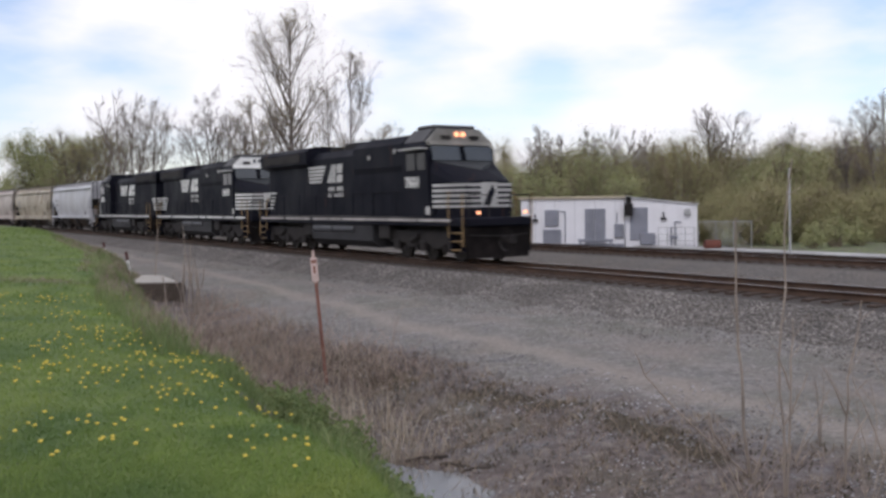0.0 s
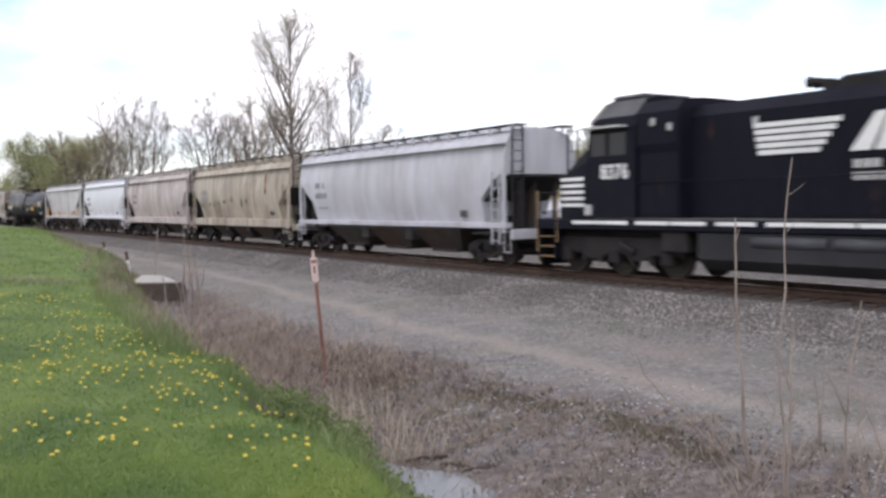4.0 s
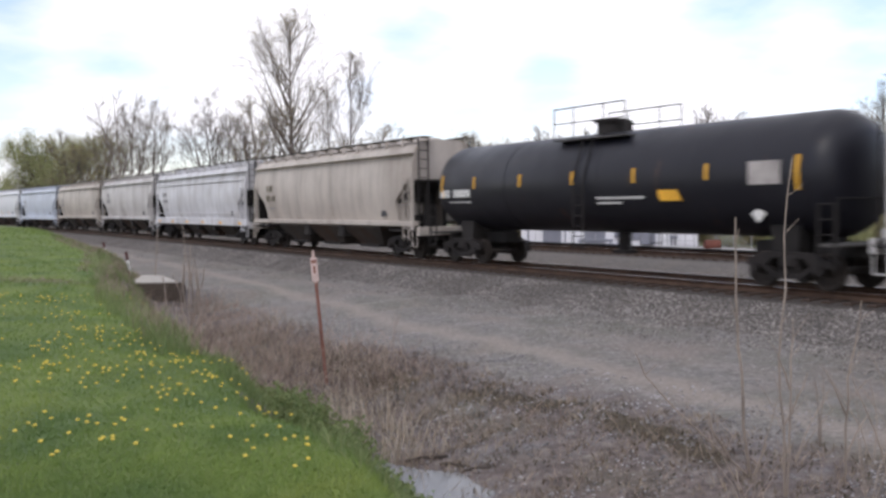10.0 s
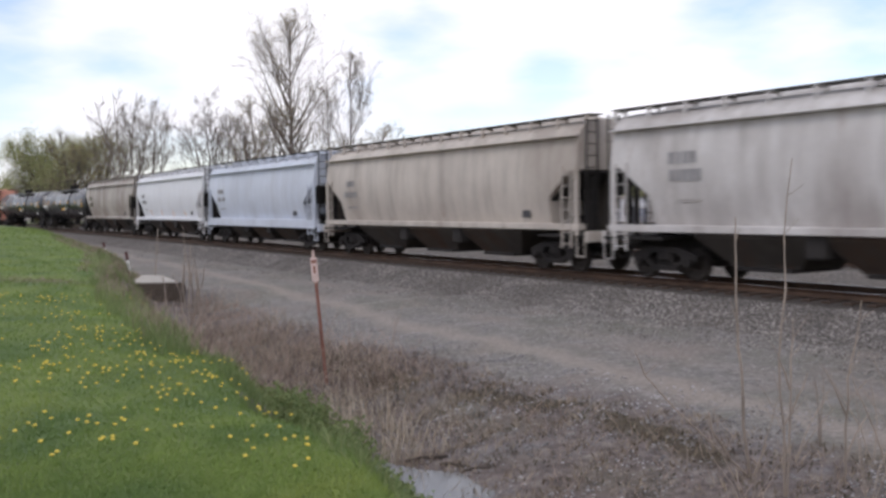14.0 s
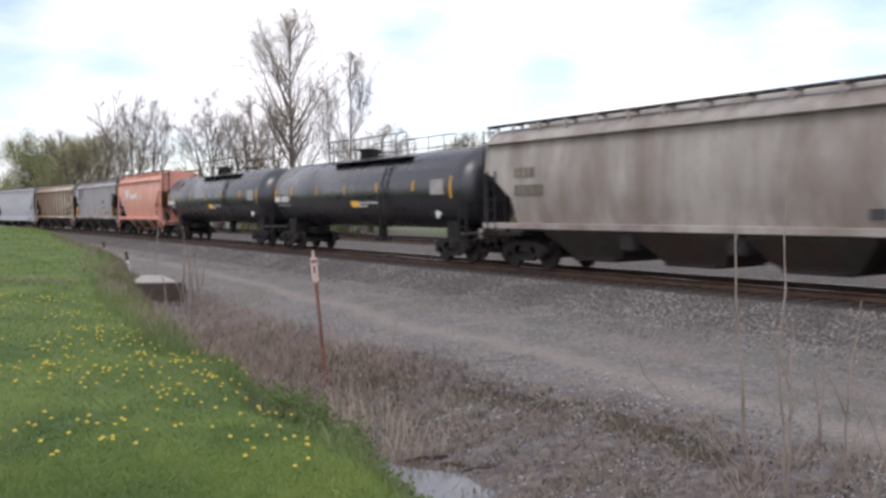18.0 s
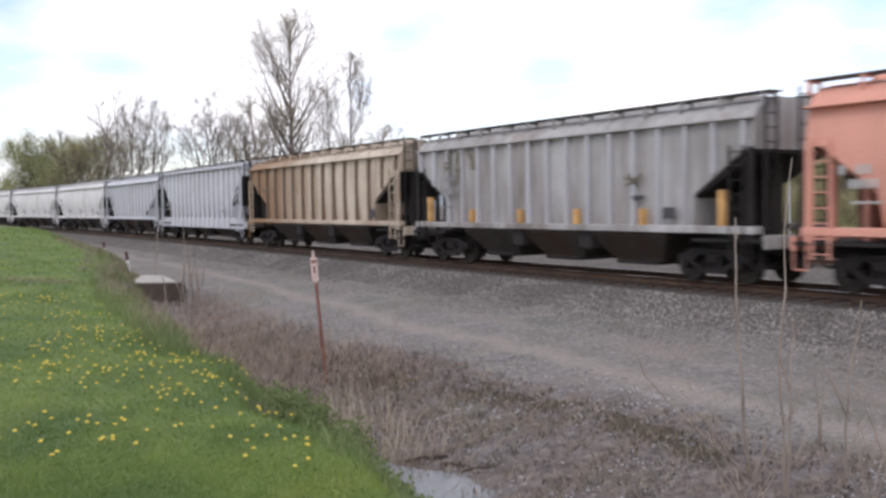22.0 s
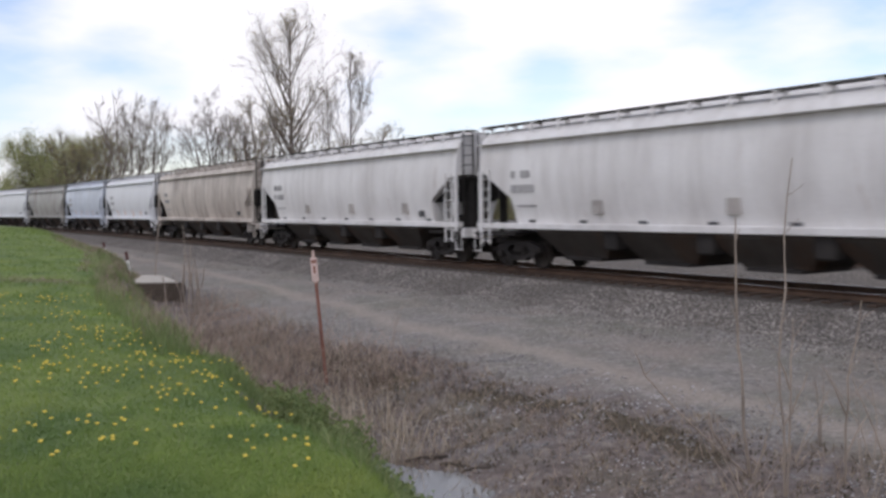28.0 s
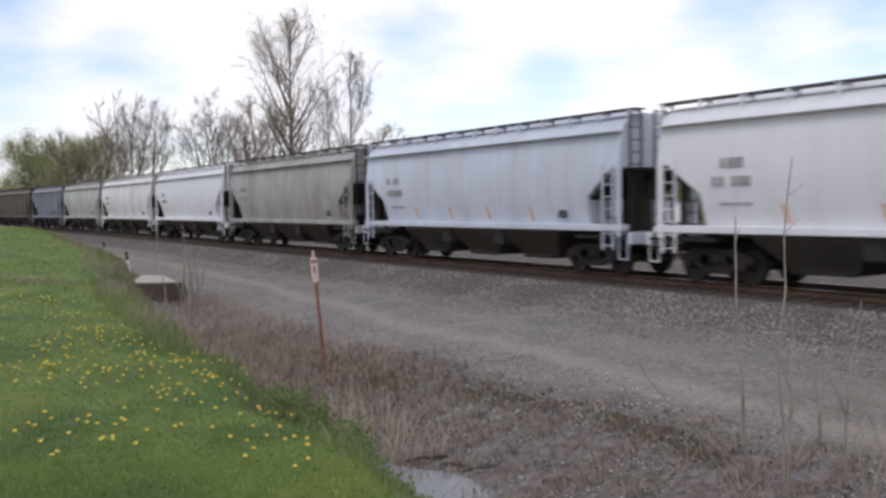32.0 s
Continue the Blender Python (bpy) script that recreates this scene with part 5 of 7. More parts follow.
soot = car_paint("sooty_grey_paint", (0.46, 0.45, 0.44), 0.6, 0.25, 13, grime=(0.14, 0.12, 0.105))
# darker salmon for the bays, webs and end panels
orange_low = car_paint("dark_salmon_paint", (0.36, 0.16, 0.11), 0.7, 0.05, 35, grime=(0.07, 0.05, 0.04))
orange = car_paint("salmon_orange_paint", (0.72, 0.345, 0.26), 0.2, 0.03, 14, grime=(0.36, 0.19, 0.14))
slate = car_paint("blue_grey_paint", (0.22, 0.24, 0.285), 0.4, 0.05, 15)
brown = car_paint("brown_oxide_paint", (0.10, 0.08, 0.07), 0.4, 0.1, 16)

H(203.51, 185.51, "pale grey smooth-sided covered hopper behind the locomotives", pale1, bays=3)
H(185.51, 168.30, "beige covered hopper with heavy rust streak and graffiti", beige1, wide_sill=True, eave=3.98, patches=((4.75, 3.25, 0.3, 1.3, "stain"), (-6.2, 2.35, 0.9, 0.5, "scrawl"), (-4.6, 2.3, 0.35, 0.3, "scrawl"), (-3.9, 2.25, 0.25, 0.25, "scrawl"), (-3.0, 2.35, 0.5, 0.2, "scrawl"), (-1.9, 2.4, 0.5, 0.25, "scrawl"), (-0.6, 2.5, 0.45, 0.3, "scrawl"), (1.0, 2.35, 0.3, 0.5, "scrawl"), (1.8, 2.4, 0.3, 0.45, "scrawl"), (5.6, 1.75, 0.45, 0.12, "letter")))
H(168.30, 150.57, "dusty beige covered hopper with stained sides", beige2, wide_sill=True, tall_posts=True)
H(150.57, 134.28, "clean white covered hopper", white2, ladder_mat=white1, slants=True)
H(134.28, 117.24, "pale grey covered hopper with upright side ribs and yellow marks", car_paint("off_white_ribbed_paint", (0.60, 0.59, 0.58), 0.35, 0.08, 29), ribs=16, cut=(3.7, 2.3), yellow=True, post_size=(0.04, 0.08))
T(117.24, 99.52, "black tank car with yellow marks and white lettering", seed=3, shell="tank_matte")
H(99.52, 81.27, "cream covered hopper with smooth sides", beige3, marks=((-6.2, 3.0, 0.8, 0.3, 4, "scrawl"), (-6.1, 2.5, 1.2, 0.3, 6, "scrawl"), (-6.1, 2.0, 0.9, 0.06, 6, "mark"), (5.9, 1.78, 0.42, 0.3, 1, "letter")))
H(81.27, 61.27, "white covered hopper with sooty streaks and yellow sill marks", white3, wide_sill=True, lines=(3.6, 1.75), yellow=True, bays=4)
H(61.27, 43.40, "dusty off-white covered hopper with smooth sides", car_paint("dusty_off_white_paint", (0.60, 0.575, 0.56), 0.45, 0.05, 23), marks=((-5.6, 3.2, 0.95, 0.3, 4, "mark"), (-5.5, 2.75, 1.1, 0.3, 5, "mark"), (-5.4, 2.1, 0.8, 0.07, 5, "faint"), (5.4, 1.78, 0.42, 0.3, 1, "letter")))
H(43.40, 24.82, "dirty tan covered hopper with smooth sides", beige3)
H(24.82, 7.77, "pale blue-grey covered hopper", bluewhite, wide_sill=True)
H(7.77, -10.15, "clean white covered hopper with bright sill", white2, ladder_mat=white1, slants=True)
H(-10.15, -28.5, "dirty olive-grey covered hopper", tan1, ladder_mat=M["under"], marks=((-6.3, 3.05, 1.1, 0.32, 4, "scrawl"), (-6.1, 2.5, 1.5, 0.34, 6, "scrawl"), (5.6, 1.78, 0.42, 0.3, 1, "letter")))
T(-28.5, -47.8, "long glossy black tank car with full roof rails", seed=5, long_rails=True)
T(-47.8, -67.75, "long glossy black tank car with yellow panel", seed=8, long_rails=True)
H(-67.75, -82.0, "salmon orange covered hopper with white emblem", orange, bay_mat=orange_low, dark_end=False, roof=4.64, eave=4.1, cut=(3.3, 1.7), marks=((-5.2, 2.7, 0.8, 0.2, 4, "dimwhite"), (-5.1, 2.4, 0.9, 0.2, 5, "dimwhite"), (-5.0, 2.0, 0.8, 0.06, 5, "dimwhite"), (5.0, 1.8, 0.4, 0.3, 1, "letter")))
# paler posts: the light on the rib faces is put into their paint
H(-82.0, -98.83, "sooty grey ribbed covered hopper", soot, ribs=17, cut=(3.3, 1.9), ladder_mat=M["under"], yellow=True, post_mat=pale1, patches=((-5.6, 3.55, 0.5, 0.9, "scrawl"), (-4.8, 3.5, 0.35, 0.95, "scrawl"), (-4.0, 3.6, 0.5, 0.8, "scrawl"), (3.8, 2.7, 0.7, 0.3, "scrawl"), (3.9, 2.2, 0.6, 0.15, "letter")))
H(-98.83, -116.80, "rust-streaked tan ribbed covered hopper", rusty, ribs=15, cut=(3.4, 2.2), marks=((6.2, 1.75, 0.4, 0.35, 1, "letter"), (-5.6, 2.9, 0.9, 0.2, 4, "scrawl")), post_mat=rusty_shaded_post, post_size=(0.045, 0.12))
H(-116.80, -134.64, "pale grey covered hopper with flush sides and thin upright seams", grey1, ribs=18, cut=(3.8, 1.8), eave=4.36, sill_z=0.86, post_mat=seam_grey, post_size=(0.025, 0.05), marks=((-6.3, 2.35, 1.1, 0.22, 6, "mark"), (-6.3, 2.05, 0.8, 0.1, 5, "faint"), (5.2, 1.85, 0.4, 0.2, 1, "mark")))
H(-134.64, -152.25, "light grey ribbed covered hopper", grey1, ribs=17, cut=(3.5, 2.2), post_mat=post_grey, post_size=(0.035, 0.07))
H(-152.25, -172.78, "long white four-bay covered hopper", white1, bays=4, squares=True, cut=(3.1, 1.75))
H(-172.78, -193.6, "long white four-bay covered hopper with dark stencils", white1, bays=4, squares=True, cut=(3.1, 1.75))
H(-193.6, -213.80, "long white four-bay covered hopper with dark stencils", white1, bays=4, squares=True, cut=(3.1, 1.75))
H(-213.80, -234.46, "cream covered hopper streaked with soot", beige4, bays=4)
H(-234.46, -251.26, "white covered hopper with shiny roof edge", white2, slants=True)
H(-251.26, -267.74, "white covered hopper with small marks", bluewhite, slants=True)
H(-267.74, -284.81, "grey weathered covered hopper", car_paint("weathered_grey_paint", (0.38, 0.375, 0.36), 0.5, 0.06, 17))
H(-284.81, -301.12, "white smooth-sided covered hopper in the train", white2)
H(-301.12, -318.68, "white covered hopper with rust patch", white1)
H(-318.68, -334.56, "pale green-grey covered hopper", car_paint("pale_green_grey_paint", (0.42, 0.44, 0.40), 0.3, 0.04, 18))
H(-334.56, -349.05, "slate blue-grey ribbed hopper", slate, ribs=11, cut=(3.3, 1.9))
H(-349.05, -366.0, "brown oxide ribbed hopper", brown, ribs=13, cut=(3.3, 1.9))
H(-366.0, -383.0, "brown oxide ribbed hopper", brown, ribs=13, cut=(3.3, 1.9))


def orange_emblem(car):
    y = -1.53
    q = [(-3.68, 2.86), (-3.2, 2.86), (-3.05, 3.05), (-2.8, 3.1), (-2.86, 3.45), (-3.3, 3.5), (-3.72, 3.45)]
    part("emblem", Build().prism(q, y - 0.012, y + 0.03), M["white"], car, "white leaf-like emblem")
    x = -2.35
    for i, (w, h) in enumerate(((0.34, 0.5), (0.3, 0.34), (0.2, 0.44), (0.3, 0.34), (0.26, 0.34), (0.3, 0.5), (0.42, 0.5), (0.3, 0.34), (0.22, 0.34), (0.3, 0.42))):
        z = 2.86 - (0.1 if i == 9 else 0)
        part("lettering", Build().box(x, x + w * 0.78, y - 0.012, y + 0.03, z, z + h * 0.85, 0.02), M["white"] if i < 6 else M["faint_white"], car)
        x += w + 0.06


for ob, front, rear, turned in TRAIN:
    if front == -67.75:
        orange_emblem(ob)


# the train runs along its line
def motions():
    times = [0.5 * i for i in range(65)]
    back = [ob for ob, front, rear, turned in TRAIN if turned]
    for ob, front, rear, turned in TRAIN:
        mid, reach = (front + rear) / 2, (front - rear) / 2 - 2.4
        rows = []
        for t in times:
            s = mid + run(t)
            xa, ya, _ = on_line(s + reach)
            xb, yb, _ = on_line(s - reach)
            turn = math.degrees(math.atan2(ya - yb, xa - xb)) + (180 if turned else 0)
            rows.append((t, pose((xa + xb) / 2, (ya + yb) / 2, 0, 0, 0, turn)))
        walk(ob, rows)
    # the wheels roll: sets alike in size, place and sense share their keys
    done = {}
    for ob, ax, r in WHEELSETS:
        sense = -1 if ob.parent.parent in back else 1
        keys = done.get((ax, r, sense))
        if keys is None:
            n = int((run(32.0) - run(0.0)) / r / radians(75)) + 1
            walk(ob, [(32.0 * i / n, pose(ax, 0, r, 0, sense * math.degrees((run(32.0 * i / n) - run(0.0)) / r) % 360, 0)) for i in range(n + 1)])
            done[ax, r, sense] = ob.animation_data
        else:
            ob.rotation_mode = "QUATERNION"
            own = ob.animation_data_create()
            own.action = keys.action
            own.action_slot = keys.action_slot




# ---------------------------------------------------------------- trees and brush
def ground_z(x, y):
    return float(ground_height(np.array([float(x)]), np.array([float(y)]))[0])


def grow(rnd, height, trunk_r, kids=(24, 7, 5, 3), rise=0.9, reach=0.36, forks=1, low=0.18, lean=0.05, fan=None):
    """Segments of a bare tree whose limbs bend upward, and the ends of its twigs. fan: the way in which each of its stems leans."""
    segs, tips = [], []
    turn = [rnd.uniform(0, 6.28)]

    def shoot(p, d, length, r, level):
        steps = (9, 6, 4, 3, 2)[level]
        up = Vector((0, 0, (0.02, 0.06 * rise, 0.05, 0.04, 0.03)[level]))
        pts, dirs = [p], [d]
        for i in range(steps):
            d = (d + Vector((rnd.gauss(0, 1), rnd.gauss(0, 1), rnd.gauss(0, 0.4))) * (0.025, 0.05, 0.08, 0.1, 0.1)[level] + up).normalized()
            q = p + d * (length / steps)
            segs.append((*p, *q, r * (1 - 0.85 * i / steps) + 0.0042, r * (1 - 0.85 * (i + 1) / steps) + 0.0042))
            p = q
            pts.append(p)
            dirs.append(d)
        if level >= len(kids):
            tips.append(tuple(p))
            return
        n = max(1, int(kids[level] * rnd.uniform(0.8, 1.2)))
        for i in range(n):
            f = low + (0.92 - low) * (i + rnd.random()) / n if level == 0 else 0.2 + 0.78 * (i + rnd.random()) / n
            k = min(int(f * steps), steps - 1)
            base = pts[k].lerp(pts[k + 1], f * steps - k)
            turn[0] += 2.4 + rnd.uniform(-0.5, 0.5)
            d0 = dirs[k]
            u = d0.orthogonal().normalized()
            side = u * math.cos(turn[0]) + d0.cross(u) * math.sin(turn[0])
            wide = rnd.uniform(0.6, 1.0) / (rise if level == 0 else 1.0)
            nd = (d0 + side * wide + Vector((0, 0, 0.1))).normalized()
            if level == 0:
                ln = height * reach * float(np.interp(f, (low, 0.42, 0.6, 1.0), (0.7, 1.0, 0.85, 0.2))) * rnd.uniform(0.75, 1.15)
            else:
                ln = length * (0.62 - 0.3 * f) * rnd.uniform(0.7, 1.2)
            shoot(base, nd, ln, max(r * (0.48 - 0.25 * f), 0.0065), level + 1)
    leans = fan or [rnd.uniform(-lean, lean) * (1 + forks) for k in range(forks)]
    for k, way in enumerate(leans):
        d = Vector((way, rnd.uniform(-lean, lean) * 2, 1)).normalized()
        off = 0.35 * (len(leans) > 1)
        shoot(Vector((rnd.uniform(-off, off), rnd.uniform(-off, off), 0)), d, height * (1 if k == 0 else rnd.uniform(0.8, 0.98)), trunk_r, 0)
    return np.array(segs), np.array(tips)


def flakes(points, size, rnd, spread=0.3, per=2):
    """Small leaf blades round given points."""
    pts = np.repeat(np.asarray(points, float), per, axis=0)
    g = np.random.default_rng(rnd.randrange(10 ** 6))
    n = len(pts)
    c = pts + g.normal(0, spread, (n, 3))
    a = g.normal(0, 1, (n, 3))
    a /= np.linalg.norm(a, axis=1, keepdims=True)
    b = np.cross(a, g.normal(0, 1, (n, 3)))
    b /= np.linalg.norm(b, axis=1, keepdims=True) + 1e-9
    s = size * g.uniform(0.6, 1.4, (n, 1))
    v = np.stack([c - a * s, c - b * s * 0.6, c + a * s, c + b * s * 0.6], axis=1).reshape(-1, 3)
    return v, np.arange(n * 4).reshape(-1, 4)


def tree(label, x, y, height, seed, trunk_r=0.2, bark="bark", leaf=None, leaf_size=0.1, per=1, leaf_spread=0.35, **kw):
    rnd = random.Random(seed)
    top = tagged(new("tree"), label, "tree", "bare trees behind the line")
    top.matrix_local = pose(x, y, ground_z(x, y) - 0.15)
    segs, tips = grow(rnd, height, trunk_r, **kw)
    k = height / segs[:, 5].max()
    segs[:, [2, 5]] *= k
    thick = segs[:, 6] > 0.05
    v, f = tubes(segs[thick], 6)
    mesh_from("trunk", v, f, M[bark], parent=top, smooth=True)
    v, f = tubes(segs[~thick], 3)
    mesh_from("crown", v, f, M[bark], parent=top, label="fine bare twigs")
    if leaf:
        v, f = flakes(tips * np.array([1, 1, k]), leaf_size, rnd, leaf_spread, per)
        mesh_from("leaves", v, f, M[leaf], parent=top, label="sparse young leaves")


tree("tall bare tree with many rising limbs and tan buds", -12.9, 82, 20.8, 11, 0.24, "bark_pale", "bud", 0.055, 2, kids=(30, 8, 5, 2), reach=0.38, low=0.2, rise=0.95, lean=0.015)
tree("slender bare tree beside the tall one", -8.3, 84, 17.0, 23, 0.14, "bark", "bud", 0.045, 1, kids=(15, 8, 5, 2), reach=0.36, low=0.32, rise=1.05, lean=0.02)
tree("slender bare tree beside the tall one", -9.9, 86, 15.2, 29, 0.11, "bark", "bud", 0.045, 1, kids=(13, 8, 5, 2), reach=0.36, low=0.3, rise=1.05, lean=0.02)
tree("low spreading bare tree", -6.9, 83, 10.4, 31, 0.12, "bark_pale", "bud", 0.045, 1, kids=(14, 8, 5, 3), reach=0.42, low=0.3, rise=0.8, fan=(0.2, -0.1))
tree("spreading bare tree with tan buds", -15.6, 83, 12.6, 37, 0.15, "bark_pale", "bud", 0.055, 2, kids=(18, 8, 5, 2), reach=0.4, low=0.22, rise=0.9, fan=(-0.12, 0.16))
tree("bare tree with many stems", -21.3, 90, 14.6, 41, 0.13, "bark", None, kids=(9, 7, 5, 3), reach=0.36, low=0.34, rise=0.95, fan=(-0.02, 0.14, -0.2, 0.24, -0.1))
tree("bare tree with several stems", -18.8, 92, 11.4, 43, 0.11, "bark", None, kids=(9, 7, 5, 3), reach=0.36, low=0.3, rise=0.95, fan=(0.02, 0.2, -0.16))
tree("bare tree with several upright stems", -32.0, 95, 15.3, 47, 0.14, "bark_pale", None, kids=(9, 7, 5, 3), reach=0.32, low=0.32, rise=0.95, fan=(-0.05, 0.1, -0.18, 0.2))
tree("bare tree with upright stems", -30.0, 96, 14.6, 53, 0.12, "bark_pale", None, kids=(9, 7, 5, 3), reach=0.32, low=0.35, rise=1.0, fan=(0.04, 0.14, -0.08))
tree("leafing tree with yellow-green crown", -57.5, 140, 14.4, 59, 0.2, "bark", "leaf", 0.11, 9, 0.6, kids=(16, 7, 5, 2), reach=0.42, low=0.1, rise=0.6, forks=3, lean=0.12)
tree("leafing tree with yellow-green crown", -61.0, 143, 13.7, 61, 0.2, "bark", "leaf", 0.11, 9, 0.6, kids=(16, 7, 5, 2), reach=0.42, low=0.1, rise=0.6, forks=3, lean=0.12)
tree("brown twiggy tree with few leaves", -47.6, 121, 13.3, 67, 0.2, "bark", "brush", 0.08, 2, 0.5, kids=(16, 7, 5, 3), reach=0.36, low=0.1, rise=0.75, forks=3, lean=0.1)
tree("brown twiggy tree with few leaves", -43.6, 119, 13.0, 71, 0.18, "bark", "brush", 0.08, 2, 0.5, kids=(16, 7, 5, 3), reach=0.34, low=0.1, rise=0.8, forks=3, lean=0.1)
tree("taller bare tree above the brush", 23.4, 80, 11.2, 73, 0.15, "bark", None, kids=(14, 7, 5, 2), reach=0.34, low=0.35, rise=0.9, fan=(-0.1, 0.2, 0.06))
tree("taller bare tree above the brush", 36.5, 78, 12.0, 79, 0.16, "bark_pale", None, kids=(14, 7, 5, 3), reach=0.36, low=0.3, rise=0.9, fan=(0.05, -0.16))
for k, (x, y, h) in enumerate(((26.5, 72, 8.8), (16.5, 74, 8.6), (12.0, 76, 9.0), (7.0, 75, 9.2), (30.5, 70, 8.0), (34.0, 68, 8.8), (9.4, 77, 9.0), (14.2, 78, 9.4))):
    tree("slender bare tree in the brush belt", x, y, h, 200 + k, 0.09, "bark_pale" if k % 2 else "bark", "leaf" if k % 3 == 2 else None, 0.04, 2, kids=(14, 7, 4, 2), reach=0.28, low=0.25, rise=1.1, forks=2, lean=0.06)
tree("taller bare tree above the brush", 1.2, 84, 9.6, 83, 0.13, "bark", None, kids=(13, 7, 5, 2), reach=0.34, low=0.3, rise=0.9, forks=2, lean=0.08)


def woods(name, label, spots, seed, leaf, leaf_size, per, h_scale=1.0):
    """A belt of twiggy brush, as one object of stems and one of leaves."""
    rnd = random.Random(seed)
    shapes = []
    for k in range(5):
        segs, tips = grow(random.Random(seed + k), 8.0, 0.085, kids=(10, 6, 4, 2), reach=0.26, low=0.06, rise=1.0, fan=(0.02, 0.16, -0.15, 0.28, -0.26))
        z = 8.0 / segs[:, 5].max()
        segs[:, [2, 5]] *= z
        tips[:, 2] *= z
        shapes.append((segs, tips))
    sv, lv = [], []
    for x, y, h in spots:
        segs, tips = rnd.choice(shapes)
        a = rnd.uniform(0, 6.28)
        r = np.array([[math.cos(a), -math.sin(a), 0], [math.sin(a), math.cos(a), 0], [0, 0, 1]])
        k = h / 8.0 * h_scale
        wide = max(k, 0.75)
        sc = np.array([wide, wide, k])
        at = np.array([x, y, ground_z(x, y) - 0.1])
        s = segs.copy()
        s[:, :3] = (segs[:, :3] * sc) @ r.T + at
        s[:, 3:6] = (segs[:, 3:6] * sc) @ r.T + at
        sv.append(s)
        lv.append((tips * sc) @ r.T + at)
    v, f = tubes(np.concatenate(sv), 3)
    mesh_from(name, v, f, M["brush_stem"], "stuff", label, "brush")
    v, f = flakes(np.concatenate(lv), leaf_size, rnd, 0.55, per)
    mesh_from(name + "_leaves", v, f, M[leaf], "stuff", "small " + label.split(" ", 1)[1] + " leaves", "leaves")


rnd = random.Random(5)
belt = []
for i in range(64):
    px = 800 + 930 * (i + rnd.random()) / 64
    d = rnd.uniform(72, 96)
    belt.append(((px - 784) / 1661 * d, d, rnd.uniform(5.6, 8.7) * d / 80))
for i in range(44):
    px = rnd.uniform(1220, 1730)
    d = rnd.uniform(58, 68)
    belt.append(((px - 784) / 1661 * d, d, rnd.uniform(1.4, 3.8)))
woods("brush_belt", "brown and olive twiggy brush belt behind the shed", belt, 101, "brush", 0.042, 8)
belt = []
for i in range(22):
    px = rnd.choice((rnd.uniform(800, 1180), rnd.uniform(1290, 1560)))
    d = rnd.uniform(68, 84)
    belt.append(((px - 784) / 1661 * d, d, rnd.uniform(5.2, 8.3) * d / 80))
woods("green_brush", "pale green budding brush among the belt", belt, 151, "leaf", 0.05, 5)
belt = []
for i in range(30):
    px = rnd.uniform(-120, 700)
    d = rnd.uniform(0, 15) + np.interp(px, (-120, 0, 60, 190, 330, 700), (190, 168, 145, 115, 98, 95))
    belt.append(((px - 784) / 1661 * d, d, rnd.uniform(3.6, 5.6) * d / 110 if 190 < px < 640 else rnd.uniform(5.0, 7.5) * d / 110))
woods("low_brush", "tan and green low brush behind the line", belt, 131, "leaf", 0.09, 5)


def low_bush(x, y, r, h, seed):
    """A low bush just coming into leaf."""
    g = random.Random(seed)
    ob = tagged(new("low_bush"), "low yellow-green bush beside the far lane", "bush", "low bushes across the line")
    ob.matrix_local = pose(x, y, ground_z(x, y) - 0.05)
    segs, tips = [], []
    for k in range(60):
        a, q = g.uniform(0, 6.28), r * g.random() ** 0.6
        top = Vector((q * math.cos(a), q * math.sin(a), h * (1.1 - 0.7 * (q / r) ** 2) * g.uniform(0.6, 1.2)))
        foot = Vector((top.x * 0.3, top.y * 0.3, 0))
        segs.append((*foot, *top, 0.015, 0.006))
        tips += [tuple(foot.lerp(top, f)) for f in (0.5, 0.65, 0.8, 0.92, 1.0)]
    v, f = tubes(segs, 3)
    mesh_from("stems", v, f, M["brush_stem"], parent=ob)
    v, f = flakes(tips, 0.05, g, 0.12, 5)
    mesh_from("leaves", v, f, M["leaf"], parent=ob)


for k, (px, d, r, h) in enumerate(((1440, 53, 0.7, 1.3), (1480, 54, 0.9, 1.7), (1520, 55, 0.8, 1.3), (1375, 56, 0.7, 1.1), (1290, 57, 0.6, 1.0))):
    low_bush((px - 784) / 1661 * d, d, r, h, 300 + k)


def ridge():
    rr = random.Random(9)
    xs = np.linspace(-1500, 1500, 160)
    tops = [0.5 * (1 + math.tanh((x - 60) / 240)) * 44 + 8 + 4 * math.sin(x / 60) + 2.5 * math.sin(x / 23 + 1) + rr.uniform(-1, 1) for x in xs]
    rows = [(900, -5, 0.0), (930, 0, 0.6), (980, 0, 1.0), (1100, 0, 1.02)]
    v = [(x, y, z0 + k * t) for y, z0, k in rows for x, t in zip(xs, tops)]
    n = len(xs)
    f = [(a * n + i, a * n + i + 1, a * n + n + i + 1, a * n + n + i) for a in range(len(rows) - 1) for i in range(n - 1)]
    mesh_from("backdrop", v, f, M["hill"], "structure", "wooded ridge far beyond the line, haze put into its colour", "backdrop", smooth=True)


ridge()


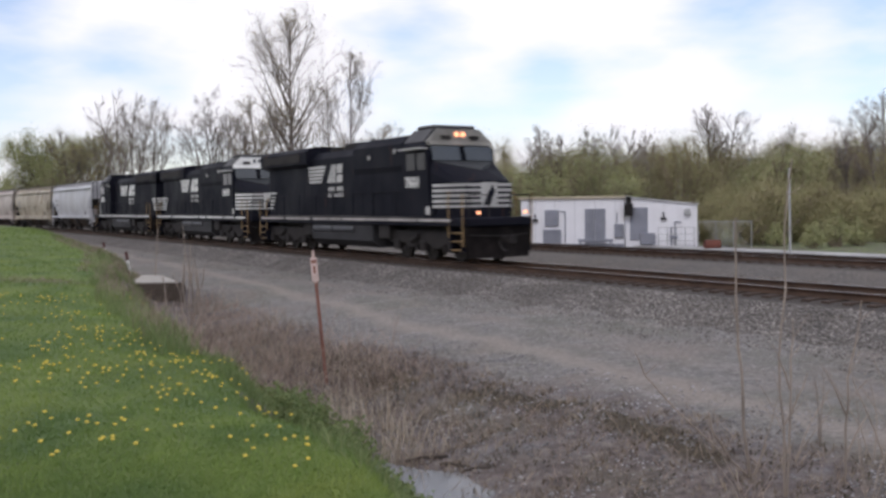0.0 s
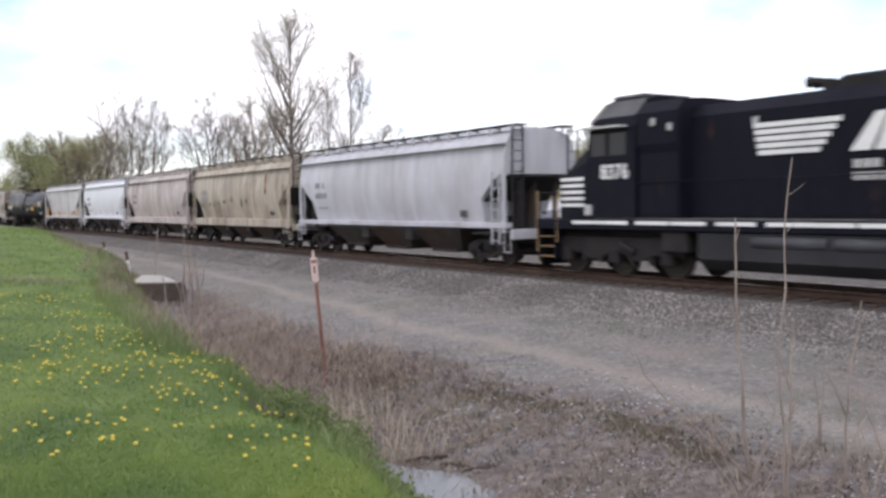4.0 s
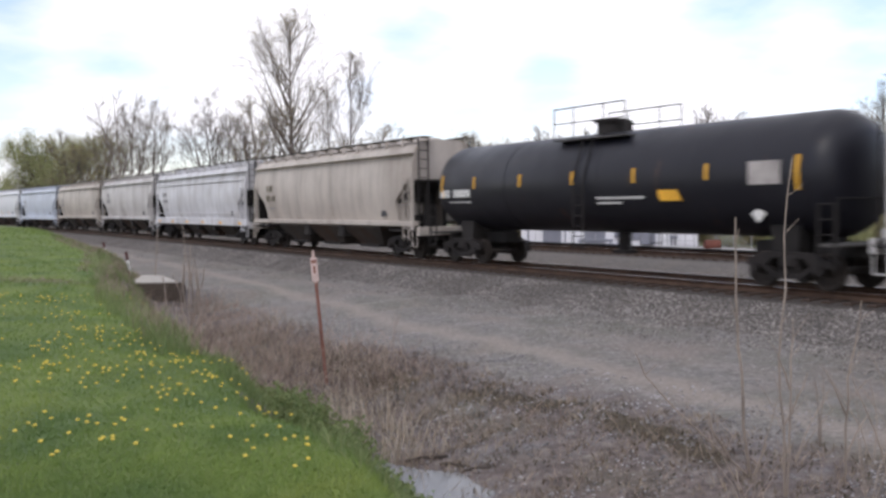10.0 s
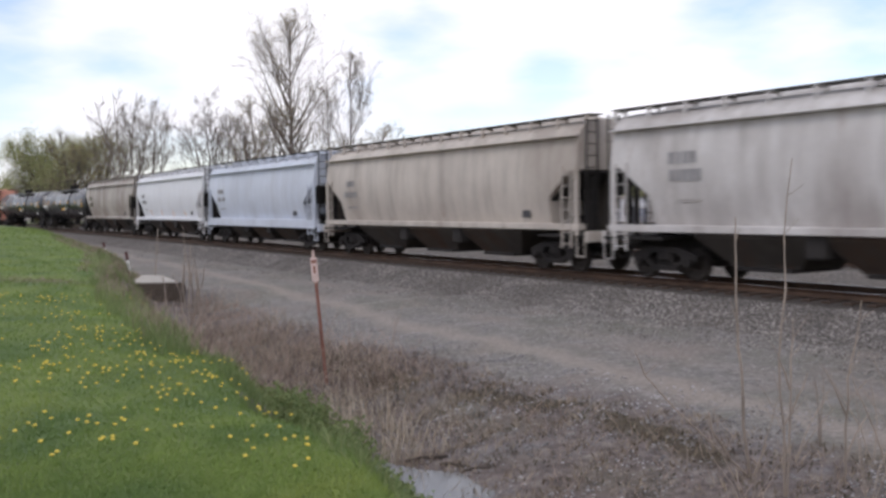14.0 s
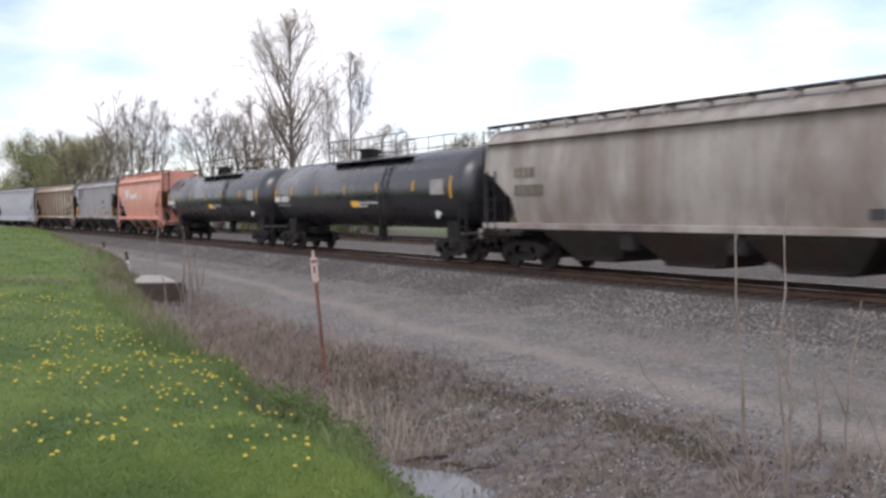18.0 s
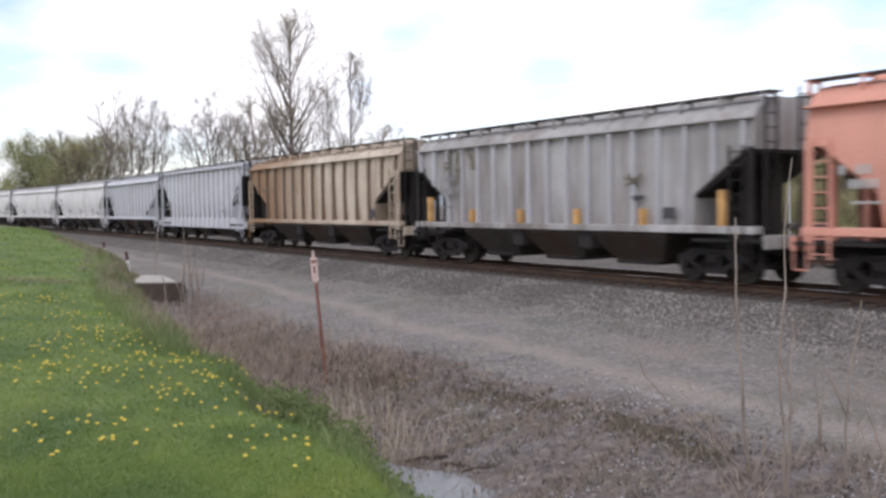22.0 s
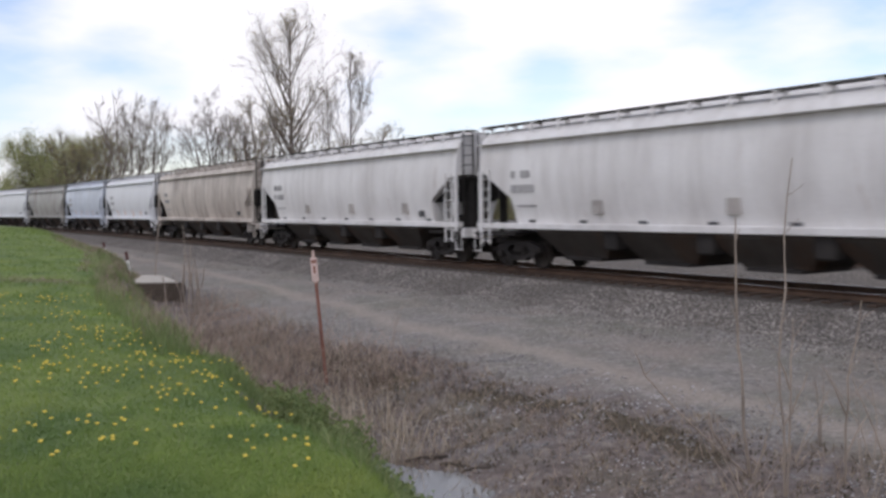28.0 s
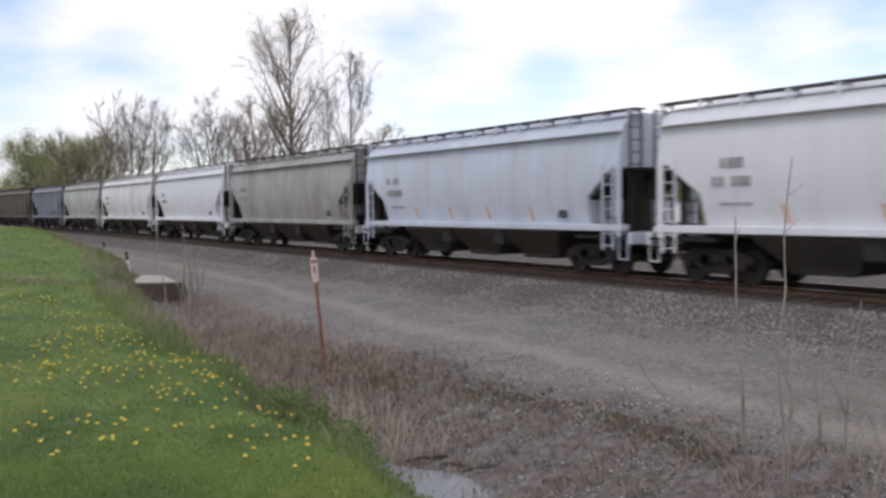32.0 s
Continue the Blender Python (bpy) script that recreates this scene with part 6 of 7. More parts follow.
# ---------------------------------------------------------------- across the line: sheds, fence, pole, lane
def sheds():
    # local x runs along the front wall, which faces the line; y to the back
    ax, ay, bx, by = 4.9, 58.6, 15.2, 56.0
    L = math.hypot(bx - ax, by - ay)
    turn = math.degrees(math.atan2(by - ay, bx - ax))
    base = -0.78
    split = L * 0.60
    m = pose(ax, ay, base, 0, 0, turn)
    one = tagged(new("equipment_shed"), "long white panel shed with tan roof edge", "shed", "sheds beyond the line")
    one.matrix_local = m
    h = 3.22
    part("wall", Build().box(0, split - 0.03, 0, 2.6, 0, h - 0.16, 0.02), M["shed"], one)
    part("roof", Build().box(-0.12, split + 0.02, -0.14, 2.74, h - 0.16, h, 0.02), M["shedtrim"], one)
    part("skirting", Build().box(0.02, split - 0.05, -0.03, 0.0, 0.0, 0.3), M["sheddoor"], one)
    d = part("double_door", Build().box(3.95, 4.55, -0.05, 0.0, 0.35, 2.45, 0.01).box(4.58, 5.2, -0.05, 0.0, 0.35, 2.45, 0.01), M["sheddoor"], one, "grey double door")
    part("door_step", Build().box(3.5, 5.9, -0.5, -0.06, 0.0, 0.32, 0.02), M["sheddoor"], d)
    part("wall_cabinet", Build().box(1.4, 2.5, -0.22, 0.0, 0.35, 1.2, 0.02).box(1.5, 2.35, -0.12, 0.0, 1.4, 2.4, 0.02), M["sheddoor"], one, "grey cabinet on the wall")
    part("wall_lamp", Build().box(0.75, 1.05, -0.25, 0.0, 1.7, 1.85, 0.02).rod((0.9, -0.12, 1.85), (0.9, -0.12, 2.15), 0.05, 8), M["under"], one)
    part("vent_hood", Build().prism([(6.35, 2.0), (6.85, 2.0), (6.85, 2.75), (6.35, 2.75)], -0.45, 0.0).rod((6.6, -0.2, 2.75), (6.6, -0.2, 3.15), 0.14, 10), M["under"], one, "dark vent hood")
    for k in np.arange(0.9, split - 0.3, 1.22):
        part("panel_seam", Build().box(k - 0.01, k + 0.01, -0.008, 0.0, 0.3, h - 0.17), M["galv"], one)
    part("conduit", Build().path([(2.75, -0.06, 0.4), (2.75, -0.06, 2.3), (2.4, -0.06, 2.3)], 0.035).path([(0.45, -0.06, 0.5), (0.45, -0.06, 1.4)], 0.05), M["sheddoor"], one)
    part("tool_bench", Build().box(3.6, 5.7, -0.75, -0.52, 0.45, 0.62, 0.02).box(3.7, 3.8, -0.75, -0.52, 0.0, 0.45).box(5.5, 5.6, -0.75, -0.52, 0.0, 0.45), M["sheddoor"], one, "grey low bench at the door")
    part("meter_box", Build().box(5.75, 6.3, -0.2, 0.0, 0.7, 1.5, 0.02).rod((5.9, -0.1, 1.5), (5.9, -0.1, 2.2), 0.03, 6), M["sheddoor"], one)
    two = tagged(new("equipment_shed"), "white panel shed with grey door and sloping roof", "shed", "sheds beyond the line")
    two.matrix_local = m
    part("wall", Build().prism([(split + 0.03, 0), (L, 0), (L, 2.62), (split + 0.03, 3.1)], 0.0, 2.6), M["shed"], two)
    part("roof", Build().prism([(split - 0.02, 3.11), (L + 0.1, 2.61), (L + 0.1, 2.70), (split - 0.02, 3.2)], -0.12, 2.72), M["galv"], two)
    part("door", Build().box(split + 0.3, split + 1.35, -0.05, 0.0, 0.5, 2.5, 0.01), M["sheddoor"], two, "grey door")
    part("air_conditioner", Build().box(split + 0.9, split + 1.8, -0.4, 0.0, 0.25, 0.95, 0.03), M["sheddoor"], two)
    part("wall_lamp", Build().box(split + 2.1, split + 2.45, -0.22, 0.0, 1.75, 1.88, 0.02).rod((split + 2.28, -0.1, 1.9), (split + 2.28, -0.1, 2.2), 0.05, 8), M["under"], two)
    part("flood_lamp", Build().box(L - 0.75, L - 0.4, -0.3, 0.0, 2.0, 2.4, 0.03), M["galv"], two)
    part("pipe_stack", Build().path([(split + 2.75, -0.1, 0.2), (split + 2.75, -0.1, 1.3)], 0.05).path([(split + 2.95, -0.1, 0.2), (split + 2.95, -0.1, 1.6), (split + 3.3, -0.1, 1.6)], 0.04).box(split + 2.65, split + 3.1, -0.2, 0.0, 0.6, 0.8, 0.02), M["sheddoor"], two)
    for k in (0.5, 0.9, 1.3):
        part("railing", Build().path([(split + 2.0, -0.7, k), (L - 0.2, -0.7, k)], 0.02), M["galv"], two)
    for k in np.linspace(split + 2.0, L - 0.2, 5):
        part("railing_post", Build().rod((k, -0.7, 0), (k, -0.7, 1.3), 0.025, 6), M["galv"], two)


sheds()


def fence():
    x0, y0, x1, y1 = 15.4, 56.5, 18.1, 55.0
    L = math.hypot(x1 - x0, y1 - y0)
    root = tagged(new("wire_fence"), "low grey wire-mesh fence beside the shed", "fence")
    root.matrix_local = pose(x0, y0, ground_z(x0, y0), 0, 0, math.degrees(math.atan2(y1 - y0, x1 - x0)))
    for i in range(4):
        part("post", Build().rod((L * i / 3, 0, 0), (L * i / 3, 0, 1.6), 0.028, 6), M["galv"], root)
    part("top_rail", Build().rod((0, 0, 1.55), (L, 0, 1.55), 0.025, 6), M["galv"], root)
    b = Build()
    for i in range(int(L / 0.11) + 14):
        x = i * 0.11
        for s in (-1, 1):
            xa, xb = (x, x - 1.5) if s < 0 else (x - 1.5, x)
            za, zb = 0.05, 1.55
            if min(xa, xb) < 0 or max(xa, xb) > L:
                continue
            b.rod((xa, 0, za), (xb, 0, zb), 0.008, 3)
    part("wire_mesh", b, M["galv"], root)


fence()
pole = tagged(new("utility_pole"), "thin pale metal pole across the line", "pole")
pole.matrix_local = pose(17.85, 48.2, ground_z(17.85, 48.2))
part("shaft", Build().rod((0, 0, -0.1), (-0.06, 0, 4.35), 0.065, 10, 0.05), M["galv"], pole, smooth=40)
part("cap", Build().rod((-0.06, 0, 4.35), (-0.06, 0, 4.42), 0.07, 10), M["galv"], pole)
part("base_collar", Build().rod((0, 0, -0.05), (0, 0, 0.12), 0.12, 10), M["galv"], pole)
drum = tagged(new("steel_drum"), "rusty red drum lying beside the shed", "drum")
drum.matrix_local = pose(15.1, 52.6, ground_z(15.1, 52.6) + 0.3)
part("shell", Build().rod((-0.42, 0, 0), (0.42, 0, 0), 0.3, 16), M["rustjunk"], drum, smooth=40)
for k in (-0.4, -0.14, 0.14, 0.4):
    part("hoop", Build().rod((k - 0.015, 0, 0), (k + 0.015, 0, 0), 0.315, 16), M["rustjunk"], drum, smooth=40)
sweep("pavement", [(-0.9, -0.64), (-0.85, -0.60), (0.85, -0.60), (0.9, -0.64)], -14, 90, -21.4, M["road"], 1.0, None, "structure", "pale paved lane across the line", "lane")

# ---------------------------------------------------------------- on the viewer's side
head = tagged(new("culvert_headwall"), "low culvert headwall with pale concrete top slab", "culvert")
head.matrix_local = pose(-10.0, 32.3, -0.45, 0, 0, 0)
plan = [(-0.85, 0.0), (0.85, 0.0), (-0.75, 3.4), (-1.5, 3.4)]
part("top_slab", Build().loft([[(x, y, z) for x, y in plan] for z in (-0.05, 0.0)]), M["concrete"], head)
part("face_wall", Build().box(-0.95, 1.02, 0.0, 0.3, -1.7, -0.052, 0.02), M["darkwall"], head, "dark stained face")
part("side_wall", Build().prism([(0.45, -1.7), (0.75, -1.7), (0.75, -0.06), (0.45, -0.06)], 0.302, 0.7), M["darkwall"], head)
for i in range(4):
    part("face_plank", Build().box(-0.97, 1.04, -0.06, -0.003, -1.12 + 0.275 * i, -0.86 + 0.275 * i, 0.012), M["darkwall"], head)


def stake(x, y, h, lean):
    ob = tagged(new("marker_stake"), "short white stake with dark red top on the bank", "stake", "stakes on the bank")
    ob.matrix_local = pose(x, y, ground_z(x, y), 0, lean, 0)
    part("shaft", Build().box(-0.05, 0.05, -0.02, 0.02, -0.15, h * 0.62, 0.008), M["white"], ob)
    part("tip", Build().box(-0.05, 0.05, -0.02, 0.02, h * 0.62 + 0.002, h, 0.008), M["red"], ob, "dark red top")


stake(-15.3, 42.6, 0.7, -10)
stake(-11.7, 35.0, 0.85, -9)
mark = tagged(new("marker_post"), "leaning faded red post with pale plate", "marker post")
mark.matrix_local = pose(-2.2, 17.28, ground_z(-2.2, 17.28), 0, -4.6, -3)
part("shaft", Build().box(-0.029, 0.029, -0.018, 0.018, -0.2, 1.95, 0.01), M["post"], mark)
plate = part("plate", Build().box(-0.065, 0.065, -0.032, -0.022, 1.93, 2.38, 0.004).box(-0.02, 0.02, -0.022, 0.0, 1.9, 2.5), M["postwhite"], mark, "pale plate with red symbol")
part("symbol", Build().box(-0.05, 0.05, -0.037, -0.033, 2.27, 2.33).box(-0.02, 0.02, -0.037, -0.033, 2.08, 2.22), M["post"], plate)
part("cap", Build().prism([(-0.03, 2.38), (0.03, 2.38), (0.0, 2.52)], -0.02, 0.02), M["post"], mark)

puddle = []
n = 40
for i in range(n):
    a = 2 * math.pi * i / n
    s, e = 22.6 + 2.7 * math.cos(a) * (1 + 0.2 * math.sin(3 * a)), 13.7 + 0.6 * math.sin(a) * (1 + 0.3 * math.cos(5 * a))
    x, y, _ = on_line(s, e)
    puddle.append((float(x), float(y), -1.305))
me = bpy.data.meshes.new("water")
me.from_pydata(puddle, [], [tuple(range(n))])
me.materials.append(M["water"])
tagged(new("water", me), "shallow puddle in the ditch bottom", "puddle", kind="structure")


for sx, sy, sl, turn in ((-0.25, 12.35, 0.6, 20), (0.1, 12.0, 0.4, -25), (0.45, 11.8, 0.5, 8)):
    stick = tagged(new("fallen_stick"), "dark wet stick lying in the puddle", "stick", "sticks in the puddle")
    stick.matrix_local = pose(sx, sy, -1.285, 0, 0, turn)
    limb = part("limb", Build().path([(-sl / 2, 0, 0), (-sl * 0.1, 0.03, 0.02), (sl * 0.2, -0.01, 0.015), (sl / 2, 0.04, 0.0)], 0.022), M["darkwall"], stick)
    part("snag", Build().rod((sl * 0.1, 0, 0.015), (sl * 0.25, 0.1, 0.09), 0.012, 5, 0.006), M["darkwall"], limb)


def sapling(label, x, y, stems, r=0.015):
    """A bare stem with branches: each is a way of (across, up), in metres from its foot."""
    ob = tagged(new("bare_sapling"), label, "sapling", "bare saplings by the ditch")
    ob.matrix_local = pose(x, y, ground_z(x, y) - 0.05)
    g = random.Random(int(x * 100))
    for i, way in enumerate(stems):
        deep = g.uniform(-0.3, 0.3)
        pts = [(way[0][0], deep * way[0][1], way[0][1])]
        for a, b in zip(way, way[1:]):
            for f in (0.5, 1.0):
                pts.append((a[0] + (b[0] - a[0]) * f + g.uniform(-0.012, 0.012), deep * (a[1] + (b[1] - a[1]) * f), a[1] + (b[1] - a[1]) * f))
        k = len(pts) - 1
        cane = part("stem" if i == 0 else "branch", Build().loft([[(a + r * (1 - 0.6 * j / k) * math.cos(1.05 * q), b + r * (1 - 0.6 * j / k) * math.sin(1.05 * q), c) for q in range(6)] for j, (a, b, c) in enumerate(pts)]), M["stalk"], ob, smooth=60)
        for j in range(2, k):
            if g.random() < 0.6:
                q = Vector(pts[j])
                t = q + Vector((g.uniform(-0.2, 0.2), g.uniform(-0.1, 0.1), g.uniform(0.08, 0.3)))
                part("twig", Build().rod(q, t, r * 0.35, 5, r * 0.15), M["stalk"], cane)


sapling("bare sapling with long arching branches", 3.32, 10.09, [[(0, 0), (-0.12, 0.63), (-0.16, 1.23), (-0.24, 1.77), (-0.28, 2.37), (-0.30, 2.88)], [(0, 0.02), (-0.30, 0.30), (-0.84, 0.81), (-1.14, 1.17), (-1.24, 1.42)],
                                                              [(-0.25, 0.26), (-0.47, 0.6), (-0.52, 0.82)], [(0, 0), (0.10, 0.25), (0.16, 0.42)]], 0.02)
sapling("tall bare sapling with forked stem", 3.46, 9.47, [[(0, 0), (-0.01, 0.74), (-0.05, 1.48), (0.02, 2.16), (0.03, 2.73), (0.10, 3.5)], [(0.02, 0), (0.03, 0.9), (0.0, 1.5), (0.01, 1.9)],
                                                       [(0.03, 0.75), (0.18, 1.0), (0.31, 1.28)], [(-0.04, 1.2), (-0.1, 1.36), (-0.2, 1.55)]], 0.015)
sapling("bare sapling with a few crooked branches", 4.12, 9.59, [[(0, 0), (-0.02, 0.69), (-0.03, 1.2), (0.03, 1.6), (0.06, 2.0)], [(-0.02, 0.8), (-0.09, 0.95), (-0.26, 1.3)], [(0, 0.3), (0.15, 0.6), (0.3, 0.8)]])
sapling("thin bare weed stem", 4.75, 10.3, [[(0, 0), (-0.1, 0.4), (-0.3, 0.8), (-0.5, 1.0)], [(0, 0), (0.08, 0.5), (0.05, 0.9)]], 0.01)
sapling("thin bare weed stem", 2.75, 10.6, [[(0, 0), (-0.2, 0.3), (-0.45, 0.55), (-0.7, 0.95)], [(0, 0), (0.03, 0.35)]], 0.009)
sapling("bare sapling with pale crossing branches", 4.45, 9.2, [[(0, 0), (-0.12, 0.5), (-0.3, 0.95), (-0.42, 1.25)], [(0, 0), (0.1, 0.45), (0.28, 0.8)], [(-0.1, 0.45), (0.06, 0.8), (0.12, 1.0)]], 0.012)
sg = random.Random(88)
for sx, sy in ((4.0, 8.8), (4.75, 9.0), (3.9, 10.4), (5.2, 10.6), (4.4, 10.9), (3.0, 9.2)):
    ways = []
    for k in range(4):
        lean, tall = sg.uniform(-0.6, 0.6), sg.uniform(0.7, 1.35)
        ways.append([(0, 0), (lean * 0.3, tall * 0.4), (lean * 0.75, tall * 0.8), (lean, tall)])
    sapling("pale bare shrub with thin crossing shoots", sx, sy, ways, 0.0075)
sapling("tall dry weed stalk by the headwall", -8.6, 32.1, [[(0, 0), (0.03, 0.9), (-0.05, 1.9)], [(0.1, 0), (0.2, 0.8), (0.15, 1.3)]], 0.03)
sapling("tall dry weed stalk by the headwall", -9.2, 31.0, [[(0, 0), (-0.05, 0.7), (-0.12, 1.2)]], 0.028)
for k, (sx, sy, tall) in enumerate(((-8.75, 31.6, 1.9), (-8.5, 31.2, 2.2), (-8.3, 31.9, 1.7), (-8.15, 30.8, 1.5), (-8.6, 30.6, 1.4))):
    sapling("pale dead weed stalk beside the headwall", sx, sy, [[(0, 0), (0.03 * (k - 2), tall * 0.5), (-0.05 * (k - 1), tall)], [(0.02, tall * 0.4), (0.1, tall * 0.65), (0.12, tall * 0.8)]], 0.03)
sapling("thin reddish stake-like stalk", -11.0, 35.6, [[(0, 0), (0.02, 1.2), (0.0, 2.15)]], 0.03)
sapling("thin dry stalk on the lane's edge", -9.0, 33.5, [[(0, 0), (-0.3, 1.2), (-0.45, 2.3)]], 0.02)
sapling("dry stalk with a seed head", -2.05, 15.4, [[(0, 0), (0.05, 0.6), (0.03, 1.1)], [(0.25, 0), (0.3, 0.7), (0.32, 1.05)], [(0.5, 0), (0.55, 0.9)]], 0.012)


def blades(name, label, category, xy, height, width, material, lean=0.35, seed=1, bend=True):
    """Many grass blades or stalks, two faces each, as one object."""
    g = np.random.default_rng(seed)
    xy = np.asarray(xy)
    n = len(xy)
    z = ground_height(xy[:, 0], xy[:, 1])
    h = height if np.ndim(height) else np.full(n, height)
    h = h * g.uniform(0.5, 1.25, n)
    a = g.uniform(0, 2 * np.pi, n)
    w = width if np.ndim(width) else np.full(n, width)
    dx, dy = np.cos(a) * w, np.sin(a) * w
    lx, ly = g.normal(0, lean, n) * h, g.normal(0, lean, n) * h
    base = np.stack([xy[:, 0], xy[:, 1], z - 0.02], 1)
    p0 = base + np.stack([dx, dy, 0 * dx], 1)
    p1 = base - np.stack([dx, dy, 0 * dx], 1)
    mid = base + np.stack([lx * 0.35, ly * 0.35, h * 0.6], 1)
    p2, p3 = mid + np.stack([dx, dy, 0 * dx], 1) * 0.7, mid - np.stack([dx, dy, 0 * dx], 1) * 0.7
    p4 = base + np.stack([lx, ly, h], 1)
    v = np.stack([p0, p1, p3, p2, p4], 1).reshape(-1, 3)
    k = np.arange(n)[:, None] * 5
    f = np.concatenate([k + np.array([[0, 1, 2]]), k + np.array([[0, 2, 3]]), k + np.array([[3, 2, 4]])])
    return mesh_from(name, v, f, M[material], "stuff", label, category)


def scatter(n, s0, s1, e0, e1, seed, clump=False, thicken=1.0):
    g = np.random.default_rng(seed)
    s, e = s0 + (s1 - s0) * g.uniform(0, 1, n) ** thicken, g.uniform(0, 1, n)
    lo = e0(s) if callable(e0) else e0
    hi = e1(s) if callable(e1) else e1
    x, y, _ = on_line(s, 0)
    e = lo + (hi - lo) * e
    x, y, h = on_line(s)
    if clump:
        px, py = x + e * np.sin(h), y - e * np.cos(h)
        k = wave(px, py, 0.22, seed) + 0.6 * wave(px, py, 0.55, seed + 2) + g.normal(0, 0.25, n) > 0.1
        x, y, h, s, e = x[k], y[k], h[k], s[k], e[k]
    return np.stack([x + e * np.sin(h), y - e * np.cos(h)], 1), s, e


edge_of = lambda s: np.interp(s, EDGE_S, EDGE_E)
# mown lawn, thick near the viewer
g = np.random.default_rng(2)
r = 3.6 * (85 / 3.6) ** (g.uniform(0, 1, 330000) ** 1.25)
a = np.radians(g.uniform(-31, 6, r.size))
xy = np.stack([r * np.sin(a), r * np.cos(a)], 1)
s, e = line_coords(xy[:, 0], xy[:, 1])
keep = e > edge_of(s) - 0.15
xy, r = xy[keep], r[keep]
# and thinner all round the standpoint
wide = np.stack([g.uniform(-18, 9, 110000), g.uniform(-9, 14, 110000)], 1)
s, e = line_coords(wide[:, 0], wide[:, 1])
wide = wide[e > edge_of(s) - 0.15]
xy, r = np.concatenate([xy, wide]), np.concatenate([r, np.maximum(np.hypot(wide[:, 0], wide[:, 1]), 4.0)])
blades("lawn_grass", "mown green lawn grass", "grass", xy, np.maximum(0.085 - 0.005 * r, 0.04 + 0.0005 * r), 0.0018 + 0.0004 * r, "grass", 0.7, 3)
xy, s, e = scatter(3800, 16, 27, lambda s: edge_of(s) - 0.8, lambda s: edge_of(s) + 0.2, 4, True)
blades("tall_grass", "tall bright green grass along the lawn's edge", "grass", xy, 0.2, 0.005, "tallgrass", 0.6, 5)


def green_clumps():
    """Bushy green weeds at the lawn's edge, each a mound of small leaves on stems."""
    g = random.Random(61)
    for s, e, r, h in ((17.4, 13.9, 0.35, 0.5), (18.2, 14.1, 0.42, 0.6), (18.9, 14.2, 0.42, 0.6), (19.6, 14.3, 0.42, 0.55), (20.2, 14.4, 0.4, 0.55), (20.8, 14.6, 0.4, 0.5), (18.7, 14.8, 0.4, 0.4), (19.5, 15.0, 0.4, 0.4), (20.3, 15.1, 0.4, 0.4), (21.4, 14.9, 0.35, 0.45), (22.0, 14.9, 0.38, 0.45), (22.6, 15.1, 0.38, 0.4), (23.2, 15.2, 0.35, 0.35), (16.6, 13.9, 0.28, 0.4), (15.6, 14.2, 0.3, 0.3)):
        x, y, _ = on_line(s, e)
        ob = tagged(new("green_weed"), "bushy green weed clump at the lawn's edge", "weed", "green weeds at the lawn's edge")
        ob.matrix_local = pose(x, y, ground_z(x, y) - 0.05)
        segs, tips = [], []
        for k in range(34):
            a, q = g.uniform(0, 6.28), r * g.random() ** 0.6
            top = Vector((q * math.cos(a), q * math.sin(a), 1.15 * h * (1.1 - 0.8 * (q / r) ** 2) * g.uniform(0.7, 1.2)))
            foot = Vector((top.x * 0.4, top.y * 0.4, 0))
            segs.append((*foot, *top, 0.006, 0.003))
            tips += [tuple(foot.lerp(top, f)) for f in (0.45, 0.6, 0.75, 0.88, 1.0)]
        v, f = tubes(segs, 3)
        mesh_from("stems", v, f, M["tallgrass"], parent=ob)
        v, f = flakes(tips, 0.03, g, 0.055, 7)
        mesh_from("leaves", v, f, M["tallgrass"], parent=ob)


green_clumps()


def tufts(name, label, category, n, s0, s1, e0, e1, height, material, seed, per=26, width=0.006):
    """Clumps of grass that lean outward from their middles."""
    xy, s, e = scatter(n, s0, s1, e0, e1, seed)
    gg = np.random.default_rng(seed)
    size = gg.uniform(0.5, 1.3, n)
    pts = np.repeat(xy, per, 0) + gg.normal(0, 0.09, (n * per, 2)) * np.repeat(size, per)[:, None]
    far = np.hypot(pts[:, 0], pts[:, 1])
    blades(name, label, category, pts, np.repeat(height * size, per), width * np.maximum(1.0, far / 18), material, 0.4, seed + 1)


tufts("edge_tufts", "uneven green tufts along the lawn's edge", "grass", 380, -34, 19, lambda s: edge_of(s) - 0.9, lambda s: edge_of(s) + 0.6, 0.26, "tallgrass", 401)
tufts("near_edge_tufts", "thick green tufts along the lawn's near edge", "grass", 150, 15, 28, lambda s: edge_of(s) - 0.75, lambda s: edge_of(s) + 0.1, 0.17, "tallgrass", 421)
tufts("lawn_tufts", "longer tufts of grass in the lawn", "grass", 420, -6, 30, lambda s: edge_of(s) + 0.2, lambda s: edge_of(s) + 6.0, 0.12, "grass", 405, 18, 0.004)
tufts("edge_straw", "dead straw tufts among the edge's grass", "weeds", 460, -34, 18, lambda s: edge_of(s) - 1.0, lambda s: edge_of(s) + 0.45, 0.3, "straw", 409, 14)
gp = np.random.default_rng(411)
blades("worn_grass", "worn straw-coloured patch in the lawn", "grass", np.stack([gp.normal(-10.0, 0.9, 1500), gp.normal(22.9, 0.6, 1500)], 1), 0.06, 0.009, "straw", 0.8, 412)
xy, s, e = scatter(11000, -10, 18, lambda s: edge_of(s) - 0.9, lambda s: edge_of(s) + 0.5, 6, True)
blades("bank_grass", "rough green grass on the bank", "grass", xy, 0.19, 0.007, "tallgrass", 0.5, 7)
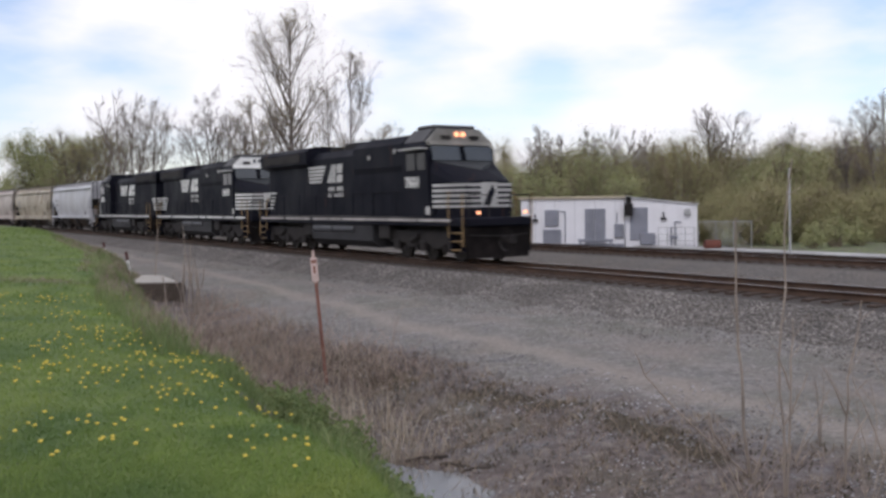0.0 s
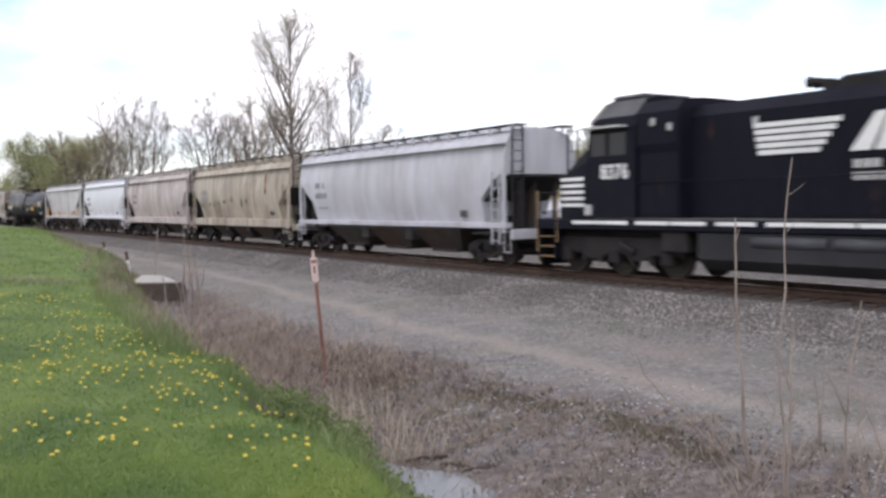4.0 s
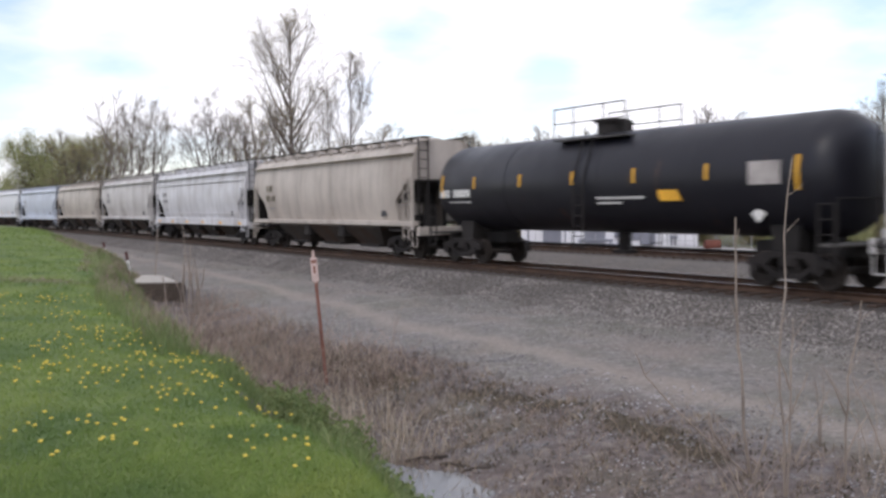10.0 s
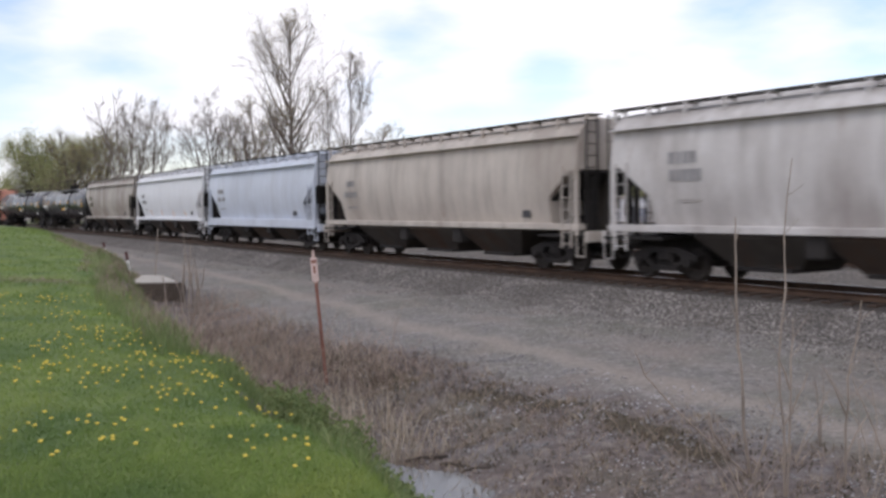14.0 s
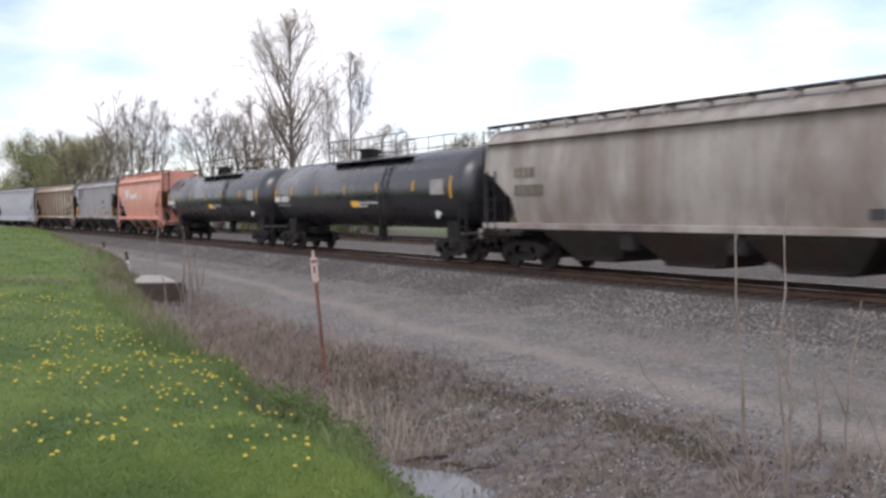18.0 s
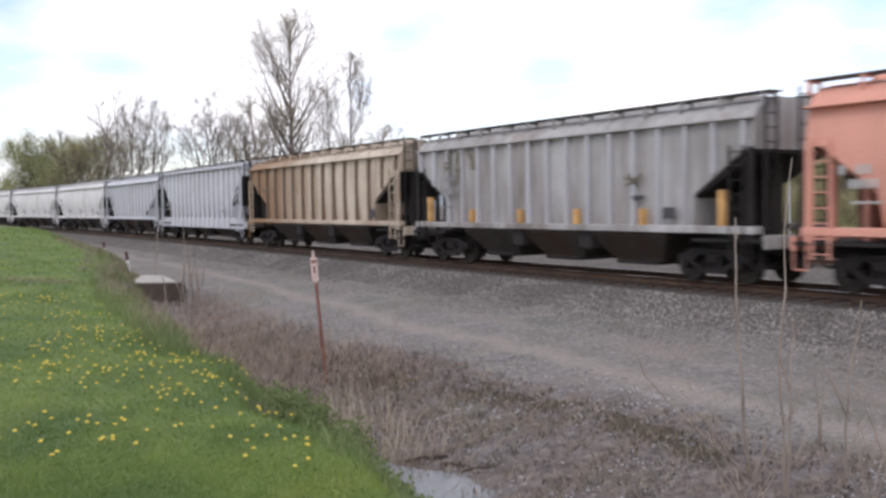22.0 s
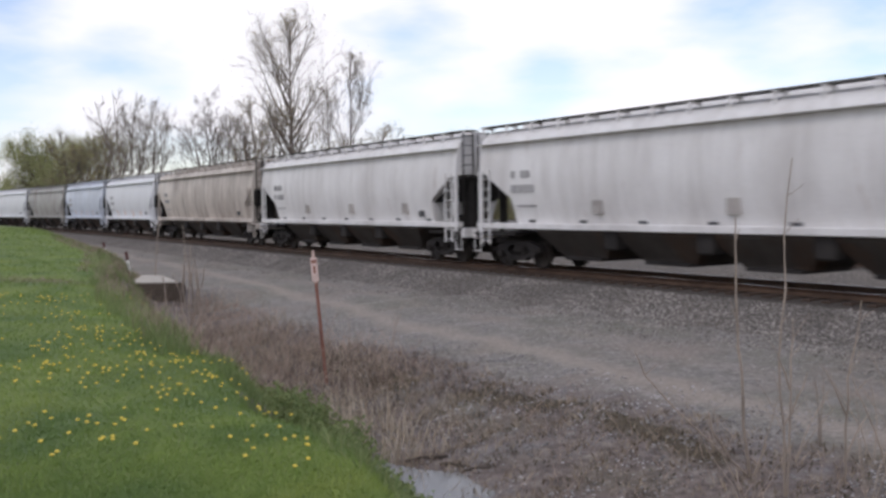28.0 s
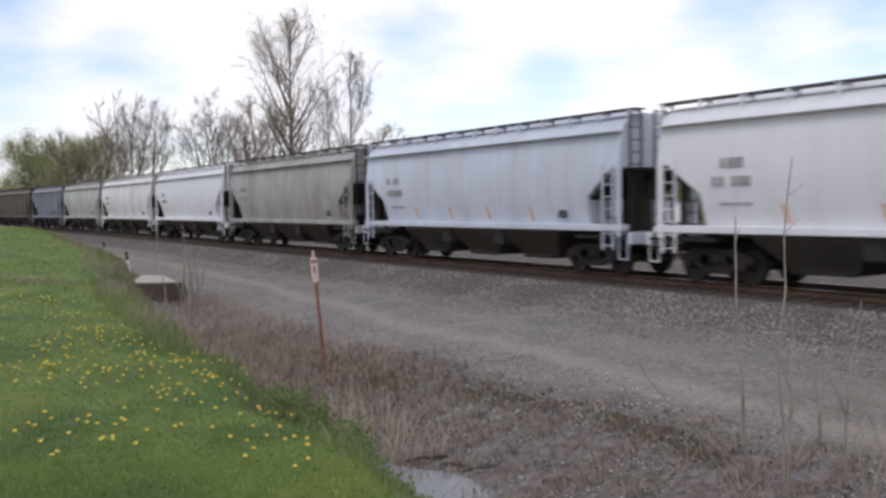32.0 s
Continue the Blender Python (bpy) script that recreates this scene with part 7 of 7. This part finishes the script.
xy, s, e = scatter(8000, -24, 17, lambda s: edge_of(s) - 1.2, lambda s: edge_of(s) + 0.45, 66, True)
blades("bank_straw", "dry straw mixed into the bank", "weeds", xy, np.interp(s, (-8, -5, 7, 10), (0.18, 0.14, 0.14, 0.24)), 0.007, "straw", 0.5, 67)
xy, s, e = scatter(5000, -26, 4, lambda s: edge_of(s) - 0.6, lambda s: edge_of(s) + 1.1, 166, True)
blades("crest_straw", "grey dead grass along the bank's crest", "weeds", xy, 0.17, 0.008, "straw", 0.6, 167)
xy, s, e = scatter(700, 7, 17, lambda s: edge_of(s) - 1.8, lambda s: edge_of(s) - 0.3, 68, True)
blades("pale_bank_straw", "pale dry straw leaning on the bank", "weeds", xy, 0.4, 0.007, "palestraw", 0.6, 69)
xy, s, e = scatter(7000, -60, -4, lambda s: edge_of(s) - 0.8, lambda s: edge_of(s) + 0.5, 16)
blades("far_bank_grass", "rough green grass on the farther bank", "grass", xy, 0.16, 0.015, "tallgrass", 0.45, 8)
xy, s, e = scatter(4200, 6, 20, lambda s: np.maximum(9.6, edge_of(s) - 4.6), lambda s: edge_of(s) - 0.7, 8)
blades("dry_weeds", "dry brown weeds in the ditch", "weeds", xy, np.interp(s, (6, 12, 15, 20), (0.3, 0.28, 0.16, 0.12)), 0.007, "straw", 0.55, 9)
xy, s, e = scatter(12000, 12, 29, 10.0, 13.6, 10, True)
blades("short_weeds", "short dry weeds on the ditch's edge", "weeds", xy, 0.11, 0.008, "straw", 0.6, 11)
xy, s, e = scatter(6000, 13, 29, 9.9, 13.8, 210, True)
blades("dark_weeds", "dark brown dead weeds beside the ditch", "weeds", xy, 0.08, 0.011, "litter", 0.8, 211)
for k, (s0, s1, e0, e1) in enumerate(((12, 17, 10.7, 11.8), (17.4, 20.3, 10.4, 11.2), (20.4, 23.8, 10.5, 11.4), (14, 20, 11.8, 12.8))):
    xy, s, e = scatter(520, s0, s1, e0, e1, 90 + k)
    blades("leaf_litter", "dark brown matted litter beside the ditch", "weeds", xy, 0.06, 0.012, "litter", 0.9, 95 + k)
xy, s, e = scatter(700, 17.0, 20.2, 12.6, 13.7, 12, True)
blades("straw_tuft", "pale straw tuft at the ditch", "weeds", xy, 0.6, 0.007, "palestraw", 0.4, 13)


def twigs(name, label, n, s0, s1, e0, e1, height, seed, material="stalk", r=0.006, clump=False):
    xy, s, e = scatter(n, s0, s1, e0, e1, seed, clump)
    gg = np.random.default_rng(seed + 1)
    z = ground_height(xy[:, 0], xy[:, 1])
    segs = []
    for (x, y), zz in zip(xy, z):
        h = height * gg.uniform(0.35, 1.2) * (0.8 + 0.45 * float(wave(x, y, 0.6, 3)))
        p = np.array([x, y, zz - 0.03])
        d = np.array([gg.normal(0, 0.55), gg.normal(0, 0.55), 1.0])
        for k in range(3):
            q = p + d * h / 3
            segs.append((*p, *q, r * (1 - 0.25 * k), r * (0.75 - 0.25 * k)))
            if k:
                t = p + np.array([gg.normal(0, 0.4), gg.normal(0, 0.4), 0.7]) * h * 0.4
                segs.append((*p, *t, r * 0.5, r * 0.25))
            p = q
            d = d + np.array([gg.normal(0, 0.2), gg.normal(0, 0.2), 0])
    v, f = tubes(segs, 3)
    mesh_from(name, v, f, M[material], "stuff", label, "weeds")


twigs("ditch_brush", "tangled purplish-brown brush in the ditch", 3400, 6.0, 17, 10.4, lambda s: edge_of(s) - 0.4, 0.55, 21, "twig", 0.007, True)
twigs("warm_brush", "pinkish dry stems leaning over the ditch", 500, 6.0, 19, 10.6, lambda s: edge_of(s) - 0.5, 0.6, 231, "palestraw", 0.005, True)
twigs("dark_brush", "dark rotting stems low in the ditch", 1500, 6.0, 18, 10.2, lambda s: edge_of(s) - 0.9, 0.32, 221, "dark_twig", 0.009, True)
twigs("headwall_brush", "tangled brown brush beside the headwall", 520, -0.8, 6.0, 8.9, lambda s: 9.9 + 0.33 * s, 0.34, 29, "twig", 0.008)
twigs("ditch_canes", "tall thin canes in the ditch", 150, 6.0, 17, 10.8, lambda s: edge_of(s) - 0.8, 1.1, 27, "twig", 0.008)
twigs("ditch_stalks", "thin dry stalks beside the ditch", 700, 13, 28, 10.4, lambda s: edge_of(s) - 1.0, 0.4, 23, "twig", 0.005)
twigs("headwall_stalks", "pale dry stalks by the headwall", 26, 0.5, 5, 9.6, 11.6, 1.1, 25, "stalk", 0.011)


def stones(name, label, xy, z, size, seed, sink=0.3, material="stone"):
    """Broken stones, eight faces each."""
    g = np.random.default_rng(seed)
    n = len(xy)
    base = np.array([[1, 0, 0], [-1, 0, 0], [0, 1, 0], [0, -1, 0], [0, 0, 1], [0, 0, -1]], float)
    f = np.array([[0, 2, 4], [2, 1, 4], [1, 3, 4], [3, 0, 4], [2, 0, 5], [1, 2, 5], [3, 1, 5], [0, 3, 5]])
    sz = size * g.uniform(0.5, 1.5, n)
    v = base[None] * g.uniform(0.6, 1.2, (n, 6, 1)) * sz[:, None, None] + g.normal(0, 0.15, (n, 6, 3)) * sz[:, None, None]
    a = g.uniform(0, 2 * np.pi, n)
    c, s = np.cos(a)[:, None], np.sin(a)[:, None]
    x, y = v[:, :, 0] * c - v[:, :, 1] * s, v[:, :, 0] * s + v[:, :, 1] * c
    v = np.stack([x + xy[:, None, 0], y + xy[:, None, 1], v[:, :, 2] * 0.75 + (z + sz * sink)[:, None]], -1)
    faces = (np.arange(n)[:, None, None] * 6 + f[None]).reshape(-1, 3)
    mesh_from(name, v.reshape(-1, 3), faces, M[material], "stuff", label, "stones")


xy, s, e = scatter(18000, -60, 29, 1.7, 3.4, 31, False, 0.4)
stones("ballast_stones", "grey broken ballast stones on the track's shoulder", xy, np.interp(e, [b[0] for b in BED], [b[1] for b in BED]), 0.036, 32)
xy, s, e = scatter(3500, -10, 24, -8.0, -1.35, 33)
stones("ballast_stones_between", "grey broken stones between the lines", xy, np.maximum(ground_height(xy[:, 0], xy[:, 1]), np.interp(e, [b[0] for b in BED], [b[1] for b in BED])), 0.03, 34)
xy, s, e = scatter(16000, 8, 29, 8.6, 13.4, 35, True)
stones("ditch_stones", "pale stones among the weeds", xy, ground_height(xy[:, 0], xy[:, 1]), 0.019, 36, material="palestone")
xy, s, e = scatter(7000, 4, 29, 3.0, 7.5, 37)
stones("lane_stones", "small loose stones on the gravel lane", xy, ground_height(xy[:, 0], xy[:, 1]), 0.012, 38, material="palestone")
xy, s, e = scatter(5500, -45, 29, 2.6, lambda s: 5.4 + 0.8 * np.sin(s * 0.9), 39, False, 0.4)
stones("shoulder_stones", "scattered stones below the track's shoulder", xy, np.maximum(ground_height(xy[:, 0], xy[:, 1]), np.interp(e, [b[0] for b in BED], [b[1] for b in BED])), 0.03, 40)


def dandelions():
    b = Build()
    b.rod((0, 0, 0), (0.005, 0, 0.085), 0.003, 4)
    stem = b.mesh("stem")
    b = Build()
    n = 10
    b.loft([[(r * math.cos(2 * math.pi * i / n), r * math.sin(2 * math.pi * i / n), z) for i in range(n)] for r, z in ((0.004, 0.08), (0.017, 0.088), (0.015, 0.097), (0.004, 0.1))])
    head_mesh = b.mesh("flower_head")
    stem.materials.append(M["grass"])
    head_mesh.materials.append(M["flower"])
    rr = random.Random(77)
    spots = [(-8.0, 17.2), (-7.3, 17.6), (-6.9, 17.0), (-6.6, 16.9), (-4.6, 11.9), (-4.6, 13.2), (-4.1, 12.1), (-3.9, 12.1), (-4.3, 10.9), (-4.5, 11.0), (-3.7, 9.9), (-3.5, 10.0), (-3.2, 9.9), (-3.2, 10.8), (-3.15, 11.1),
             (-2.7, 9.8), (-2.7, 10.4), (-2.45, 9.5), (-2.55, 10.7), (-2.2, 8.9), (-2.15, 9.8), (-4.3, 9.7), (-1.3, 7.0), (-0.95, 6.8), (-1.45, 7.2), (-1.5, 8.4), (-2.8, 7.1), (-2.35, 6.9), (-5.2, 14.2), (-5.9, 14.6), (-2.5, 9.4), (-8.6, 17.8), (-4.9, 12.6), (-6.2, 18.5), (-7.6, 15.2)]
    for x, y in spots:
        for i in range(rr.randint(6, 13)):
            px, py = x - 0.2 + rr.gauss(0, 0.3), y + rr.gauss(0, 0.55)
            ob = tagged(new("dandelion"), "yellow dandelion flower in the lawn", "flower", "dandelions in the lawn")
            ob.matrix_local = pose(px, py, ground_z(px, py), rr.uniform(-12, 12), rr.uniform(-12, 12), rr.uniform(0, 360))
            for nm, m in (("stem", stem), ("flower_head", head_mesh)):
                c = new(nm, m)
                c.parent = ob


dandelions()


motions()
